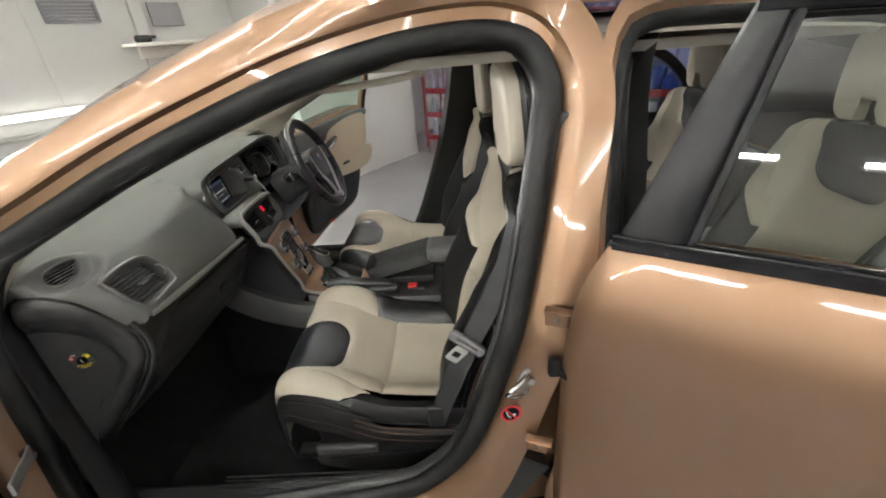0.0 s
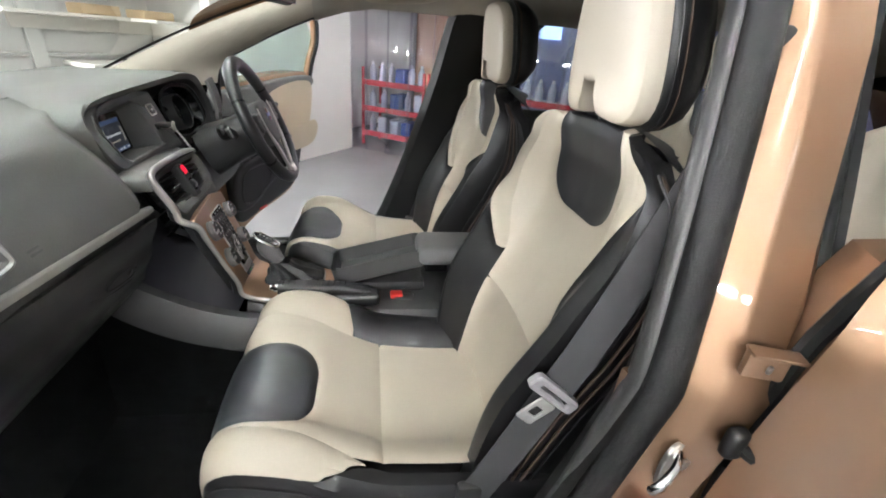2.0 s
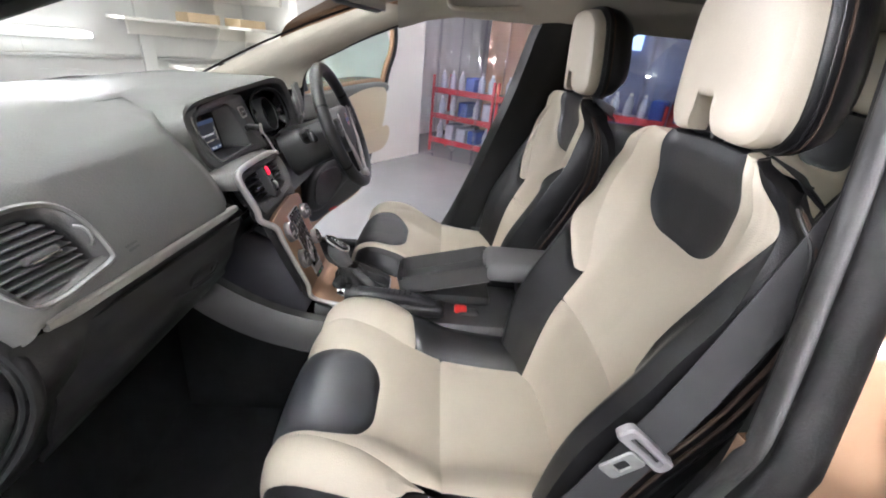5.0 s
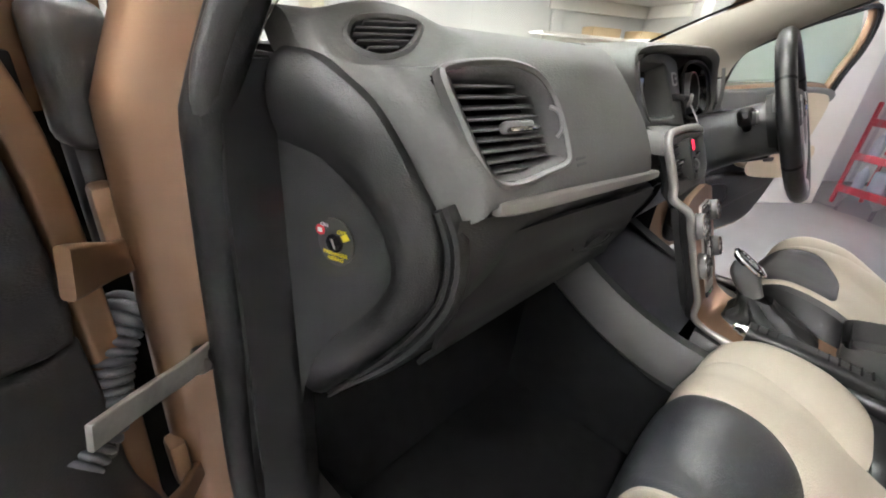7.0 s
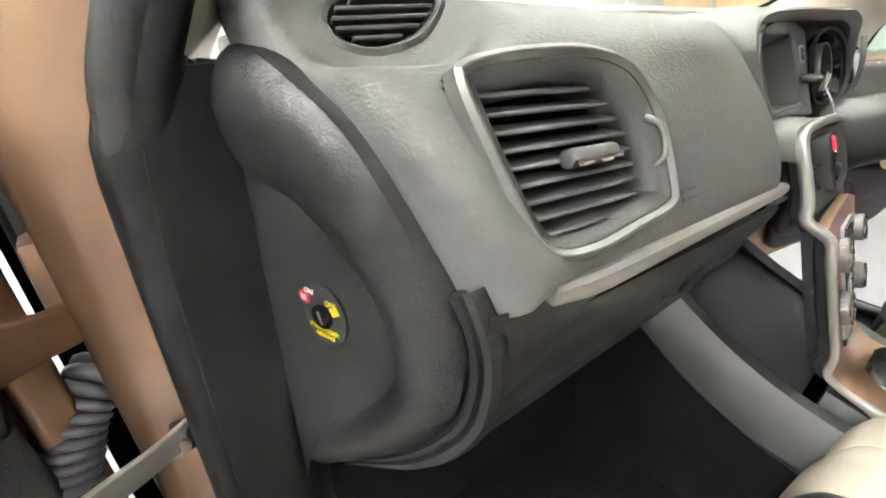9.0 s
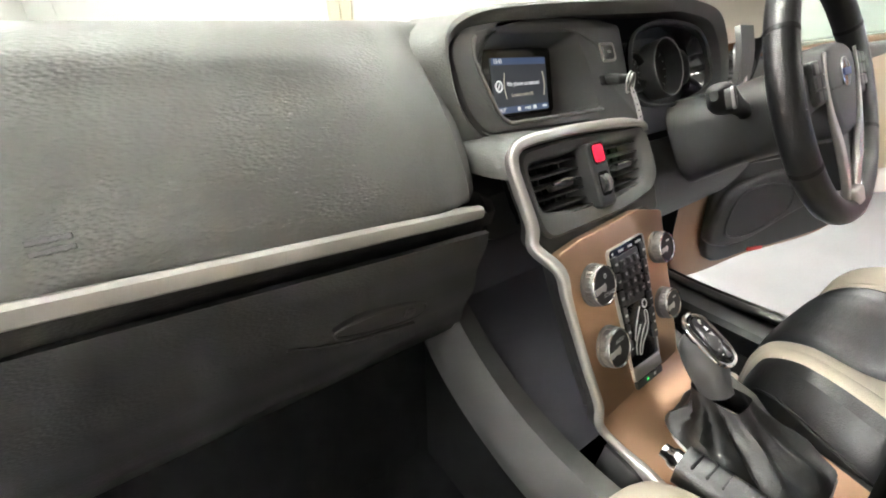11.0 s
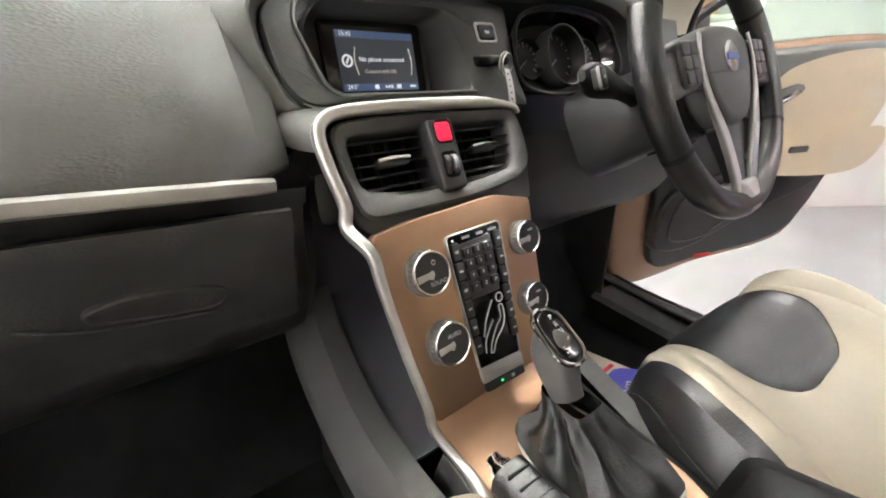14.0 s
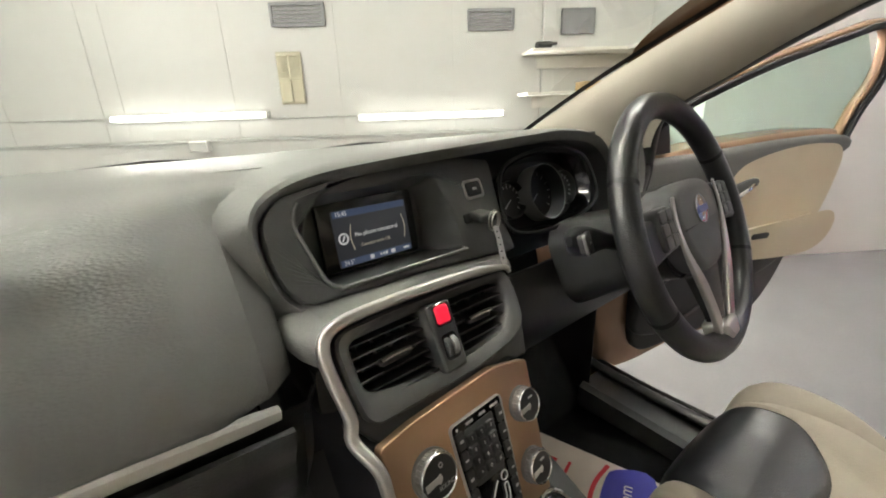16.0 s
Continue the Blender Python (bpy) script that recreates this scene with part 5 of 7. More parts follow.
disp = part("display_face", loft([[msn @ Vector((x, y, 0.002)) for x, y in fo], [msn @ Vector((x, y, 0.0115)) for x, y in inset(fo, 0.002)], [msn @ Vector((x, y, 0.0125)) for x, y in inset(fo, 0.004)], [msn @ Vector((x, y, 0.0125)) for x, y in inset(op, -0.003)], [msn @ Vector((x, y, 0.0105)) for x, y in op], [(msn @ Vector((x, y, 0.0))).lerp(d, 0.2) for (x, y), d in zip(inset(op, 0.003), deep)], deep], True, False), CHARCOAL, dash, "charcoal display surround")
part("recess_back", (deep, [tuple(range(len(deep)))]), CHARCOAL, disp)
scr = basis((-0.012, 0.8765, 1.060), (1, 0.10, -0.03), (0, 0.22, 1))
part("display_bezel", plate(rrect(0.147, 0.086, 0.006), scr @ Matrix.Translation((-0.002, 0.004, -0.001)), 0.006, 0.001), GLOSS_BLACK, disp, "gloss black display frame")
part("display", plate(rrect(0.114, 0.0695, 0.002), scr @ Matrix.Translation((0, 0, 0.0005)), 0.004, 0.0004), SCREEN, disp, "lit dark display")
lo_ = [p for p in OPEN if not (p[1] > 0.045 and p[0] > -0.09) and not (p[0] > 0.10 and p[1] > -0.046)]
lo_.sort(key=lambda p: (p[1] < -0.036, -p[1] if p[1] >= -0.036 else p[0]))
part("display_trim", tube(spline([msn @ Vector((x, y, 0.0125)) for x, y in lo_], 60), 0.0024, 8, up=(0, -1, 0)), VENT_RING, disp, "thin silver display trim")
for y in (0.030, -0.030):
    part("display_bar", rbox((0, y, 0.0008), (0.111, 0.008, 0.0004), 0.0001, 1, scr), SCREEN_BAR, disp)
text("clock", "15:45", scr @ Matrix.Translation((-0.044, 0.030, 0.0014)), 0.0075, SCREEN_TEXT, disp, 0.0002)
text("message", "No phone connected", scr @ Matrix.Translation((0.004, 0.002, 0.0014)), 0.0078, SCREEN_TEXT, disp, 0.0002)
text("hint", "Connect with OK", scr @ Matrix.Translation((0.000, -0.012, 0.0014)), 0.0065, SCREEN_DIM, disp, 0.0002)
text("temperature", "24.5°", scr @ Matrix.Translation((-0.044, -0.030, 0.0014)), 0.0072, SCREEN_TEXT, disp, 0.0002)
part("phone_icon", tube([scr @ Vector((-0.046 + 0.0062 * math.cos(a), 0.0062 * math.sin(a), 0.0012)) for a in [2 * math.pi * k / 20 for k in range(20)]], 0.0012, 5, True, up=(0, -1, 0)), SCREEN_TEXT, disp)
part("phone_glyph", rbox((0, 0, 0), (0.0022, 0.0075, 0.0004), 0.0001, 1, scr @ pose(-0.046, 0, 0.0014, 0, 0, -30)), SCREEN_TEXT, disp)
for x, s in ((-0.036, -1), (0.050, 1)):
    part("bracket_line", tube(spline([scr @ Vector((x - s * 0.003, 0.016, 0.0012)), scr @ Vector((x, 0.0, 0.0012)), scr @ Vector((x - s * 0.003, -0.016, 0.0012))], 10), 0.0006, 5, up=(0, -1, 0)), SCREEN_YEL, disp)
for x, w, h in ((-0.010, 0.006, 0.005), (0.004, 0.003, 0.002), (0.0085, 0.003, 0.003), (0.013, 0.003, 0.004), (0.024, 0.007, 0.005), (0.047, 0.010, 0.0025)):
    part("status_icon", rbox((x, -0.030, 0.0013), (w, h, 0.0003), 0.0001, 1, scr), SCREEN_TEXT, disp)

# start button, key slot with hanging tag
mb = msn @ Matrix.Translation((0.1765, 0.0295, 0.0145))
part("start_button_ring", frame_ring(rrect(0.041, 0.029, 0.006), rrect(0.033, 0.021, 0.004), mb, 0.006, 0.0012), SILVER, dash, "silver button frame")
part("start_button", plate(rrect(0.031, 0.019, 0.004), mb @ Matrix.Translation((0, 0, 0.0005)), 0.008, 0.002), BLACK_PLASTIC, dash)
part("button_print", rbox((0, 0, 0.0010), (0.009, 0.004, 0.0003), 0.0001, 1, mb), BTN_PRINT, dash)
part("key_slot", plate(rrect(0.034, 0.014, 0.004), msn @ Matrix.Translation((0.155, -0.010, 0.0145)), 0.006, 0.002), DARK_TRIM, dash, "black key slot")
kx = Vector((0.1456, 0.8217, 1.0579))
fob = thing("key_fob", "car key in its slot with a steel ring", "key", kx)
part("fob", rbox((0.143, 0.838, 1.059), (0.034, 0.036, 0.013), 0.005, 3), BLACK_PLASTIC, fob)
mring = basis(kx + Vector((0.003, -0.004, -0.003)), (1, 0.3, 0.2), (0, 0, 1))
for s, q in ((0.0145, 0.0), (0.0125, 0.004)):
    part("ring", tube([mring @ Vector((s * math.cos(a), s * math.sin(a), q)) for a in [2 * math.pi * k / 28 for k in range(28)]], 0.0013, 6, True, up=(0.3, 1, 0)), STEEL, fob)
tag = [(0.146, 0.812, 1.048), (0.141, 0.800, 1.035), (0.133, 0.786, 1.018), (0.1255, 0.7753, 1.0045)]
part("tag", sweep(spline(tag, 12), [(-0.0052, -0.0007), (0.0052, -0.0007), (0.0052, 0.0007), (-0.0052, 0.0007)], (0, -1, 0.5)), GREY_PLASTIC, fob, "grey perforated key tag")
for k in range(5):
    # dark discs on the tag, coloured like the shade in punched holes
    part("tag_hole", lathe([(0.0013, 0.0), (0.0013, 0.0004), (0.0002, 0.0005)], basis(Vector(tag[0]).lerp(Vector(tag[3]), 0.15 + 0.17 * k) + Vector((0.0, -0.0012, 0.0006)), (1, 0, 0.5), (-0.3, 0.7, 0.7)), 8), CAVITY_SHADE, fob)

# ---- instrument cluster ----
mc = basis((0.328, 0.893, 1.054), (1, 0.03, 0), (0, 0.32, 0.95))
BOWL = [(0.105, -0.050), (0.135, 0.0), (0.105, 0.050), (0.0, 0.066), (-0.095, 0.050), (-0.118, 0.0), (-0.105, -0.048), (0, -0.060)]
clus = part("cluster_bowl", loft([[mc @ Vector((x * k, y * k, z)) for x, y in smooth_outline(BOWL)] for k, z in ((1.06, 0.030), (1.0, 0.036), (0.96, 0.028), (0.88, 0.0))], True, False), GLOSS_BLACK, dash, "gloss black instrument cluster bowl")
part("instrument_face", plate(smooth_outline([(x * 0.9, y * 0.9) for x, y in BOWL]), mc @ Matrix.Translation((0, 0, 0.003)), 0.004, 0.0005), DARK_TRIM, clus)
for x, r, h in ((-0.074, 0.031, 0.012), (0.0, 0.047, 0.030), (0.080, 0.031, 0.012)):
    mm = mc @ Matrix.Translation((x, 0.0, 0.006))
    dial = part("dial_tube", lathe([(r, h), (r * 1.03, h + 0.001), (r * 1.05, h - 0.002), (r * 1.04, 0.0)], mm, 40, False), VENT_RING if h > 0.02 else BLACK_PLASTIC, clus, "satin-edged dial tube")
    part("dial_wall", lathe([(r, h), (r * 0.93, 0.003)], mm, 40, False), DARK_TRIM, dial)
    part("dial_face", lathe([(r * 0.94, 0.003), (0.001, 0.003)], mm, 40), BLACK_PLASTIC, dial)
    for k in range(13):
        part("dial_tick", rbox((r * 0.78, 0, 0.0036), (0.005 if k % 2 else 0.008, 0.0012, 0.0005), 0.0002, 1, mm @ pose(0, 0, 0, 0, 0, 220 - 260 * k / 12)), WHITE_MARK, dial)
    part("needle", rbox((r * 0.35, 0, 0.006), (r * 0.7, 0.0018, 0.001), 0.0004, 1, mm @ pose(0, 0, 0, 0, 0, 215)), BTN_PRINT, dial)
part("cluster_trim", sweep([mc @ Vector((x, y, 0.041)) for x, y in smooth_outline([(0.125, -0.042), (0.143, 0.004), (0.112, 0.056), (0.0, 0.072), (-0.103, 0.054), (-0.128, 0.002), (-0.114, -0.05), (0, -0.064)])], circle(0.0032, 8), mc.to_3x3() @ Vector((0, 0, 1)), True), DARK_TRIM, clus, "black cluster rim")
# driver's knee panel and far side of the dash
part("knee_panel", slab(lambda u, v: (lerp(0.125, 0.70, u), cat1([(0, 0.835), (0.3, 0.82), (0.7, 0.86), (1, 0.98)], v), lerp(0.95, 0.70, v)), 14, 12, 0.008), DASH_LOW, dash, "black knee panel under the wheel")
part("dash_right_end", slab(lambda u, v: (lerp(0.57, 0.71, u), lerp(0.87, 0.90, u) - 0.02 * math.sin(math.pi * v), lerp(1.125, 0.94, v)), 8, 8, 0.01), DASH, dash, "dark grey dash end pad")
mrv = basis((0.628, 0.858, 1.055), (1, 0.25, 0), (0, 0.3, 0.95))
air_vent("side_vent", mrv, [(-x * 0.72, y * 0.85) for x, y in VENT[::-1]], 8, 0.006, (0.0, 0.0, 0.03), 0.008)

# ---- steering column and wheel ----
wc, wup = Vector((0.392, 0.648, 1.035)), Vector((-0.02, 0.147, 0.345)).normalized()
mw = basis(wc, (1, 0.05, 0.02), wup)
wheel = thing("steering_wheel", "black leather steering wheel with silver spokes", "steering wheel", wc)
R = 0.182
part("rim", sweep([mw @ Vector((R * math.cos(a), R * math.sin(a), 0)) for a in [2 * math.pi * k / 72 for k in range(72)]], circle(0.0195, 14, 0.0185), mw.to_3x3() @ Vector((0, 0, 1)), True), BLACK_LEATHER, wheel, "black leather rim with stitched grips")
for a in (28, 152, 208, 332):
    pts = [mw @ Vector((R * math.cos(radians(a + d)), R * math.sin(radians(a + d)), 0)) for d in (-1, 0, 1)]
    part("grip_seam", sweep(pts, circle(0.0198, 14, 0.0188), mw.to_3x3() @ Vector((0, 0, 1))), RUBBER, wheel)
part("airbag_pad", plate(smooth_outline([(0.072, 0.045), (0.04, 0.062), (-0.04, 0.062), (-0.072, 0.045), (-0.078, 0.01), (-0.06, -0.04), (-0.03, -0.068), (0.03, -0.068), (0.06, -0.04), (0.078, 0.01)]), mw @ Matrix.Translation((0, 0.0, 0.018)), 0.05, 0.014, 4), TRIM_GREY, wheel, "charcoal airbag pad")
part("pad_crease", rbox((0, 0.0, 0.0185), (0.14, 0.002, 0.001), 0.0004, 1, mw), BLACK_PLASTIC, wheel)
em = part("emblem", lathe([(0.021, 0.018), (0.021, 0.021), (0.017, 0.022), (0.001, 0.022)], mw @ Matrix.Translation((0, 0.018, 0)), 28), CHROME, wheel, "round chrome emblem with blue bar")
part("emblem_bar", rbox((0, 0.018, 0.0225), (0.036, 0.010, 0.001), 0.0005, 1, mw), EMBLEM, em)
for s in (-1, 1):
    part("spoke", sweep(spline([mw @ Vector((s * 0.06, 0.012, 0.004)), mw @ Vector((s * 0.11, 0.008, 0.002)), mw @ Vector((s * 0.17, 0.0, 0.0))], 8), rrect(0.018, 0.055, 0.007), wup), BLACK_PLASTIC, wheel)
    leg = spline([mw @ Vector(p) for p in ((s * 0.080, 0.050, 0.018), (s * 0.0865, 0.015, 0.017), (s * 0.078, -0.030, 0.015), (s * 0.054, -0.082, 0.013), (s * 0.034, -0.130, 0.009), (s * 0.020, -0.172, 0.004))], 24)
    part("spoke_frame", sweep(leg, rrect(0.020, 0.009, 0.003), mw.to_3x3() @ Vector((0, 0, 1)), scale=[0.35 + 0.65 * smooth_step(2, 15, k) for k in range(24)]), SILVER, wheel, "silver spoke trim")
    pod = part("button_pod", plate(rrect(0.044, 0.058, 0.010), mw @ Matrix.Translation((s * 0.112, 0.014, 0.016)), 0.02, 0.004), BLACK_PLASTIC, wheel, "black button pod")
    for k in range(3):
        for q in (-1, 1):
            part("pod_button", plate(rrect(0.0185, 0.0155, 0.003), mw @ Matrix.Translation((s * 0.112 + q * 0.0098, 0.032 - k * 0.0175, 0.0185)), 0.003, 0.0012), CHARCOAL, pod)
part("lower_spoke", plate(rpoly([(0.045, -0.068), (-0.045, -0.068), (-0.020, -0.13), (-0.012, -0.165), (0.012, -0.165), (0.020, -0.13)], 0.008), mw @ Matrix.Translation((0, 0, 0.006)), 0.018, 0.004), BLACK_PLASTIC, wheel)
part("lower_spoke_trim", plate(rpoly([(0.026, -0.150), (-0.026, -0.150), (-0.021, -0.196), (0.021, -0.196)], 0.008), mw @ Matrix.Translation((0, 0, 0.017)), 0.034, 0.007), SILVER, wheel, "silver lower spoke piece")
col = thing("steering_column", "black steering column cowl with indicator stalks", "steering column", wc + Vector((0, 0.12, -0.05)))
cpath = spline([mw @ Vector((0, -0.01, -0.02)), mw @ Vector((0, -0.015, -0.09)), mw @ Vector((0, -0.02, -0.19))], 10)
part("cowl", sweep(cpath, rrect(0.150, 0.125, 0.04), wup, scale=[0.92, 0.98, 1, 1, 1, 1.02, 1.05, 1.1, 1.15, 1.2]), BLACK_PLASTIC, col, "black column cowl")
part("cowl_collar", sweep(spline([mw @ Vector((0, -0.005, -0.018)), mw @ Vector((0, -0.005, -0.045))], 4), rrect(0.165, 0.14, 0.06), wup), DARK_TRIM, col)
for s in (-1, 1):
    tip = Vector((0.178, 0.712, 1.040)) if s < 0 else mw @ Vector((0.20, 0.02, -0.06))
    root = mw @ Vector((s * 0.055, 0.0, -0.085))
    st = part("stalk", sweep(spline([root, root.lerp(tip, 0.5) + Vector((0, 0, 0.003)), tip], 12), rrect(0.020, 0.026, 0.008), wup, scale=[1, 0.95, 0.9, 0.9, 0.95, 1.05, 1.2, 1.4, 1.55, 1.6, 1.4, 0.5]), DARK_TRIM, col, "black control stalk")
    ms_ = basis(root.lerp(tip, 0.88) + Vector((0, -0.021, 0.004)), (1, 0.35, 0), (0, 0.35, 0.94))
    part("stalk_button", plate(rrect(0.024, 0.026, 0.005), ms_, 0.012, 0.003), BLACK_PLASTIC, st)
    part("button_edge", frame_ring(rrect(0.027, 0.029, 0.006), rrect(0.0245, 0.0265, 0.005), ms_ @ Matrix.Translation((0, 0, -0.001)), 0.004, 0.0006), VENT_RING, st)
    part("button_print", rbox((0, 0, 0.0003), (0.008, 0.003, 0.0003), 0.0001, 1, ms_), BTN_PRINT, st)
part("column_lever", rbox((0.0, -0.075, -0.08), (0.05, 0.02, 0.06), 0.006, 2, mw), BLACK_PLASTIC, col)

# ---- centre stack ----
stack = thing("centre_stack", "slim copper-faced centre stack with silver frame", "console", (-0.005, 0.70, 0.72))
mu = basis((-0.010, 0.748, 0.968), (1, 0.05, -0.015), (0, 0.42, 0.90))
ml = basis((-0.006, 0.674, 0.828), (1, 0.07, -0.02), (0, 0.36, 0.933))
BEZEL = rpoly([(0.139, 0.0), (0.131, 0.041), (-0.05, 0.0455), (-0.126, 0.0415), (-0.1235, -0.015), (-0.115, -0.0585), (0.04, -0.0595), (0.1112, -0.050), (0.136, -0.034)], [0.03, 0.022, 0.05, 0.022, 0.04, 0.03, 0.05, 0.03, 0.02], 8)
MOUTH = rpoly([(0.1215, 0.0), (0.1195, 0.028), (0.0, 0.031), (-0.109, 0.028), (-0.106, -0.0275), (-0.06, -0.0355), (0.03, -0.0395), (0.107, -0.031)], [0.02, 0.010, 0.02, 0.012, 0.016, 0.02, 0.03, 0.02], 8)
bz, mo = evenly(BEZEL, 120), evenly(MOUTH, 120)
part("vent_bezel", loft([[mu @ Vector((x, y, -0.016)) for x, y in bz], [mu @ Vector((x, y, 0.0)) for x, y in bz], [mu @ Vector((x, y, 0.0035)) for x, y in inset(bz, 0.003)], [mu @ Vector((lerp(a[0], b[0], 0.45), lerp(a[1], b[1], 0.45), 0.002)) for a, b in zip(bz, mo)], [mu @ Vector((lerp(a[0], b[0], 0.85), lerp(a[1], b[1], 0.85), -0.003)) for a, b in zip(bz, mo)], [mu @ Vector((x, y, -0.007)) for x, y in mo], [mu @ Vector((x, y, -0.045)) for x, y in inset(mo, 0.003)]], True, False), CHARCOAL, stack, "charcoal vent module bezel")
# near-black plates behind the blades carry the shade of the duct
part("vent_back", plate(mo, mu @ Matrix.Translation((0, 0, -0.042)), 0.006, 0.001), CAVITY_SHADE, stack)
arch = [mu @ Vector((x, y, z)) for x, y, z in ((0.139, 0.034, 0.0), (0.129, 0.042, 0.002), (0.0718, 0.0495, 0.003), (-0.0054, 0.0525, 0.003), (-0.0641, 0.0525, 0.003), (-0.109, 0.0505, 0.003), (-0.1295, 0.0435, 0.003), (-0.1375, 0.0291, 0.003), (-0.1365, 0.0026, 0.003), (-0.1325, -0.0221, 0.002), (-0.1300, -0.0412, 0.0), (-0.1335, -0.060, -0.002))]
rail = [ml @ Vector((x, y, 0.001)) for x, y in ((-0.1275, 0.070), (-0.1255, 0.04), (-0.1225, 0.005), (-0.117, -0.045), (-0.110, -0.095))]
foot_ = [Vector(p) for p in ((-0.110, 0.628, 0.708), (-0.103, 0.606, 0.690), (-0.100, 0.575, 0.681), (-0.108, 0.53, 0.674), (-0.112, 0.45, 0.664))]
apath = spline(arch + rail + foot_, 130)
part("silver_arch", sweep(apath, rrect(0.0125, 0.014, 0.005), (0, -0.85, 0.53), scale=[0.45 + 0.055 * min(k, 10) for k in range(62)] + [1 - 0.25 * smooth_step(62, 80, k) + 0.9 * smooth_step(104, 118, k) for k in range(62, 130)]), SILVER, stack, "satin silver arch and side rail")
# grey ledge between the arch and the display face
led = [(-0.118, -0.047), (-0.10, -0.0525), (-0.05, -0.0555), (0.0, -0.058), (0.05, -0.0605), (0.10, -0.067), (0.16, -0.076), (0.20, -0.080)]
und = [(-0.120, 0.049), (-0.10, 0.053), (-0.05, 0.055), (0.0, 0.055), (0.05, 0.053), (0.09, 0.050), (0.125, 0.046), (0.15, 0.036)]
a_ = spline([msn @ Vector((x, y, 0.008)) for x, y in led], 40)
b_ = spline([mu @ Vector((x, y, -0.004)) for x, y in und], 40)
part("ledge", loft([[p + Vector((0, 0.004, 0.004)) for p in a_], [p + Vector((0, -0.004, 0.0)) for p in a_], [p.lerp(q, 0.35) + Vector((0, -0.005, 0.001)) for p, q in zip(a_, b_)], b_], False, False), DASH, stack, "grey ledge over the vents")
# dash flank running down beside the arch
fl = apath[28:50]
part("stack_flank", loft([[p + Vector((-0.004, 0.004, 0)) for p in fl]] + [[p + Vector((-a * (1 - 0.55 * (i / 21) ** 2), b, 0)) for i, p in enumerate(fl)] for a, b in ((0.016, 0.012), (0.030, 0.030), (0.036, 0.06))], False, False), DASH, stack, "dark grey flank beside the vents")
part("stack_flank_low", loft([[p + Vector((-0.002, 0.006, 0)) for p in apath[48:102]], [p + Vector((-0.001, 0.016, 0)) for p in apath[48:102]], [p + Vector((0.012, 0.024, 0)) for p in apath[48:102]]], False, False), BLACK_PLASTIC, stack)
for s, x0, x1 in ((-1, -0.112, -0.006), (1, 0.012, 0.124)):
    gv = part("centre_vent", rbox(((x0 + x1) / 2, -0.002, -0.038), (x1 - x0, 0.064, 0.004), 0.001, 1, mu), CAVITY_SHADE, stack, "black slatted centre vent")
    for i in range(5):
        part("vent_blade", rbox((0, 0, 0), (x1 - x0, 0.0018, 0.022), 0.0008, 1, mu @ pose((x0 + x1) / 2, -0.026 + i * 0.0125, -0.020, 12, 0, 0)), BLACK_PLASTIC, gv)
    for i in range(4):
        part("vent_fin", rbox((lerp(x0, x1, 0.2 + 0.2 * i), -0.002, -0.033), (0.0016, 0.06, 0.010), 0.0005, 1, mu), BLACK_PLASTIC, gv)
    tx = -0.064 if s < 0 else 0.064
    tb = part("vent_tab", rbox((tx, -0.004, -0.004), (0.039, 0.009, 0.012), 0.004, 3, mu), BLACK_PLASTIC, gv)
    part("tab_trim", tube(spline([mu @ Vector((tx + q, -0.0015 + 60 * (0.0004 - q * q) * 0.06, 0.0025)) for q in (-0.019, -0.01, 0.0, 0.01, 0.019)], 12), 0.0024, 8, up=(0, -1, 0.4)), CHROME, tb, "chrome tab edge")
hz = part("switch_bar", plate(rpoly([(0.0195, 0.034), (-0.0165, 0.034), (-0.0145, -0.046), (0.0195, -0.046)], 0.006), mu @ Matrix.Translation((0, 0, 0.009)), 0.05, 0.004), BLACK_PLASTIC, stack, "black switch bar")
part("hazard_frame", frame_ring(rrect(0.025, 0.026, 0.006), rrect(0.0205, 0.0215, 0.005), mu @ Matrix.Translation((0.003, 0.019, 0.0102)), 0.004, 0.001), GLOSS_BLACK, hz)
part("hazard_button", rbox((0.003, 0.019, 0.008), (0.020, 0.021, 0.007), 0.004, 3, mu), RED_LIT, hz, "lit red hazard button")
part("wheel_slot", plate(rrect(0.021, 0.030, 0.005), mu @ Matrix.Translation((0.002, -0.018, 0.0096)), 0.003, 0.0008), CAVITY_SHADE, hz)
for x, w in ((-0.003, BLACK_PLASTIC), (0.0065, VENT_RING)):
    part("thumb_wheel", lathe([(0.0120, -0.0036), (0.0128, -0.0028), (0.0128, 0.0028), (0.0120, 0.0036)], mu @ Matrix.Translation((x, -0.018, 0.0025)) @ pose(0, 0, 0, 0, 90, 0), 26), w, hz, "ribbed thumb wheel")
part("module_skirt", plate(rpoly([(0.139, -0.030), (0.10, -0.040), (-0.10, -0.040), (-0.126, -0.036), (-0.1235, -0.055), (-0.1073, -0.0775), (-0.0811, -0.0828), (-0.0622, -0.0701), (-0.0103, -0.070), (0.0651, -0.0675), (0.0911, -0.0678), (0.1044, -0.0759), (0.1266, -0.0775)], 0.004), mu @ Matrix.Translation((0, 0, -0.003)), 0.014, 0.003), CHARCOAL, stack, "charcoal skirt under the vents")
PAN = rpoly([(0.105, 0.081), (0.0456, 0.0955), (-0.0775, 0.0915), (-0.1215, 0.086), (-0.1185, 0.03), (-0.1116, -0.0421), (-0.1015, -0.118), (0.081, -0.118), (0.0885, -0.0823), (0.0985, 0.0222)], 0.006)
part("copper_face", plate(PAN, ml, 0.012, 0.002), COPPER_TRIM, stack, "satin copper control face")
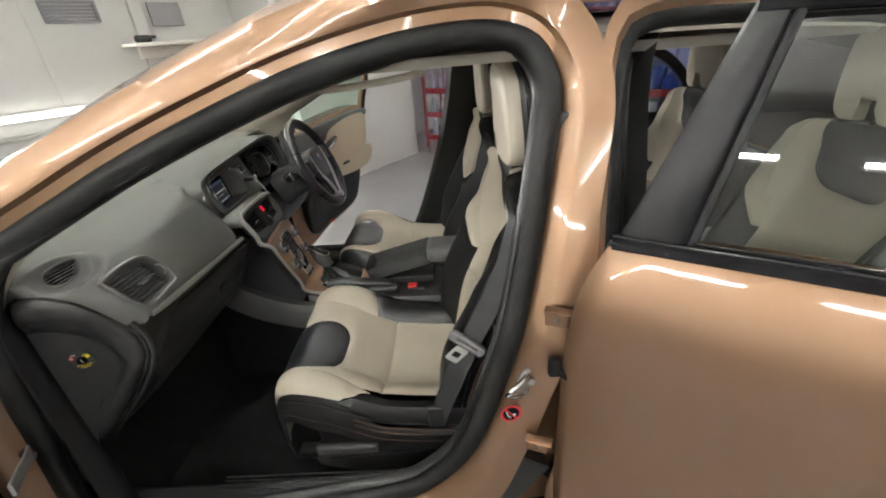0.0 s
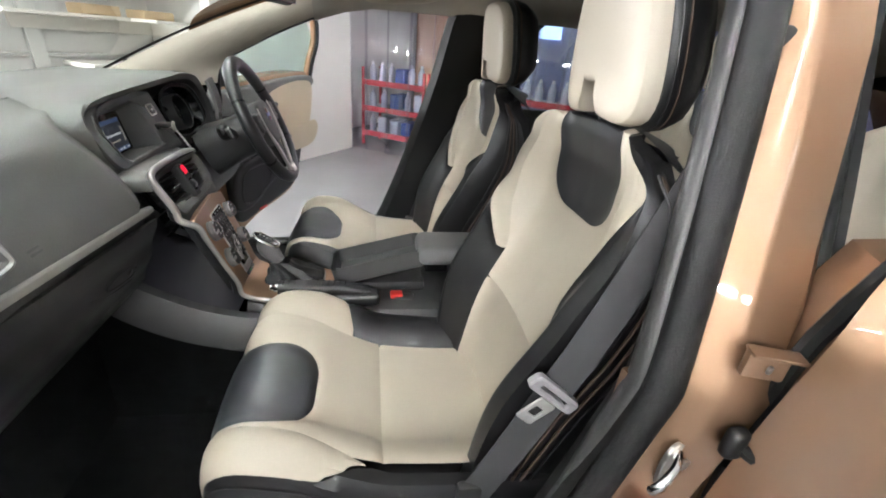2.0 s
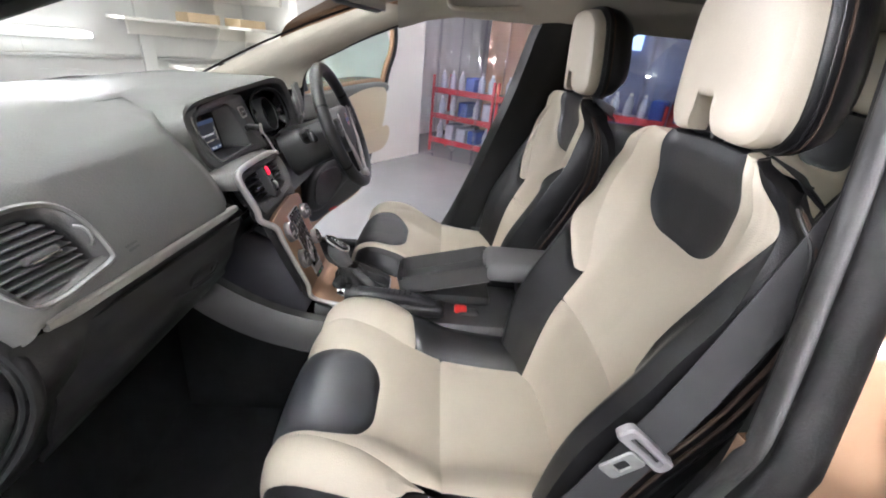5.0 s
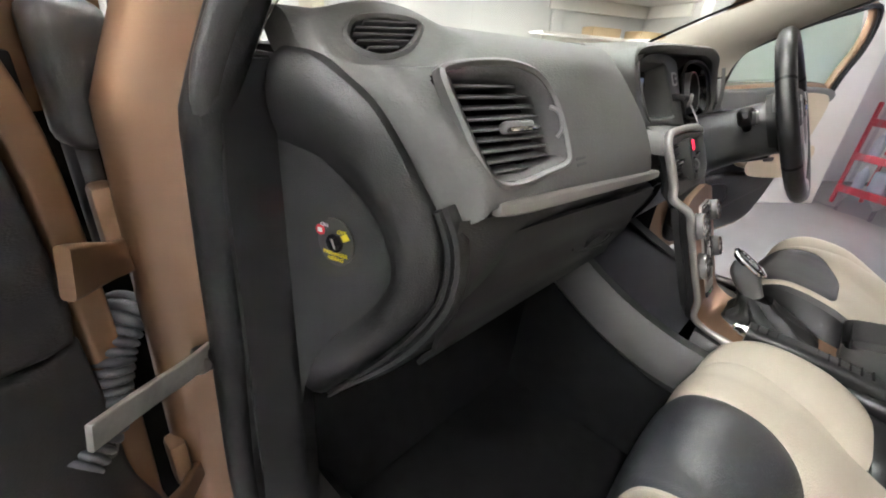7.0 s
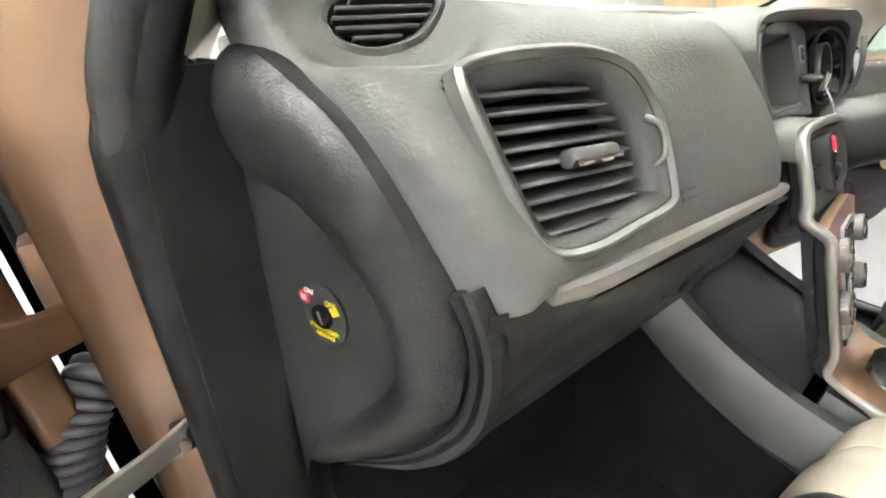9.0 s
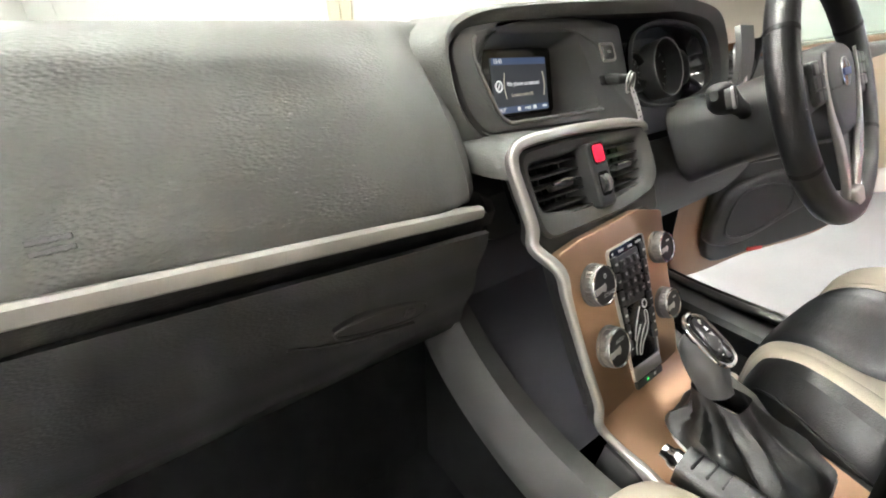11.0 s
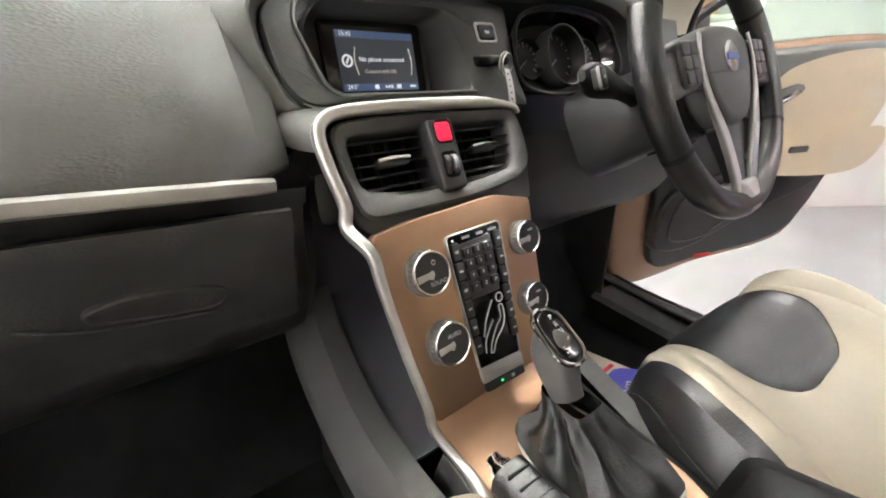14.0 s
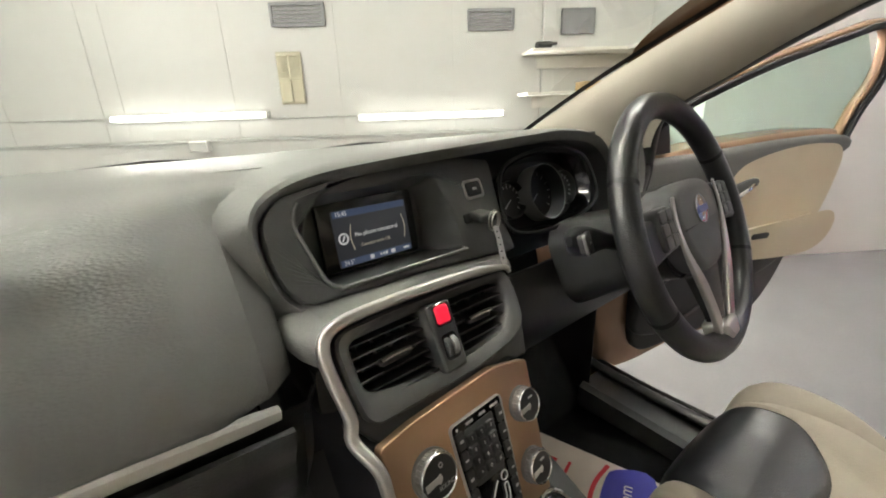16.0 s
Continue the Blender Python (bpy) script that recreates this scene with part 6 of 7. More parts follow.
part("rear_cover", plate([(x * 0.97, y * 0.96) for x, y in PAN], ml @ Matrix.Translation((0, 0, -0.0135)), 0.016, 0.003), BLACK_PLASTIC, stack)
for x, y, r in ((-0.0745, 0.036, 0.0225), (-0.0700, -0.041, 0.0225), (0.0740, 0.0365, 0.0195), (0.0665, -0.039, 0.0195)):
    mk = ml @ Matrix.Translation((x, y, 0))
    kn = part("knob", lathe([(r * 1.10, 0.0), (r * 1.10, 0.003), (r * 1.03, 0.004), (r * 1.03, 0.012), (r * 0.985, 0.0140), (r * 0.93, 0.0146)], mk, 40, False), VENT_RING, stack, "satin metal rotary knob")
    for k in range(28):
        part("knurl", rbox((r * 1.03, 0, 0.008), (0.0012, 0.0016, 0.007), 0.0004, 1, mk @ pose(0, 0, 0, 0, 0, 360 / 28 * k)), VENT_RING, kn)
    part("knob_rim", tube([mk @ Vector((r * 0.96 * math.cos(a), r * 0.96 * math.sin(a), 0.0146)) for a in [2 * math.pi * q / 32 for q in range(32)]], 0.0010, 6, True, up=(0, -1, 0.3)), CHROME, kn, "thin chrome knob rim")
    part("knob_cap", lathe([(r * 0.93, 0.0125), (r * 0.90, 0.0142), (0.001, 0.0142)], mk, 32), BLACK_PLASTIC, kn)
    part("knob_inlay", plate(rpoly([(-r * 0.06, -r * 0.34), (r * 0.12, -r * 0.10), (r * 0.04, r * 0.12), (-r * 0.10, r * 0.05), (-r * 0.86, r * 0.02), (-r * 0.84, -r * 0.30), (-r * 0.22, -r * 0.22)], r * 0.06), mk @ Matrix.Translation((0, 0, 0.0150)), 0.001, 0.0003), SILVER, kn)
    word = "" if x > 0 else "SOUND" if y > 0 else "AUTO"
    if word == "SOUND":
        text("knob_print", word, mk @ Matrix.Translation((r * 0.26, -r * 0.50, 0.0146)), r * 0.28, BTN_PRINT, kn, 0.0001)
        part("knob_symbol", frame_ring(rrect(r * 0.24, r * 0.24, r * 0.115), rrect(r * 0.16, r * 0.16, r * 0.075), mk @ Matrix.Translation((r * 0.16, r * 0.44, 0.0148)), 0.0004, 0.0001), BTN_PRINT, kn)
    elif word == "AUTO":
        text("knob_print", word, mk @ Matrix.Translation((r * 0.16, r * 0.36, 0.0146)), r * 0.28, BTN_PRINT, kn, 0.0001)
    else:
        part("knob_print", rbox((r * 0.2, r * 0.42, 0.0146), (r * 0.42, r * 0.12, 0.0004), 0.0001, 1, mk), BTN_PRINT, kn)
KP = rpoly([(0.0405, 0.0650), (-0.0405, 0.0640), (-0.0400, 0.02), (-0.0350, -0.0880), (0.0290, -0.0935), (0.0385, 0.02)], [0.006, 0.006, 0.02, 0.003, 0.003, 0.02])
kpad = part("keypad", plate(KP, ml @ Matrix.Translation((0.0, 0.0, 0.003)), 0.006, 0.0015), GLOSS_BLACK, stack, "glossy black keypad panel")
part("keypad_frame", frame_ring(inset(KP, -0.0013), inset(KP, 0.0002), ml @ Matrix.Translation((0, 0, 0.0042)), 0.006, 0.0006), SILVER, kpad, "thin silver keypad edge")
part("key_field", plate(rpoly([(0.022, 0.054), (-0.026, 0.053), (-0.026, -0.010), (0.019, -0.012)], 0.003), ml @ Matrix.Translation((0, 0, 0.0042)), 0.002, 0.0006), BLACK_PLASTIC, kpad)
for r_ in range(4):
    for c_ in range(3):
        kc = (-0.0185 + c_ * 0.0152 + 0.0004 * r_, 0.0425 - r_ * 0.0134)
        part("key", plate(rrect(0.0118, 0.0102, 0.002), ml @ Matrix.Translation((*kc, 0.0076)), 0.004, 0.0012), BLACK_PLASTIC, kpad)
        text("key_digit", "123456789*0#"[r_ * 3 + c_], ml @ Matrix.Translation((kc[0], kc[1] + 0.0006, 0.0078)), 0.0062, BTN_PRINT, kpad, 0.0001)
for s in (-1, 1):
    for i in range(6):
        kc = (s * 0.0322 - 0.0004 * i + (0.0006 * i if s < 0 else -0.0006 * i), 0.046 - i * 0.0215)
        part("side_key", plate(rrect(0.010, 0.0190, 0.002), ml @ Matrix.Translation((*kc, 0.0058)), 0.003, 0.001), BLACK_PLASTIC, kpad)
        part("key_print", rbox((kc[0], kc[1], 0.0061), (0.005, 0.0020 if i % 2 else 0.0030, 0.0003), 0.0001, 1, ml), BTN_PRINT, kpad)
for x, w in ((-0.033, 0.003), (-0.014, 0.011), (0.007, 0.010), (0.027, 0.013)):
    part("key_print", rbox((x, 0.0585, 0.0036), (w, 0.0028, 0.0003), 0.0001, 1, ml), BTN_PRINT, kpad)
part("seat_symbol", tube(spline([ml @ Vector((x, y, 0.0042)) for x, y in ((0.011, -0.030), (0.010, -0.043), (0.000, -0.052), (-0.011, -0.066), (-0.015, -0.076), (-0.011, -0.077), (-0.004, -0.066), (0.010, -0.055), (0.016, -0.044), (0.0165, -0.030))], 40, True), 0.0008, 5, True, up=(0, -1, 0.3)), WHITE_MARK, kpad)
part("symbol_arrow", tube(spline([ml @ Vector((x, y, 0.0042)) for x, y in ((-0.020, -0.056), (-0.013, -0.040), (-0.001, -0.024), (0.003, -0.020))], 12), 0.0008, 5, up=(0, -1, 0.3)), WHITE_MARK, kpad)
part("symbol_arrow", tube(spline([ml @ Vector((x, y, 0.0042)) for x, y in ((-0.022, -0.074), (-0.020, -0.064), (-0.014, -0.054), (-0.002, -0.042))], 12), 0.0008, 5, up=(0, -1, 0.3)), WHITE_MARK, kpad)
part("symbol_head", tube([ml @ Vector((0.0145 + 0.0052 * math.cos(a), -0.020 + 0.0052 * math.sin(a), 0.0042)) for a in [2 * math.pi * k / 14 for k in range(14)]], 0.0008, 5, True, up=(0, -1, 0.3)), WHITE_MARK, kpad)
part("keypad_foot", plate(rpoly([(0.0305, -0.0945), (-0.0360, -0.0890), (-0.0345, -0.1065), (0.0325, -0.1110)], 0.003), ml @ Matrix.Translation((0, 0, 0.004)), 0.006, 0.002), SILVER, stack, "silver lower switch strip")
lk = part("lock_switch", plate(rpoly([(0.030, -0.1115), (-0.0335, -0.1072), (-0.0320, -0.1180), (0.031, -0.1215)], 0.003), ml @ Matrix.Translation((0, 0, 0.0035)), 0.006, 0.001), BLACK_PLASTIC, stack)
part("green_lamp", rbox((-0.008, -0.1135, 0.0038), (0.0035, 0.0022, 0.0006), 0.0002, 1, ml), glow_mat("green_led", (0.05, 0.8, 0.15), 0.5), lk)
part("key_print", rbox((0.010, -0.1150, 0.0038), (0.005, 0.0035, 0.0004), 0.0001, 1, ml), BTN_PRINT, lk)

# ---- tunnel console ----
cons = thing("tunnel_console", "charcoal tunnel console with copper gear surround", "console", (0, 0.4, 0.36))
part("console_body", loft([[Vector((x, y, z)) for x, z in ((-0.115, 0.36), (-0.118, zt - 0.03), (-0.105, zt - 0.006), (-0.09, zt), (0.09, zt), (0.105, zt - 0.006), (0.118, zt - 0.03), (0.115, 0.36))] for y, zt in ((0.62, 0.685), (0.56, 0.672), (0.45, 0.662), (0.30, 0.655), (0.10, 0.652), (-0.25, 0.64))], True), BLACK_PLASTIC, cons)
rings = []
for y, z in ((0.648, 0.735), (0.630, 0.705), (0.605, 0.690), (0.57, 0.682), (0.52, 0.677), (0.46, 0.673), (0.415, 0.669)):
    hw = cat1([(0.41, 0.076), (0.45, 0.088), (0.60, 0.084), (0.65, 0.080)], y)
    lw = cat1([(0.41, 0.080), (0.45, 0.096), (0.60, 0.100), (0.65, 0.106)], y)
    rings.append([Vector((-lw, y, z - 0.004)), Vector((-lw + 0.004, y, z)), Vector((0, y, z + 0.001)), Vector((hw - 0.004, y, z)), Vector((hw, y, z - 0.004))])
part("gear_surround", loft(rings, False, False), COPPER_TRIM, cons, "satin copper gear surround")
mgp = basis((0.012, 0.525, 0.6815), (1, 0, 0), (0, 1, 0.06))
gb = smooth_outline([(0.056, -0.07), (0.054, 0.0), (0.045, 0.055), (0.02, 0.074), (-0.03, 0.074), (-0.05, 0.05), (-0.056, -0.02), (-0.054, -0.07), (-0.03, -0.082), (0.03, -0.082)])
part("gear_ring", frame_ring(gb, inset(gb, 0.005), mgp, 0.006, 0.0015), SILVER, cons, "silver gaiter ring")
gear = thing("gear_lever", "black and chrome automatic gear lever with leather gaiter", "gear lever", (0.012, 0.55, 0.68))
rings = []
for k in range(9):
    q = k / 8
    c = Vector((0.012, 0.525, 0.683)).lerp(Vector((0.018, 0.562, 0.735)), q)
    s = cat1([(0, 0.97), (0.25, 0.84), (0.5, 0.56), (0.75, 0.42), (1, 0.36)], q)
    rings.append([c + Vector((x * s * (1 + 0.10 * math.sin(7 * i / 64 * 2 * math.pi + q * 5) * math.sin(math.pi * q)), y * s * (1 + 0.08 * math.sin(5 * i / 64 * 2 * math.pi - q * 6) * math.sin(math.pi * q)), 0.006 * math.sin(9 * i / 64 * 2 * math.pi + 4 * q) * math.sin(math.pi * q))) for i, (x, y) in enumerate(gb)])
part("gaiter", loft(rings, True, False), GAITER, gear, "creased black leather gaiter")
kp_ = spline([(0.018, 0.562, 0.730), (0.021, 0.578, 0.752), (0.026, 0.594, 0.774), (0.030, 0.608, 0.792)], 12)
part("knob_stem", sweep(kp_, rrect(0.042, 0.046, 0.016), (0, 1, 0), scale=[0.72, 0.74, 0.78, 0.84, 0.9, 0.96, 1.0, 1.02, 1.0, 0.92, 0.75, 0.45]), TRIM_GREY, gear, "satin grey gear knob")
mk = basis((0.026, 0.588, 0.795), (1, 0, 0), (0, 0.86, 0.5))
part("knob_top", plate(rrect(0.032, 0.062, 0.015), mk, 0.012, 0.004), GLOSS_BLACK, gear, "glossy black shift pattern plate")
part("knob_ring", tube([mk @ Vector((x, y, -0.004)) for x, y in rrect(0.038, 0.068, 0.018)], 0.003, 8, True, up=(0, -1, 1)), CHROME, gear, "chrome knob edge")
for w, x, y in (("P", 0.004, 0.020), ("R", 0.004, 0.011), ("N", 0.004, 0.002), ("D", 0.004, -0.007), ("S", -0.006, -0.012), ("+", -0.006, 0.0), ("-", -0.006, -0.02)):
    text("shift_mark", w, mk @ Matrix.Translation((x, y, 0.0006)) @ pose(0, 0, 0, 0, 0, 0), 0.008, WHITE_MARK, gear)
hb = thing("handbrake", "black handbrake lever with chrome button", "handbrake", (-0.08, 0.45, 0.68))
part("lever", sweep(spline([(-0.082, 0.548, 0.706), (-0.078, 0.48, 0.704), (-0.072, 0.42, 0.698), (-0.068, 0.36, 0.688), (-0.066, 0.32, 0.676)], 16), rrect(0.042, 0.034, 0.013), (0, 0, 1)), BLACK_LEATHER, hb)
part("button", lathe([(0.001, 0.014), (0.008, 0.012), (0.009, 0.004), (0.012, 0.0), (0.012, -0.012)], basis((-0.0825, 0.556, 0.707), (1, 0, 0), (0, -0.1, 1)) @ pose(0, 0, 0, 0, 180, 0), 16), CHROME, hb, "chrome release button")
for i in range(12):
    y = 0.535 - i * 0.014
    part("grip_seam", rbox((lerp(-0.0815, -0.068, i / 12), y, lerp(0.7225, 0.712, i / 12)), (0.026, 0.003, 0.003), 0.001, 1), RUBBER, hb)
part("gaiter", rbox((-0.076, 0.35, 0.672), (0.05, 0.12, 0.035), 0.012, 3), BLACK_LEATHER, hb)
TR = basis((0.048, 0.285, 0.700), (1, 0, 0), (0, -1, 0.26)) @ pose(0, 0, 0, 0, 0, 180)
part("tray_wall", frame_ring(rrect(0.135, 0.26, 0.02), rrect(0.112, 0.236, 0.014), TR, 0.05, 0.006), CHARCOAL, cons, "grey cup tray rim")
part("shutter", rbox((0, 0, -0.012), (0.108, 0.232, 0.006), 0.002, 1, TR), CHARCOAL, cons, "grey ribbed tray shutter")
for i in range(18):
    part("shutter_rib", rbox((0, -0.108 + i * 0.0127, -0.009), (0.104, 0.007, 0.004), 0.0015, 1, TR), CHARCOAL, cons)
part("tray_base", rbox((0.048, 0.285, 0.665), (0.125, 0.25, 0.03), 0.01, 2), BLACK_PLASTIC, cons)
arm = thing("armrest", "charcoal padded centre armrest", "armrest", (0.03, 0.05, 0.66))
part("pad", rbox((0.035, 0.03, 0.765), (0.135, 0.31, 0.06), 0.026, 4), ARM_LEATHER, arm, "grey leather armrest pad")
part("pedestal", rbox((0.035, -0.02, 0.70), (0.11, 0.2, 0.09), 0.02, 2), BLACK_PLASTIC, arm)
bk = thing("belt_buckle", "black belt buckle with red release button", "buckle", (-0.05, 0.22, 0.6))
part("buckle_body", rbox((-0.052, 0.222, 0.635), (0.035, 0.06, 0.05), 0.01, 3), BLACK_PLASTIC, bk)
part("release", rbox((-0.048, 0.243, 0.659), (0.028, 0.034, 0.014), 0.004, 2, pose(0, 0, 0)), RED_PLASTIC, bk, "red release button")
# grey side wings of the tunnel, open cubby behind the stack
for s in (-1, 1):
    keysp = [(0.875, 0.775, 0.150), (0.80, 0.735, 0.160), (0.72, 0.700, 0.165), (0.64, 0.672, 0.160), (0.56, 0.655, 0.150), (0.46, 0.64, 0.135)]
    lo = [(0.93, 0.74, 0.18), (0.85, 0.685, 0.19), (0.76, 0.635, 0.19), (0.66, 0.60, 0.185), (0.56, 0.585, 0.17), (0.46, 0.58, 0.15)]
    up_ = spline([(s * x, y, z) for y, z, x in keysp], 30)
    dn = spline([(s * x, y, z) for y, z, x in lo], 30)
    part("tunnel_wing", loft([[p + Vector((-s * 0.03, 0, 0.0)) for p in up_], [p + Vector((0, 0, 0.004)) for p in up_], [a.lerp(b, 0.5) + Vector((s * 0.012, 0, 0)) for a, b in zip(up_, dn)], dn, [p + Vector((-s * 0.02, 0.01, -0.01)) for p in dn], [Vector((s * 0.15, p.y + 0.02, p.z - 0.03)) for p in dn]], False, False), CHARCOAL, cons, "grey plastic tunnel side")
    part("tunnel_carpet", loft([[p + Vector((-s * 0.03, 0.012, -0.005)) for p in dn], [p + Vector((-s * 0.035, 0.02, -0.06)) for p in dn], [Vector((s * 0.15, p.y + 0.03, 0.355)) for p in dn]], False, False), CARPET, cons, "black tunnel carpet")
part("cubby_floor", slab(lambda u, v: (lerp(-0.145, 0.145, u), lerp(0.64, 0.90, v), lerp(0.665, 0.76, v)), 6, 6, 0.01), PURPLE_SHADE, cons, "dark lined cubby behind the stack")
part("cubby_back", slab(lambda u, v: (lerp(-0.15, 0.15, u), lerp(0.88, 0.94, v), lerp(0.72, 0.86, v)), 6, 6, 0.01), PURPLE_SHADE, cons)
part("stack_bridge", rbox((0, 0.85, 0.925), (0.30, 0.13, 0.07), 0.02, 2), BLACK_PLASTIC, stack)

# ---- doors ----
def door_frame(hinge, along, inner):
    """x along the door, y up, z out of the named face."""
    m = basis((hinge[0], hinge[1], 0), (along[0], along[1], 0), (0, 0, 1))
    if (m.to_3x3() @ Vector((0, 0, 1))).dot(Vector((inner[0], inner[1], 0))) < 0:
        m = m @ Matrix.Diagonal((1, 1, -1, 1))
    return m


def flip(geo, m):
    """Turns faces outward again after a mirrored frame."""
    return (geo[0], [q[::-1] for q in geo[1]]) if m.determinant() < 0 else geo


# driver's door, wide open
DM = door_frame((0.80, 0.98), (0.928, -0.371), (-0.371, -0.928))
dd = thing("front_door", "open copper door with beige and black lining", "car door", (0.8, 0.98, 0.45), "open car doors")
shell = [(0.0, 0.43), (0.33, 0.445), (0.62, 0.49), (0.705, 0.60), (0.76, 0.74), (0.825, 0.95), (0.85, 1.105), (0.10, 1.06), (-0.02, 1.0)]
part("door_shell", flip(plate([(p.x, p.y) for p in spline([(x, y, 0) for x, y in shell], 60, True)], DM @ Matrix.Translation((0, 0, -0.012)), 0.11, 0.02), DM), COPPER, dd, "copper-brown door shell")
low = smooth_outline([(0.12, 0.47), (0.30, 0.475), (0.57, 0.515), (0.66, 0.60), (0.72, 0.74), (0.785, 0.92), (0.70, 0.98), (0.35, 0.95), (0.10, 0.98), (0.07, 0.92), (0.085, 0.7)], 80)
part("door_lining", flip(plate(low, DM @ Matrix.Translation((0, 0, 0.012)), 0.03, 0.01), DM), DASH_LOW, dd, "black lower door lining")
part("door_top_roll", flip(plate(smooth_outline([(0.0, 0.97), (0.3, 0.955), (0.6, 1.03), (0.84, 1.03), (0.85, 1.085), (0.60, 1.085), (0.3, 1.065), (0.05, 1.05), (0.0, 1.03)], 70), DM @ Matrix.Translation((0, 0, 0.022)), 0.04, 0.014), DM), DASH, dd, "dark grey door top roll")
bei = smooth_outline([(0.355, 0.90), (0.37, 0.95), (0.41, 1.005), (0.49, 1.033), (0.60, 1.052), (0.72, 1.057), (0.812, 1.037), (0.80, 0.93), (0.765, 0.84), (0.72, 0.775), (0.65, 0.765), (0.52, 0.772), (0.44, 0.80), (0.37, 0.85)], 80)
part("beige_insert", flip(plate(bei, DM @ Matrix.Translation((0, 0, 0.028)), 0.03, 0.012), DM), BEIGE_DOOR, dd, "beige vinyl door insert")
ar = smooth_outline([(0.36, 0.805), (0.45, 0.822), (0.62, 0.835), (0.745, 0.845), (0.765, 0.82), (0.73, 0.775), (0.65, 0.757), (0.50, 0.760), (0.38, 0.775)], 70)
part("door_armrest", flip(plate(ar, DM @ Matrix.Translation((0, 0, 0.075)), 0.06, 0.022), DM), BEIGE_DOOR, dd, "beige padded door armrest")
part("pull_recess", flip(plate(rrect(0.07, 0.018, 0.008), DM @ Matrix.Translation((0.47, 0.815, 0.077)), 0.004, 0.001), DM), BLACK_PLASTIC, dd)
part("door_handle", tube([DM @ Vector(p) for p in spline([(0.30, 0.915, 0.045), (0.35, 0.935, 0.062), (0.40, 0.955, 0.060), (0.44, 0.965, 0.045)], 12)], 0.007, 8), CHROME, dd, "chrome inner door handle")
part("handle_bowl", flip(plate(smooth_outline([(0.29, 0.90), (0.45, 0.955), (0.45, 0.985), (0.33, 0.95)], 30), DM @ Matrix.Translation((0, 0, 0.044)), 0.01, 0.004), DM), TRIM_GREY, dd)
part("speaker_bulge", flip(plate(smooth_outline([(0.10, 0.53), (0.22, 0.52), (0.40, 0.60), (0.62, 0.68), (0.66, 0.74), (0.45, 0.745), (0.25, 0.74), (0.13, 0.70), (0.09, 0.61)], 60), DM @ Matrix.Translation((0, 0, 0.03)), 0.03, 0.014), DM), DASH_LOW, dd)
part("door_pocket", flip(frame_ring(smooth_outline([(0.14, 0.56), (0.24, 0.55), (0.36, 0.62), (0.34, 0.70), (0.22, 0.71), (0.15, 0.67)], 40), inset(smooth_outline([(0.14, 0.56), (0.24, 0.55), (0.36, 0.62), (0.34, 0.70), (0.22, 0.71), (0.15, 0.67)], 40), 0.006), DM @ Matrix.Translation((0, 0, 0.034)), 0.02, 0.002), DM), BLACK_PLASTIC, dd, "speaker grille frame")
part("reflector", flip(plate(rrect(0.06, 0.012, 0.004), DM @ Matrix.Translation((0.30, 0.482, 0.016)), 0.005, 0.001), DM), RED_PLASTIC, dd, "small red door reflector")
fr = [(0.02, 1.05), (0.08, 1.12), (0.168, 1.183), (0.35, 1.253), (0.544, 1.314), (0.75, 1.368), (0.90, 1.405), (0.965, 1.40), (0.985, 1.34), (0.965, 1.25), (0.90, 1.16), (0.855, 1.07)]
frp = spline([DM @ Vector((x, y, -0.02 - 0.03 * max(0, y - 1.06))) for x, y in fr], 60)
part("window_frame", sweep(frp, rrect(0.035, 0.03, 0.01), (0.3, 0.9, 0.1)), COPPER, dd, "copper window frame")
part("window_gasket", sweep([p + DM.to_3x3() @ Vector((0, -0.006, 0.024)) for p in frp], rrect(0.02, 0.016, 0.005), (0.3, 0.9, 0.1)), RUBBER, dd)
gp = []
for k in range(13):
    x = lerp(0.06, 0.95, k / 12)
    top = line1([(q[0], q[1]) for q in fr if q[0] <= 0.95] + [(1.0, 1.40)], x)
    gp.append([DM @ Vector((x, lerp(max(1.05, 1.08 + (x - 0.86) * 1.7), top, j / 6), -0.025)) for j in range(7)])
gl = part("door_glass", loft(gp, False, False), GLASS_DOOR, dd, "green tinted door glass")
gl.visible_shadow = False
part("mirror_sail", flip(plate([(0.02, 1.06), (0.17, 1.07), (0.15, 1.155), (0.06, 1.085)], DM @ Matrix.Translation((0, 0, -0.005)), 0.02, 0.004), DM), BLACK_PLASTIC, dd)

# passenger's door, wide open
PM = door_frame((-0.875, 1.03), (-0.927, -0.375), (0.375, -0.927))
pd = thing("front_door", "open copper door with dark grey lining", "car door", (-0.875, 1.03, 0.45), "open car doors")
part("door_shell", flip(plate(smooth_outline([(0.045, 0.45), (0.6, 0.46), (0.95, 0.55), (1.02, 0.8), (1.04, 1.12), (0.5, 1.12), (0.10, 1.10), (0.035, 1.0), (0.03, 0.7)], 70), PM @ Matrix.Translation((0, 0, -0.005)), 0.11, 0.02), PM), COPPER, pd, "copper-brown door shell")
part("door_lining", flip(plate(smooth_outline([(0.062, 0.50), (0.5, 0.50), (0.9, 0.56), (0.98, 0.8), (0.98, 0.875), (0.5, 0.865), (0.10, 0.855), (0.058, 0.85), (0.054, 0.7)], 80), PM @ Matrix.Translation((0, 0, 0.05)), 0.05, 0.008), PM), DASH_LOW, pd, "dark grey lower door lining")
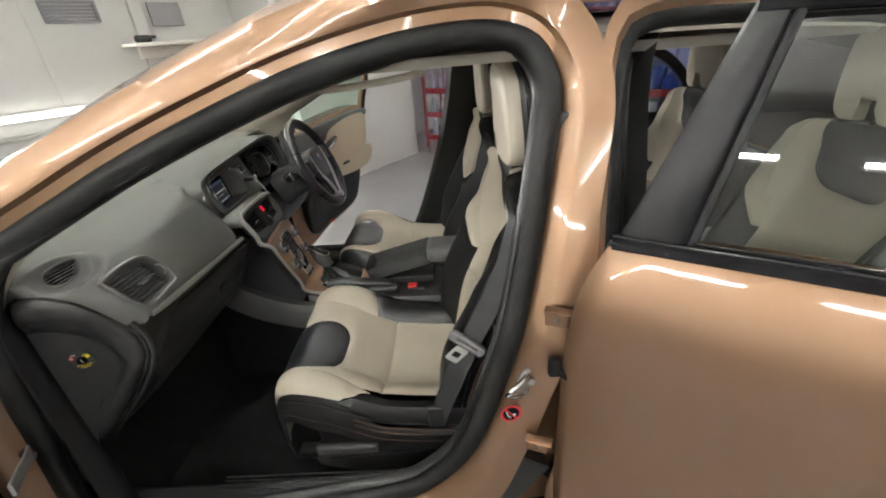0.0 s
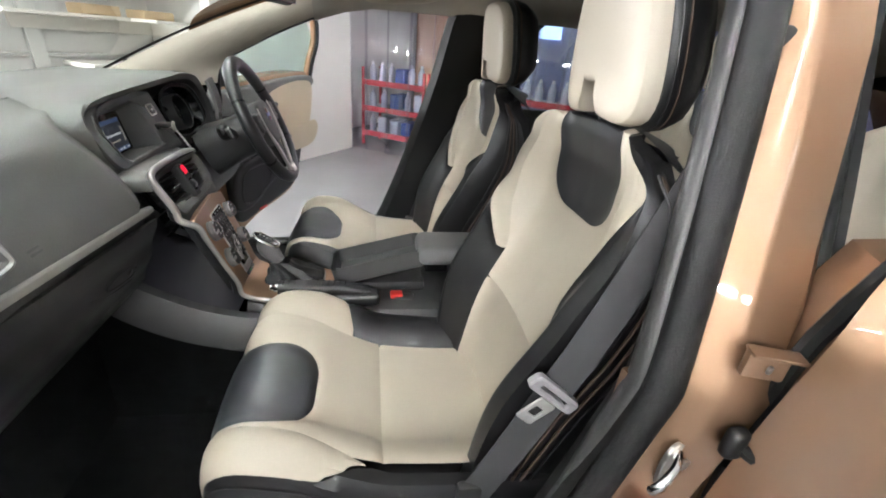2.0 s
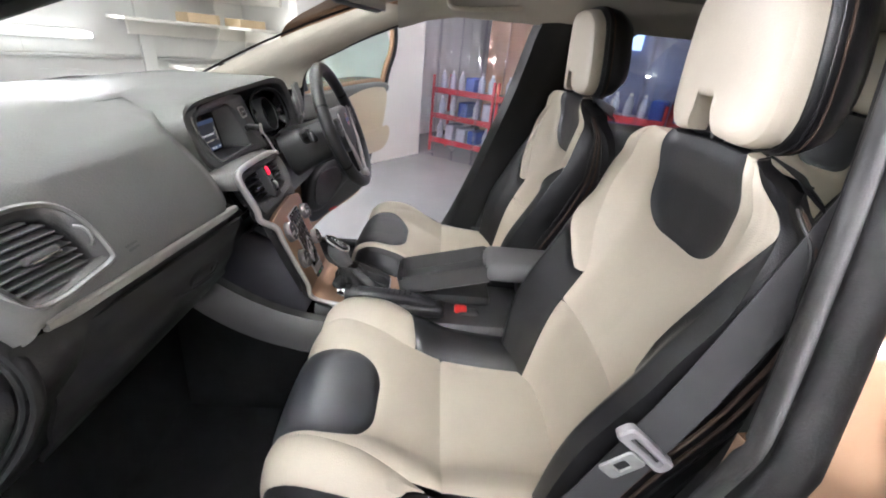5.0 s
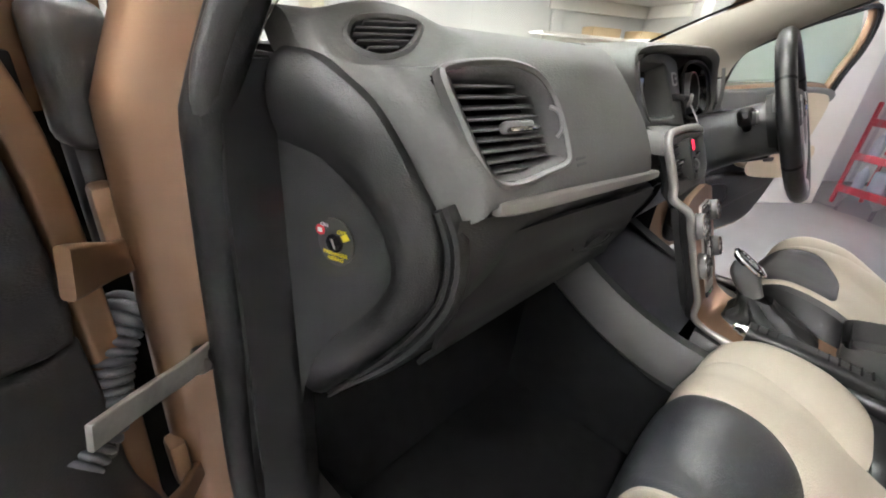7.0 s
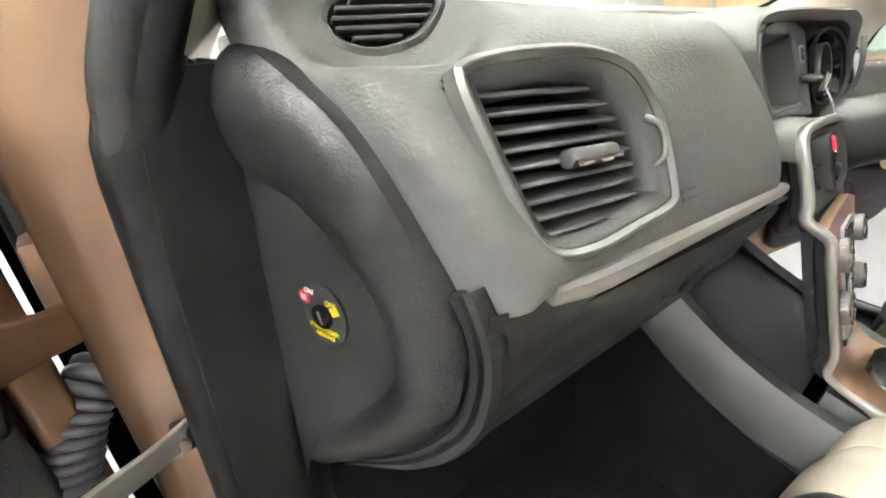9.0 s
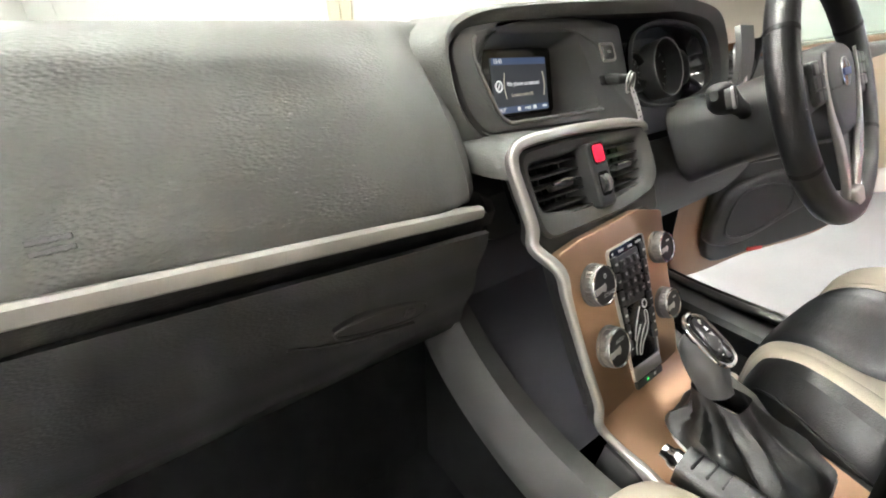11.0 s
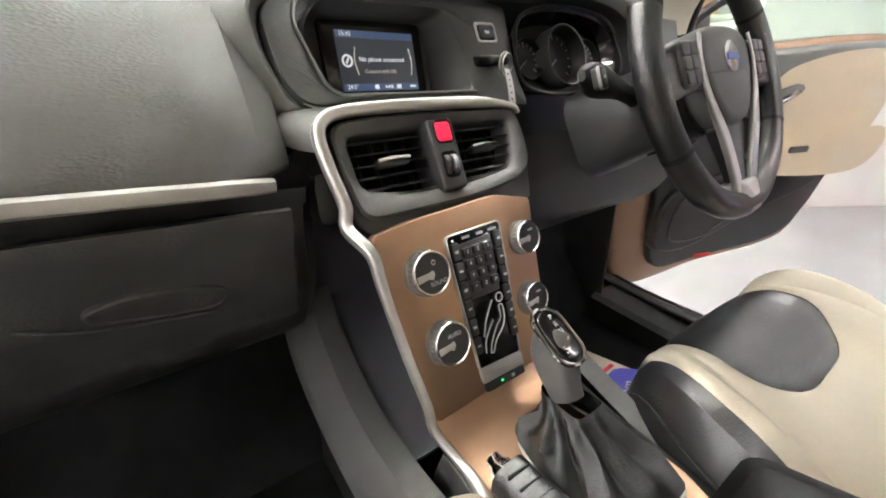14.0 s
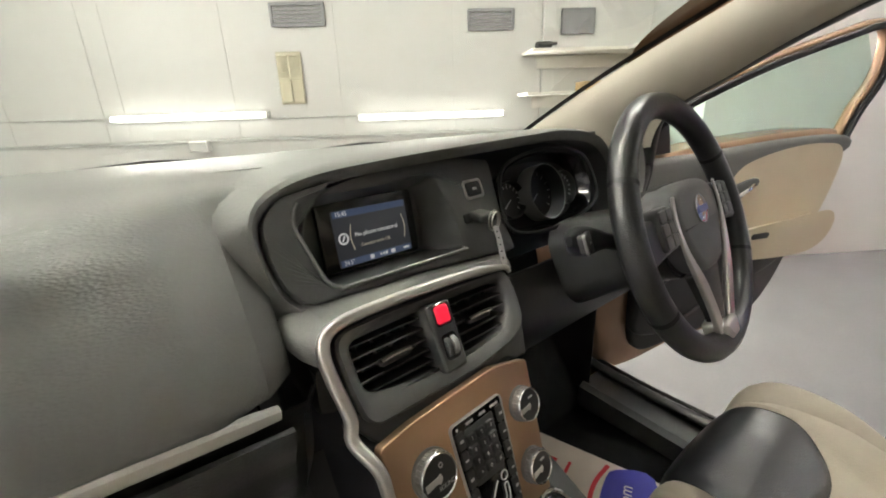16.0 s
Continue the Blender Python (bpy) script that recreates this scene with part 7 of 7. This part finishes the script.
part("door_upper_lining", flip(plate(smooth_outline([(0.06, 0.862), (0.12, 0.862), (0.5, 0.872), (0.98, 0.882), (1.0, 1.10), (0.5, 1.12), (0.12, 1.13), (0.075, 1.08), (0.058, 0.99)], 80), PM @ Matrix.Translation((0, 0, 0.054)), 0.05, 0.012), PM), DASH_LOW, pd, "dark grey upper door lining")
part("door_edge", sweep(spline([PM @ Vector(p) for p in ((0.05, 0.46, 0.02), (0.038, 0.7, 0.02), (0.036, 0.95, 0.02), (0.05, 1.08, 0.02), (0.10, 1.17, 0.015), (0.22, 1.28, -0.02), (0.40, 1.40, -0.06))], 40), rrect(0.03, 0.035, 0.008), (0.375, -0.927, 0)), COPPER, pd, "copper door edge and window frame")
part("sail_panel", flip(plate([(-0.046, 1.05), (-0.056, 1.17), (-0.02, 1.215), (0.10, 1.29), (0.30, 1.40), (0.30, 1.35), (0.12, 1.235), (0.05, 1.14), (0.040, 1.05), (0.02, 1.05)], PM @ Matrix.Translation((0, 0, 0.0)), 0.03, 0.006), PM), COPPER, pd, "copper mirror corner panel")
part("corner_seal", tube([PM @ Vector(p) for p in spline([(-0.052, 1.02, 0.01), (-0.060, 1.06, 0.01), (-0.066, 1.17, 0.01), (-0.022, 1.222, 0.01), (0.10, 1.297, 0.005)], 24)], 0.008, 8), RUBBER, pd, "black rubber edge of the corner panel")
part("corner_block", rbox((-0.014, 1.072, 0.022), (0.052, 0.115, 0.045), 0.016, 3, PM), BLACK_PLASTIC, pd, "black plastic corner block")
part("corner_tongue", rbox((-0.004, 0.975, 0.015), (0.022, 0.11, 0.022), 0.008, 2, PM), BLACK_PLASTIC, pd)
# black plate added over the copper edge, for the shade it lies in
part("hinge_edge_shade", rbox((0.022, 0.78, -0.055), (0.012, 0.62, 0.12), 0.004, 2, PM), RUBBER, pd, "black plate standing in for shade on the hinge edge")
glp = part("door_glass", flip(plate([(0.14, 1.10), (0.98, 1.12), (0.9, 1.38), (0.5, 1.42), (0.3, 1.30)], PM @ Matrix.Translation((0, 0, -0.05)), 0.005, 0.001), PM), GLASS_DOOR, pd, "green tinted door glass")
glp.visible_shadow = False
for z in (0.922, 0.60):
    hin = part("hinge", sweep(spline([(-0.843, 1.000, z - 0.002), (-0.855, 0.985, z), (-0.872, 0.962, z + 0.008), (-0.888, 0.945, z + 0.015), (-0.905, 0.93, z + 0.02)], 16), rrect(0.012, 0.040, 0.004), (0, 0, 1), scale=[0.8] * 9 + [0.85, 0.9, 0.95, 1.0, 1.05, 1.1, 1.1]), COPPER_DULL, pd, "copper-painted steel door hinge")
    part("hinge_bolt", lathe([(0.008, 0), (0.008, 0.006), (0.001, 0.007)], basis((-0.862, 0.992, z + 0.045), (1, 0, 0), (0, 0, 1)), 6), COPPER_DULL, hin)
    part("hinge_foot", rbox((-0.862, 1.0, z + 0.03), (0.02, 0.03, 0.07), 0.006, 2), COPPER_DULL, hin)
bootp = spline([(-0.862, 1.03, 0.845), (-0.875, 1.015, 0.838), (-0.893, 1.0, 0.815), (-0.906, 0.988, 0.782), (-0.918, 0.978, 0.75), (-0.945, 0.96, 0.73)], 160)
wb = thing("wiring_boot", "grey corrugated rubber cable boot", "cable boot", (-0.88, 0.99, 0.80))
part("bellows", sweep(bootp, circle(0.024, 14), (0, 0, 1), scale=[0.80 + 0.22 * abs(math.sin(i * math.pi / 9)) ** 0.6 for i in range(160)]), mat("grey_bellows_rubber", (0.10, 0.105, 0.12), 0.4, bump=0.1), wb)
part("boot_collar", rbox((-0.935, 0.97, 0.745), (0.05, 0.035, 0.05), 0.01, 2), BLACK_PLASTIC, wb)
ck = thing("check_strap", "bright steel door check strap", "door check", (-0.83, 0.94, 0.81))
part("strap", sweep(spline([(-0.816, 0.955, 0.803), (-0.845, 0.930, 0.811), (-0.88, 0.905, 0.822), (-0.925, 0.87, 0.835)], 12), rrect(0.006, 0.024, 0.002), (0, 0, 1)), BRIGHT_STEEL, ck)
part("roller_block", rbox((-0.822, 0.962, 0.797), (0.02, 0.03, 0.03), 0.006, 2), BLACK_PLASTIC, ck)
part("strap_bolt", lathe([(0.009, 0), (0.009, 0.006), (0.001, 0.007)], basis((-0.828, 0.948, 0.797), (1, 0, 0), (0, 0, 1)), 12), STEEL, ck)
# near-black sheet added for the shade in the gap behind the wing
part("wing_gap_shade", slab(lambda u, v: (lerp(-0.80, -0.90, u), lerp(1.08, 1.12, u), lerp(0.25, 1.10, v)), 4, 8, 0.01), CAVITY_SHADE, car, "dark sheet standing in for shade behind the front wing")
part("front_wing", slab(lambda u, v: (-0.885 + 0.02 * (1 - math.cos(v * 1.4)), lerp(1.14, 1.6, u), lerp(0.30, 1.07, v)), 8, 10, 0.012), COPPER, car, "copper-brown front wing")
part("front_wing", slab(lambda u, v: (0.885 - 0.02 * (1 - math.cos(v * 1.4)), lerp(1.14, 1.6, u), lerp(0.30, 1.07, v)), 8, 10, 0.012), COPPER, car, "copper-brown front wing")

# rear passenger door, ajar
RM = door_frame((-0.765, -0.13), (-0.545, -0.839), (-0.839, 0.545))
rd = thing("rear_door", "half-open copper rear door with dark window frame", "car door", (-0.765, -0.13, 0.4), "open car doors")


def rear_skin(u, v):
    z = lerp(0.30, 1.185, v)
    s0 = cat1([(0.30, 0.0), (0.6, -0.012), (0.9, -0.006), (1.05, 0.008), (1.12, 0.025), (1.185, 0.055)], z)
    s1 = cat1([(0.30, 0.66), (0.6, 0.72), (0.9, 0.86), (1.185, 0.90)], z)
    b = cat1([(0.30, -0.02), (0.5, 0.008), (0.75, 0.012), (0.95, 0.03), (1.06, 0.036), (1.11, 0.022), (1.185, -0.012)], z)
    e = 0.02 * (1 - smooth_step(0, 0.035, u))
    return RM @ Vector((lerp(s0, s1, u), z, b - e))


part("door_skin", slab(rear_skin, 40, 40, 0.004), COPPER, rd, "copper-brown rear door skin")
part("door_inner", flip(plate(smooth_outline([(0.012, 0.34), (0.6, 0.34), (0.8, 0.7), (0.85, 1.1), (0.5, 1.16), (0.08, 1.15), (0.02, 1.05), (0.005, 0.7)], 60), RM @ Matrix.Translation((0, 0, -0.022)), 0.09, 0.006), RM), COPPER_DULL, rd, "copper inner door frame")
part("door_edge_seal", tube([RM @ Vector(p) for p in spline([(0.02, 0.36, -0.03), (0.008, 0.7, -0.03), (0.012, 1.0, -0.03), (0.055, 1.17, -0.03)], 20)], 0.011, 8), RUBBER, rd, "black rubber door edge seal")
LEAN = 0.30


def up_pt(s, z, off=0.0):
    return RM @ Vector((s, z, off - LEAN * (z - 1.18)))


band = [[up_pt(lerp(0.062, 0.168, v) , lerp(1.19, 1.50, v), 0.004), up_pt(lerp(0.075, 0.172, v), lerp(1.19, 1.50, v), 0.010), up_pt(lerp(0.14, 0.205, v), lerp(1.19, 1.50, v), 0.010), up_pt(lerp(0.155, 0.213, v), lerp(1.19, 1.50, v), 0.002)] for v in (0, 0.25, 0.5, 0.75, 1)]
part("pillar_applique", loft(band, False, False), mat("satin_black_applique", (0.008, 0.008, 0.009), 0.30, var=0.1, spec=0.22), rd, "satin black door pillar cover")
part("frame_inner", loft([[p + RM.to_3x3() @ Vector((0.0, 0, -0.035)) for p in r] for r in band], False, False), RUBBER, rd)
part("belt_strip", sweep([up_pt(s, 1.187 + 0.018 * s, 0.002) for s in np.linspace(0.055, 0.88, 20)], rrect(0.018, 0.026, 0.004), (0, 0, 1)), GLOSS_BLACK, rd, "gloss black window belt strip")
part("belt_chrome", sweep([up_pt(s, 1.203 + 0.018 * s, 0.010) for s in np.linspace(0.16, 0.88, 20)], rrect(0.004, 0.005, 0.001), (0, 0, 1)), GLOSS_BLACK, rd)
rg_ = loft([[up_pt(lerp(lerp(0.152, 0.205, v), lerp(0.86, 0.70, v), u), lerp(1.195, 1.50, v), -0.008) for v in (0, 0.3, 0.6, 1)] for u in (0, 0.3, 0.6, 1)], False, False)
g3 = part("door_glass", rg_, GLASS_REAR, rd, "tinted rear door glass")
g3.visible_shadow = False
part("window_channel", sweep([up_pt(lerp(0.158, 0.216, v), lerp(1.195, 1.50, v), 0.004) for v in np.linspace(0, 1, 8)], rrect(0.012, 0.012, 0.003), (0.5, 0.8, 0)), RUBBER, rd)
part("window_top", sweep([up_pt(lerp(0.17, 0.72, u), 1.50 - 0.03 * u * u, 0.0) for u in np.linspace(0, 1, 12)], rrect(0.03, 0.035, 0.008), (0, 0, 1)), GLOSS_BLACK, rd, "black window top frame")
# far rear door, closed, with its window
fd = thing("rear_door", "closed copper rear door with black lining", "car door", (0.78, -0.6, 0.35), "closed car doors")
part("door_skin", slab(lambda u, v: (cat1([(0, 0.80), (0.5, 0.835), (0.85, 0.815), (1, 0.785)], v), lerp(-0.24, -1.02, u), lerp(0.32, 1.06, v)), 10, 14, 0.006), COPPER, fd, "copper-brown door skin")
part("door_lining", slab(lambda u, v: (cat1([(0, 0.70), (0.5, 0.72), (0.9, 0.715), (1, 0.74)], v), lerp(-0.22, -1.02, u), lerp(0.42, 1.075, v)), 10, 14, 0.02), DASH_LOW, fd, "black door lining")
part("armrest", rbox((0.68, -0.55, 0.80), (0.07, 0.42, 0.06), 0.02, 3), DASH_LOW, fd)
wf = [(-0.235, 1.06), (-0.25, 1.25), (-0.275, 1.40), (-0.42, 1.425), (-0.66, 1.405), (-0.86, 1.34), (-1.0, 1.2), (-1.02, 1.06)]
wl = [Vector((side_x(y, z) + 0.02, y, z)) for y, z in wf]
part("window_frame", sweep(spline(wl, 60), rrect(0.04, 0.03, 0.008), (1, 0, 0)), BLACK_PLASTIC, fd, "black window frame")
fg = part("door_glass", (wl, [tuple(range(len(wl)))]), GLASS_REAR, fd, "tinted rear door glass")
fg.visible_shadow = False
# second door opening seal behind the centre pillar
rear_open = [(-0.215, 1.05), (-0.225, 1.2), (-0.235, 1.35), (-0.25, 1.45), (-0.30, 1.488), (-0.45, 1.492), (-0.7, 1.475), (-0.95, 1.42), (-1.05, 1.3), (-1.08, 1.1), (-1.0, 0.85), (-0.85, 0.6), (-0.6, 0.48), (-0.35, 0.46), (-0.22, 0.55), (-0.195, 0.75), (-0.20, 0.9)]
rl = [Vector((-(side_x(p.x, p.y) + 0.01), p.x, p.y)) for p in spline([(y, z, 0) for y, z in rear_open], 90, True)]
part("rear_door_seal", sweep(rl, circle(0.022, 10, 0.018), (1, 0, 0), True), RUBBER, car, "black rubber rear door seal")
rim_ = [[p + Vector((-0.012, 0, 0)), p + Vector((-0.012, 0, 0)) + (Vector((p.x, -0.6, 0.95)) - p).normalized() * -0.05] for p in rl]
part("rear_door_frame", loft([[a, b.lerp(a, 0.5) + Vector((-0.01, 0, 0)), b] for a, b in rim_], False, False, True), COPPER, car, "copper-brown rear door frame")

# ---- centre pillar hardware ----
stk = thing("door_striker", "bright steel door latch striker", "striker", (-0.735, -0.05, 0.845))
part("plate", plate(smooth_outline([(0.022, 0.02), (0.0, 0.036), (-0.018, 0.02), (-0.018, -0.025), (0.0, -0.036), (0.022, -0.02)], 30), basis((-0.736, -0.060, 0.847), (0.25, -1, 0), (0, 0.12, 1)), 0.006, 0.002), STEEL, stk)
part("loop", tube(spline([(-0.735, -0.060, 0.872), (-0.752, -0.045, 0.866), (-0.762, -0.022, 0.852), (-0.758, -0.018, 0.838), (-0.75, -0.04, 0.828), (-0.737, -0.056, 0.826)], 20), 0.0055, 10), CHROME, stk)
part("screw", lathe([(0.008, 0), (0.008, 0.004), (0.001, 0.005)], basis((-0.741, -0.066, 0.858), (0.25, -1, 0), (0, 0, 1)), 14), STEEL, stk)
part("screw", lathe([(0.007, 0), (0.007, 0.004), (0.001, 0.005)], basis((-0.741, -0.055, 0.828), (0.25, -1, 0), (0, 0, 1)), 14), STEEL, stk)
stc = thing("warning_sticker", "round red and white airbag warning sticker", "sticker", (-0.737, -0.02, 0.765))
mst = basis((-0.740, -0.026, 0.770), (0.12, -1, 0), (0, 0.2, 1))
part("disc", lathe([(0.0225, 0.001), (0.0225, 0.0016), (0.001, 0.0017)], mst, 32), RED_MARK, stc)
part("black_field", lathe([(0.0175, 0.0018), (0.0175, 0.0021), (0.001, 0.0022)], mst, 32), GLOSS_BLACK, stc)
part("slash", rbox((0, 0, 0.0026), (0.036, 0.004, 0.0005), 0.0001, 1, mst @ pose(0, 0, 0, 0, 0, -50)), RED_MARK, stc)
part("seat_glyph", tube([mst @ Vector(p) for p in ((-0.010, 0.008, 0.0026), (-0.007, -0.004, 0.0026), (-0.001, -0.010, 0.0026))], 0.0016, 6), WHITE_MARK, stc)
part("child_glyph", rbox((0.006, -0.003, 0.0026), (0.007, 0.006, 0.0005), 0.0002, 1, mst), WHITE_MARK, stc)
stk.location.x -= 0.012
stc.location.x -= 0.013
for z, y, x in ((1.012, -0.110, -0.752), (0.70, -0.078, -0.778)):
    mh = Matrix.Translation((x, y, z)) @ pose(0, 0, 0, 0, 0, -20)
    hg = part("hinge", rbox((0, 0, 0), (0.012, 0.044, 0.034), 0.004, 2, mh), COPPER_DULL, rd, "copper-painted hinge bracket")
    part("flange", rbox((-0.004, -0.004, 0.018), (0.022, 0.054, 0.005), 0.002, 2, mh), COPPER_DULL, hg)
    part("bolt", lathe([(0.005, 0), (0.005, 0.003), (0.001, 0.004)], basis((x - 0.007, y + 0.002, z), (0.3, -1, 0), (0, 0, 1)), 12), STEEL, hg)
rc = thing("door_check", "black rubber rear door check and cable grommet", "door check", (-0.765, -0.11, 0.9))
part("grommet", rbox((-0.765, -0.108, 0.905), (0.018, 0.026, 0.045), 0.008, 3), RUBBER, rc)
part("cable", tube(spline([(-0.765, -0.112, 0.905), (-0.772, -0.122, 0.895), (-0.775, -0.135, 0.885)], 10), 0.008, 8), RUBBER, rc)

# ---- belts ----
def belt(sx, name_label):
    e = thing("seat_belt", name_label, "seat belt", (sx * 0.62, 0.05, 0.6), "seat belts")
    pth = spline([(sx * 0.56, -0.17, 1.33), (sx * 0.588, -0.09, 1.15), (sx * 0.615, -0.005, 0.97), (sx * 0.626, 0.05, 0.86), (sx * 0.622, 0.10, 0.73), (sx * 0.605, 0.15, 0.58)], 30)
    part("webbing", sweep(pth, [(-0.024, -0.0008), (0.024, -0.0008), (0.024, 0.0008), (-0.024, 0.0008)], (sx, 0.45, 0.15)), BELT, e, "black belt webbing")
    part("guide", rbox((sx * 0.572, -0.165, 1.325), (0.03, 0.07, 0.05), 0.01, 3), BLACK_PLASTIC, e, "black belt guide")
    part("anchor", rbox((sx * 0.605, 0.145, 0.60), (0.02, 0.05, 0.07), 0.008, 2), BLACK_PLASTIC, e)
    return e


bl = belt(-1, "black seat belt with grey latch tongue")
belt(1, "black seat belt hanging on the far pillar")
mt = basis((-0.642, 0.057, 0.863), (0.0, 0.757, 0.654), (0.12, 0.614, -0.789))
part("tongue_grip", frame_ring(rrect(0.098, 0.026, 0.009), rrect(0.062, 0.006, 0.0025), mt, 0.012, 0.003), GREY_PLASTIC, bl, "grey plastic belt tongue grip")
part("tongue", frame_ring(rrect(0.034, 0.050, 0.006), rrect(0.018, 0.018, 0.003), mt @ Matrix.Translation((0.004, 0.034, 0.006)), 0.003, 0.001), BRIGHT_STEEL, bl, "steel belt tongue")

# ---- roof fittings ----
rm = thing("rear_view_mirror", "black interior mirror with sensor housing", "mirror", (0, 0.58, 1.40))
part("mirror_back", rbox((0, 0, 0), (0.23, 0.035, 0.065), 0.016, 4, Matrix.Translation((0.03, 0.535, 1.385)) @ pose(0, 0, 0, 0, 0, -14)), BLACK_PLASTIC, rm)
part("mirror_glass", rbox((0, -0.019, 0), (0.215, 0.003, 0.055), 0.001, 1, Matrix.Translation((0.03, 0.535, 1.385)) @ pose(0, 0, 0, 0, 0, -14)), CHROME, rm, "mirror glass")
part("sensor_pod", rbox((0.0, 0.63, 1.425), (0.10, 0.14, 0.06), 0.028, 4), BLACK_PLASTIC, rm, "black sensor housing")
part("pod_lip", rbox((0.0, 0.72, 1.40), (0.07, 0.06, 0.02), 0.008, 2), BLACK_PLASTIC, rm)
for sx in (-1, 1):
    sv = thing("sun_visor", "greige folded sun visor under the roof", "sun visor", (sx * 0.3, 0.47, 1.46), "sun visors")
    part("visor_board", rbox((sx * 0.29, 0.47, 1.452), (0.40, 0.15, 0.018), 0.008, 3, pose(0, 0, 0, 0, 0, 0)), LINER, sv)
    gh = thing("grab_handle", "greige folding roof grab handle", "grab handle", (sx * 0.5, 0.25, 1.42), "grab handles")
    part("grip", sweep(spline([(sx * 0.50, 0.335, 1.425), (sx * 0.488, 0.32, 1.408), (sx * 0.484, 0.22, 1.412), (sx * 0.484, 0.125, 1.425), (sx * 0.50, 0.11, 1.445)], 24), rrect(0.02, 0.014, 0.006), (0, 0, 1)), PILLAR, gh)

# ---- driver's footwell ----
pm_ = thing("paper_mat", "printed paper floor mat on the driver's carpet", "floor mat", (0.45, 0.85, 0.36))
MM = basis((0.340, 0.845, 0.3645), (0.965, 0.26, 0), (-0.26, 0.965, 0))
part("sheet", plate(rrect(0.36, 0.46, 0.01), MM, 0.003, 0.001), PAPER, pm_, "cream paper sheet")
part("blue_field", plate(smooth_outline([(0.165, -0.215), (0.165, -0.125), (0.10, -0.11), (-0.05, -0.13), (-0.17, -0.165), (-0.17, -0.215)], 40), MM @ Matrix.Translation((0, 0, 0.0012)), 0.001, 0.0003), PAPER_BLUE, pm_, "blue printed field")
part("red_sweep", sweep([MM @ Vector(p) for p in spline([(-0.17, -0.150, 0.001), (-0.05, -0.115, 0.001), (0.08, -0.092, 0.001), (0.165, -0.105, 0.001)], 20)], [(-0.005, -0.0004), (0.005, -0.0004), (0.005, 0.0008), (-0.005, 0.0008)]), RED_MARK, pm_)
text("mat_word", "ART", MM @ Matrix.Translation((0.06, 0.03, 0.0012)), 0.085, RED_MARK, pm_)
part("mat_print", rbox((0.05, -0.025, 0.0014), (0.15, 0.008, 0.0004), 0.0001, 1, MM), RED_MARK, pm_)
text("mat_site", "nal.com", MM @ Matrix.Translation((0.07, -0.165, 0.0018)) @ pose(0, 0, 0, 0, 0, 8), 0.040, WHITE_MARK, pm_)
part("seat_lever", rbox((0.285, 0.60, 0.50), (0.02, 0.03, 0.02), 0.006, 2), TRIM_GREY, bpy.data.objects["front_seat.001"])
ctl = thing("seat_cable", "small connector with wire on the carpet", "connector", (-0.52, 0.42, 0.37))
part("plug", rbox((-0.50, 0.47, 0.372), (0.02, 0.05, 0.014), 0.004, 2), BLACK_PLASTIC, ctl)
part("wire", tube(spline([(-0.50, 0.45, 0.372), (-0.505, 0.38, 0.372), (-0.48, 0.32, 0.374)], 12), 0.003, 6), STEEL, ctl)

# ---- rear seats ----
for cx, dy in ((-0.36, -0.86), (0.37, -0.86)):
    src = bpy.data.objects["front_seat"]
    rs = copy_thing(src, Matrix.Translation((cx, 0.25 + dy, 0.375)))
    rs.name = "back_seat"
    tagged(rs, "beige and black leather back seat with charcoal shield", "car seat", "back seats")
part("rear_shelf", slab(lambda u, v: (lerp(-0.55, 0.55, u), lerp(-1.12, -1.7, v), 1.02), 4, 4, 0.02), BLACK_PLASTIC, car, "black parcel shelf")
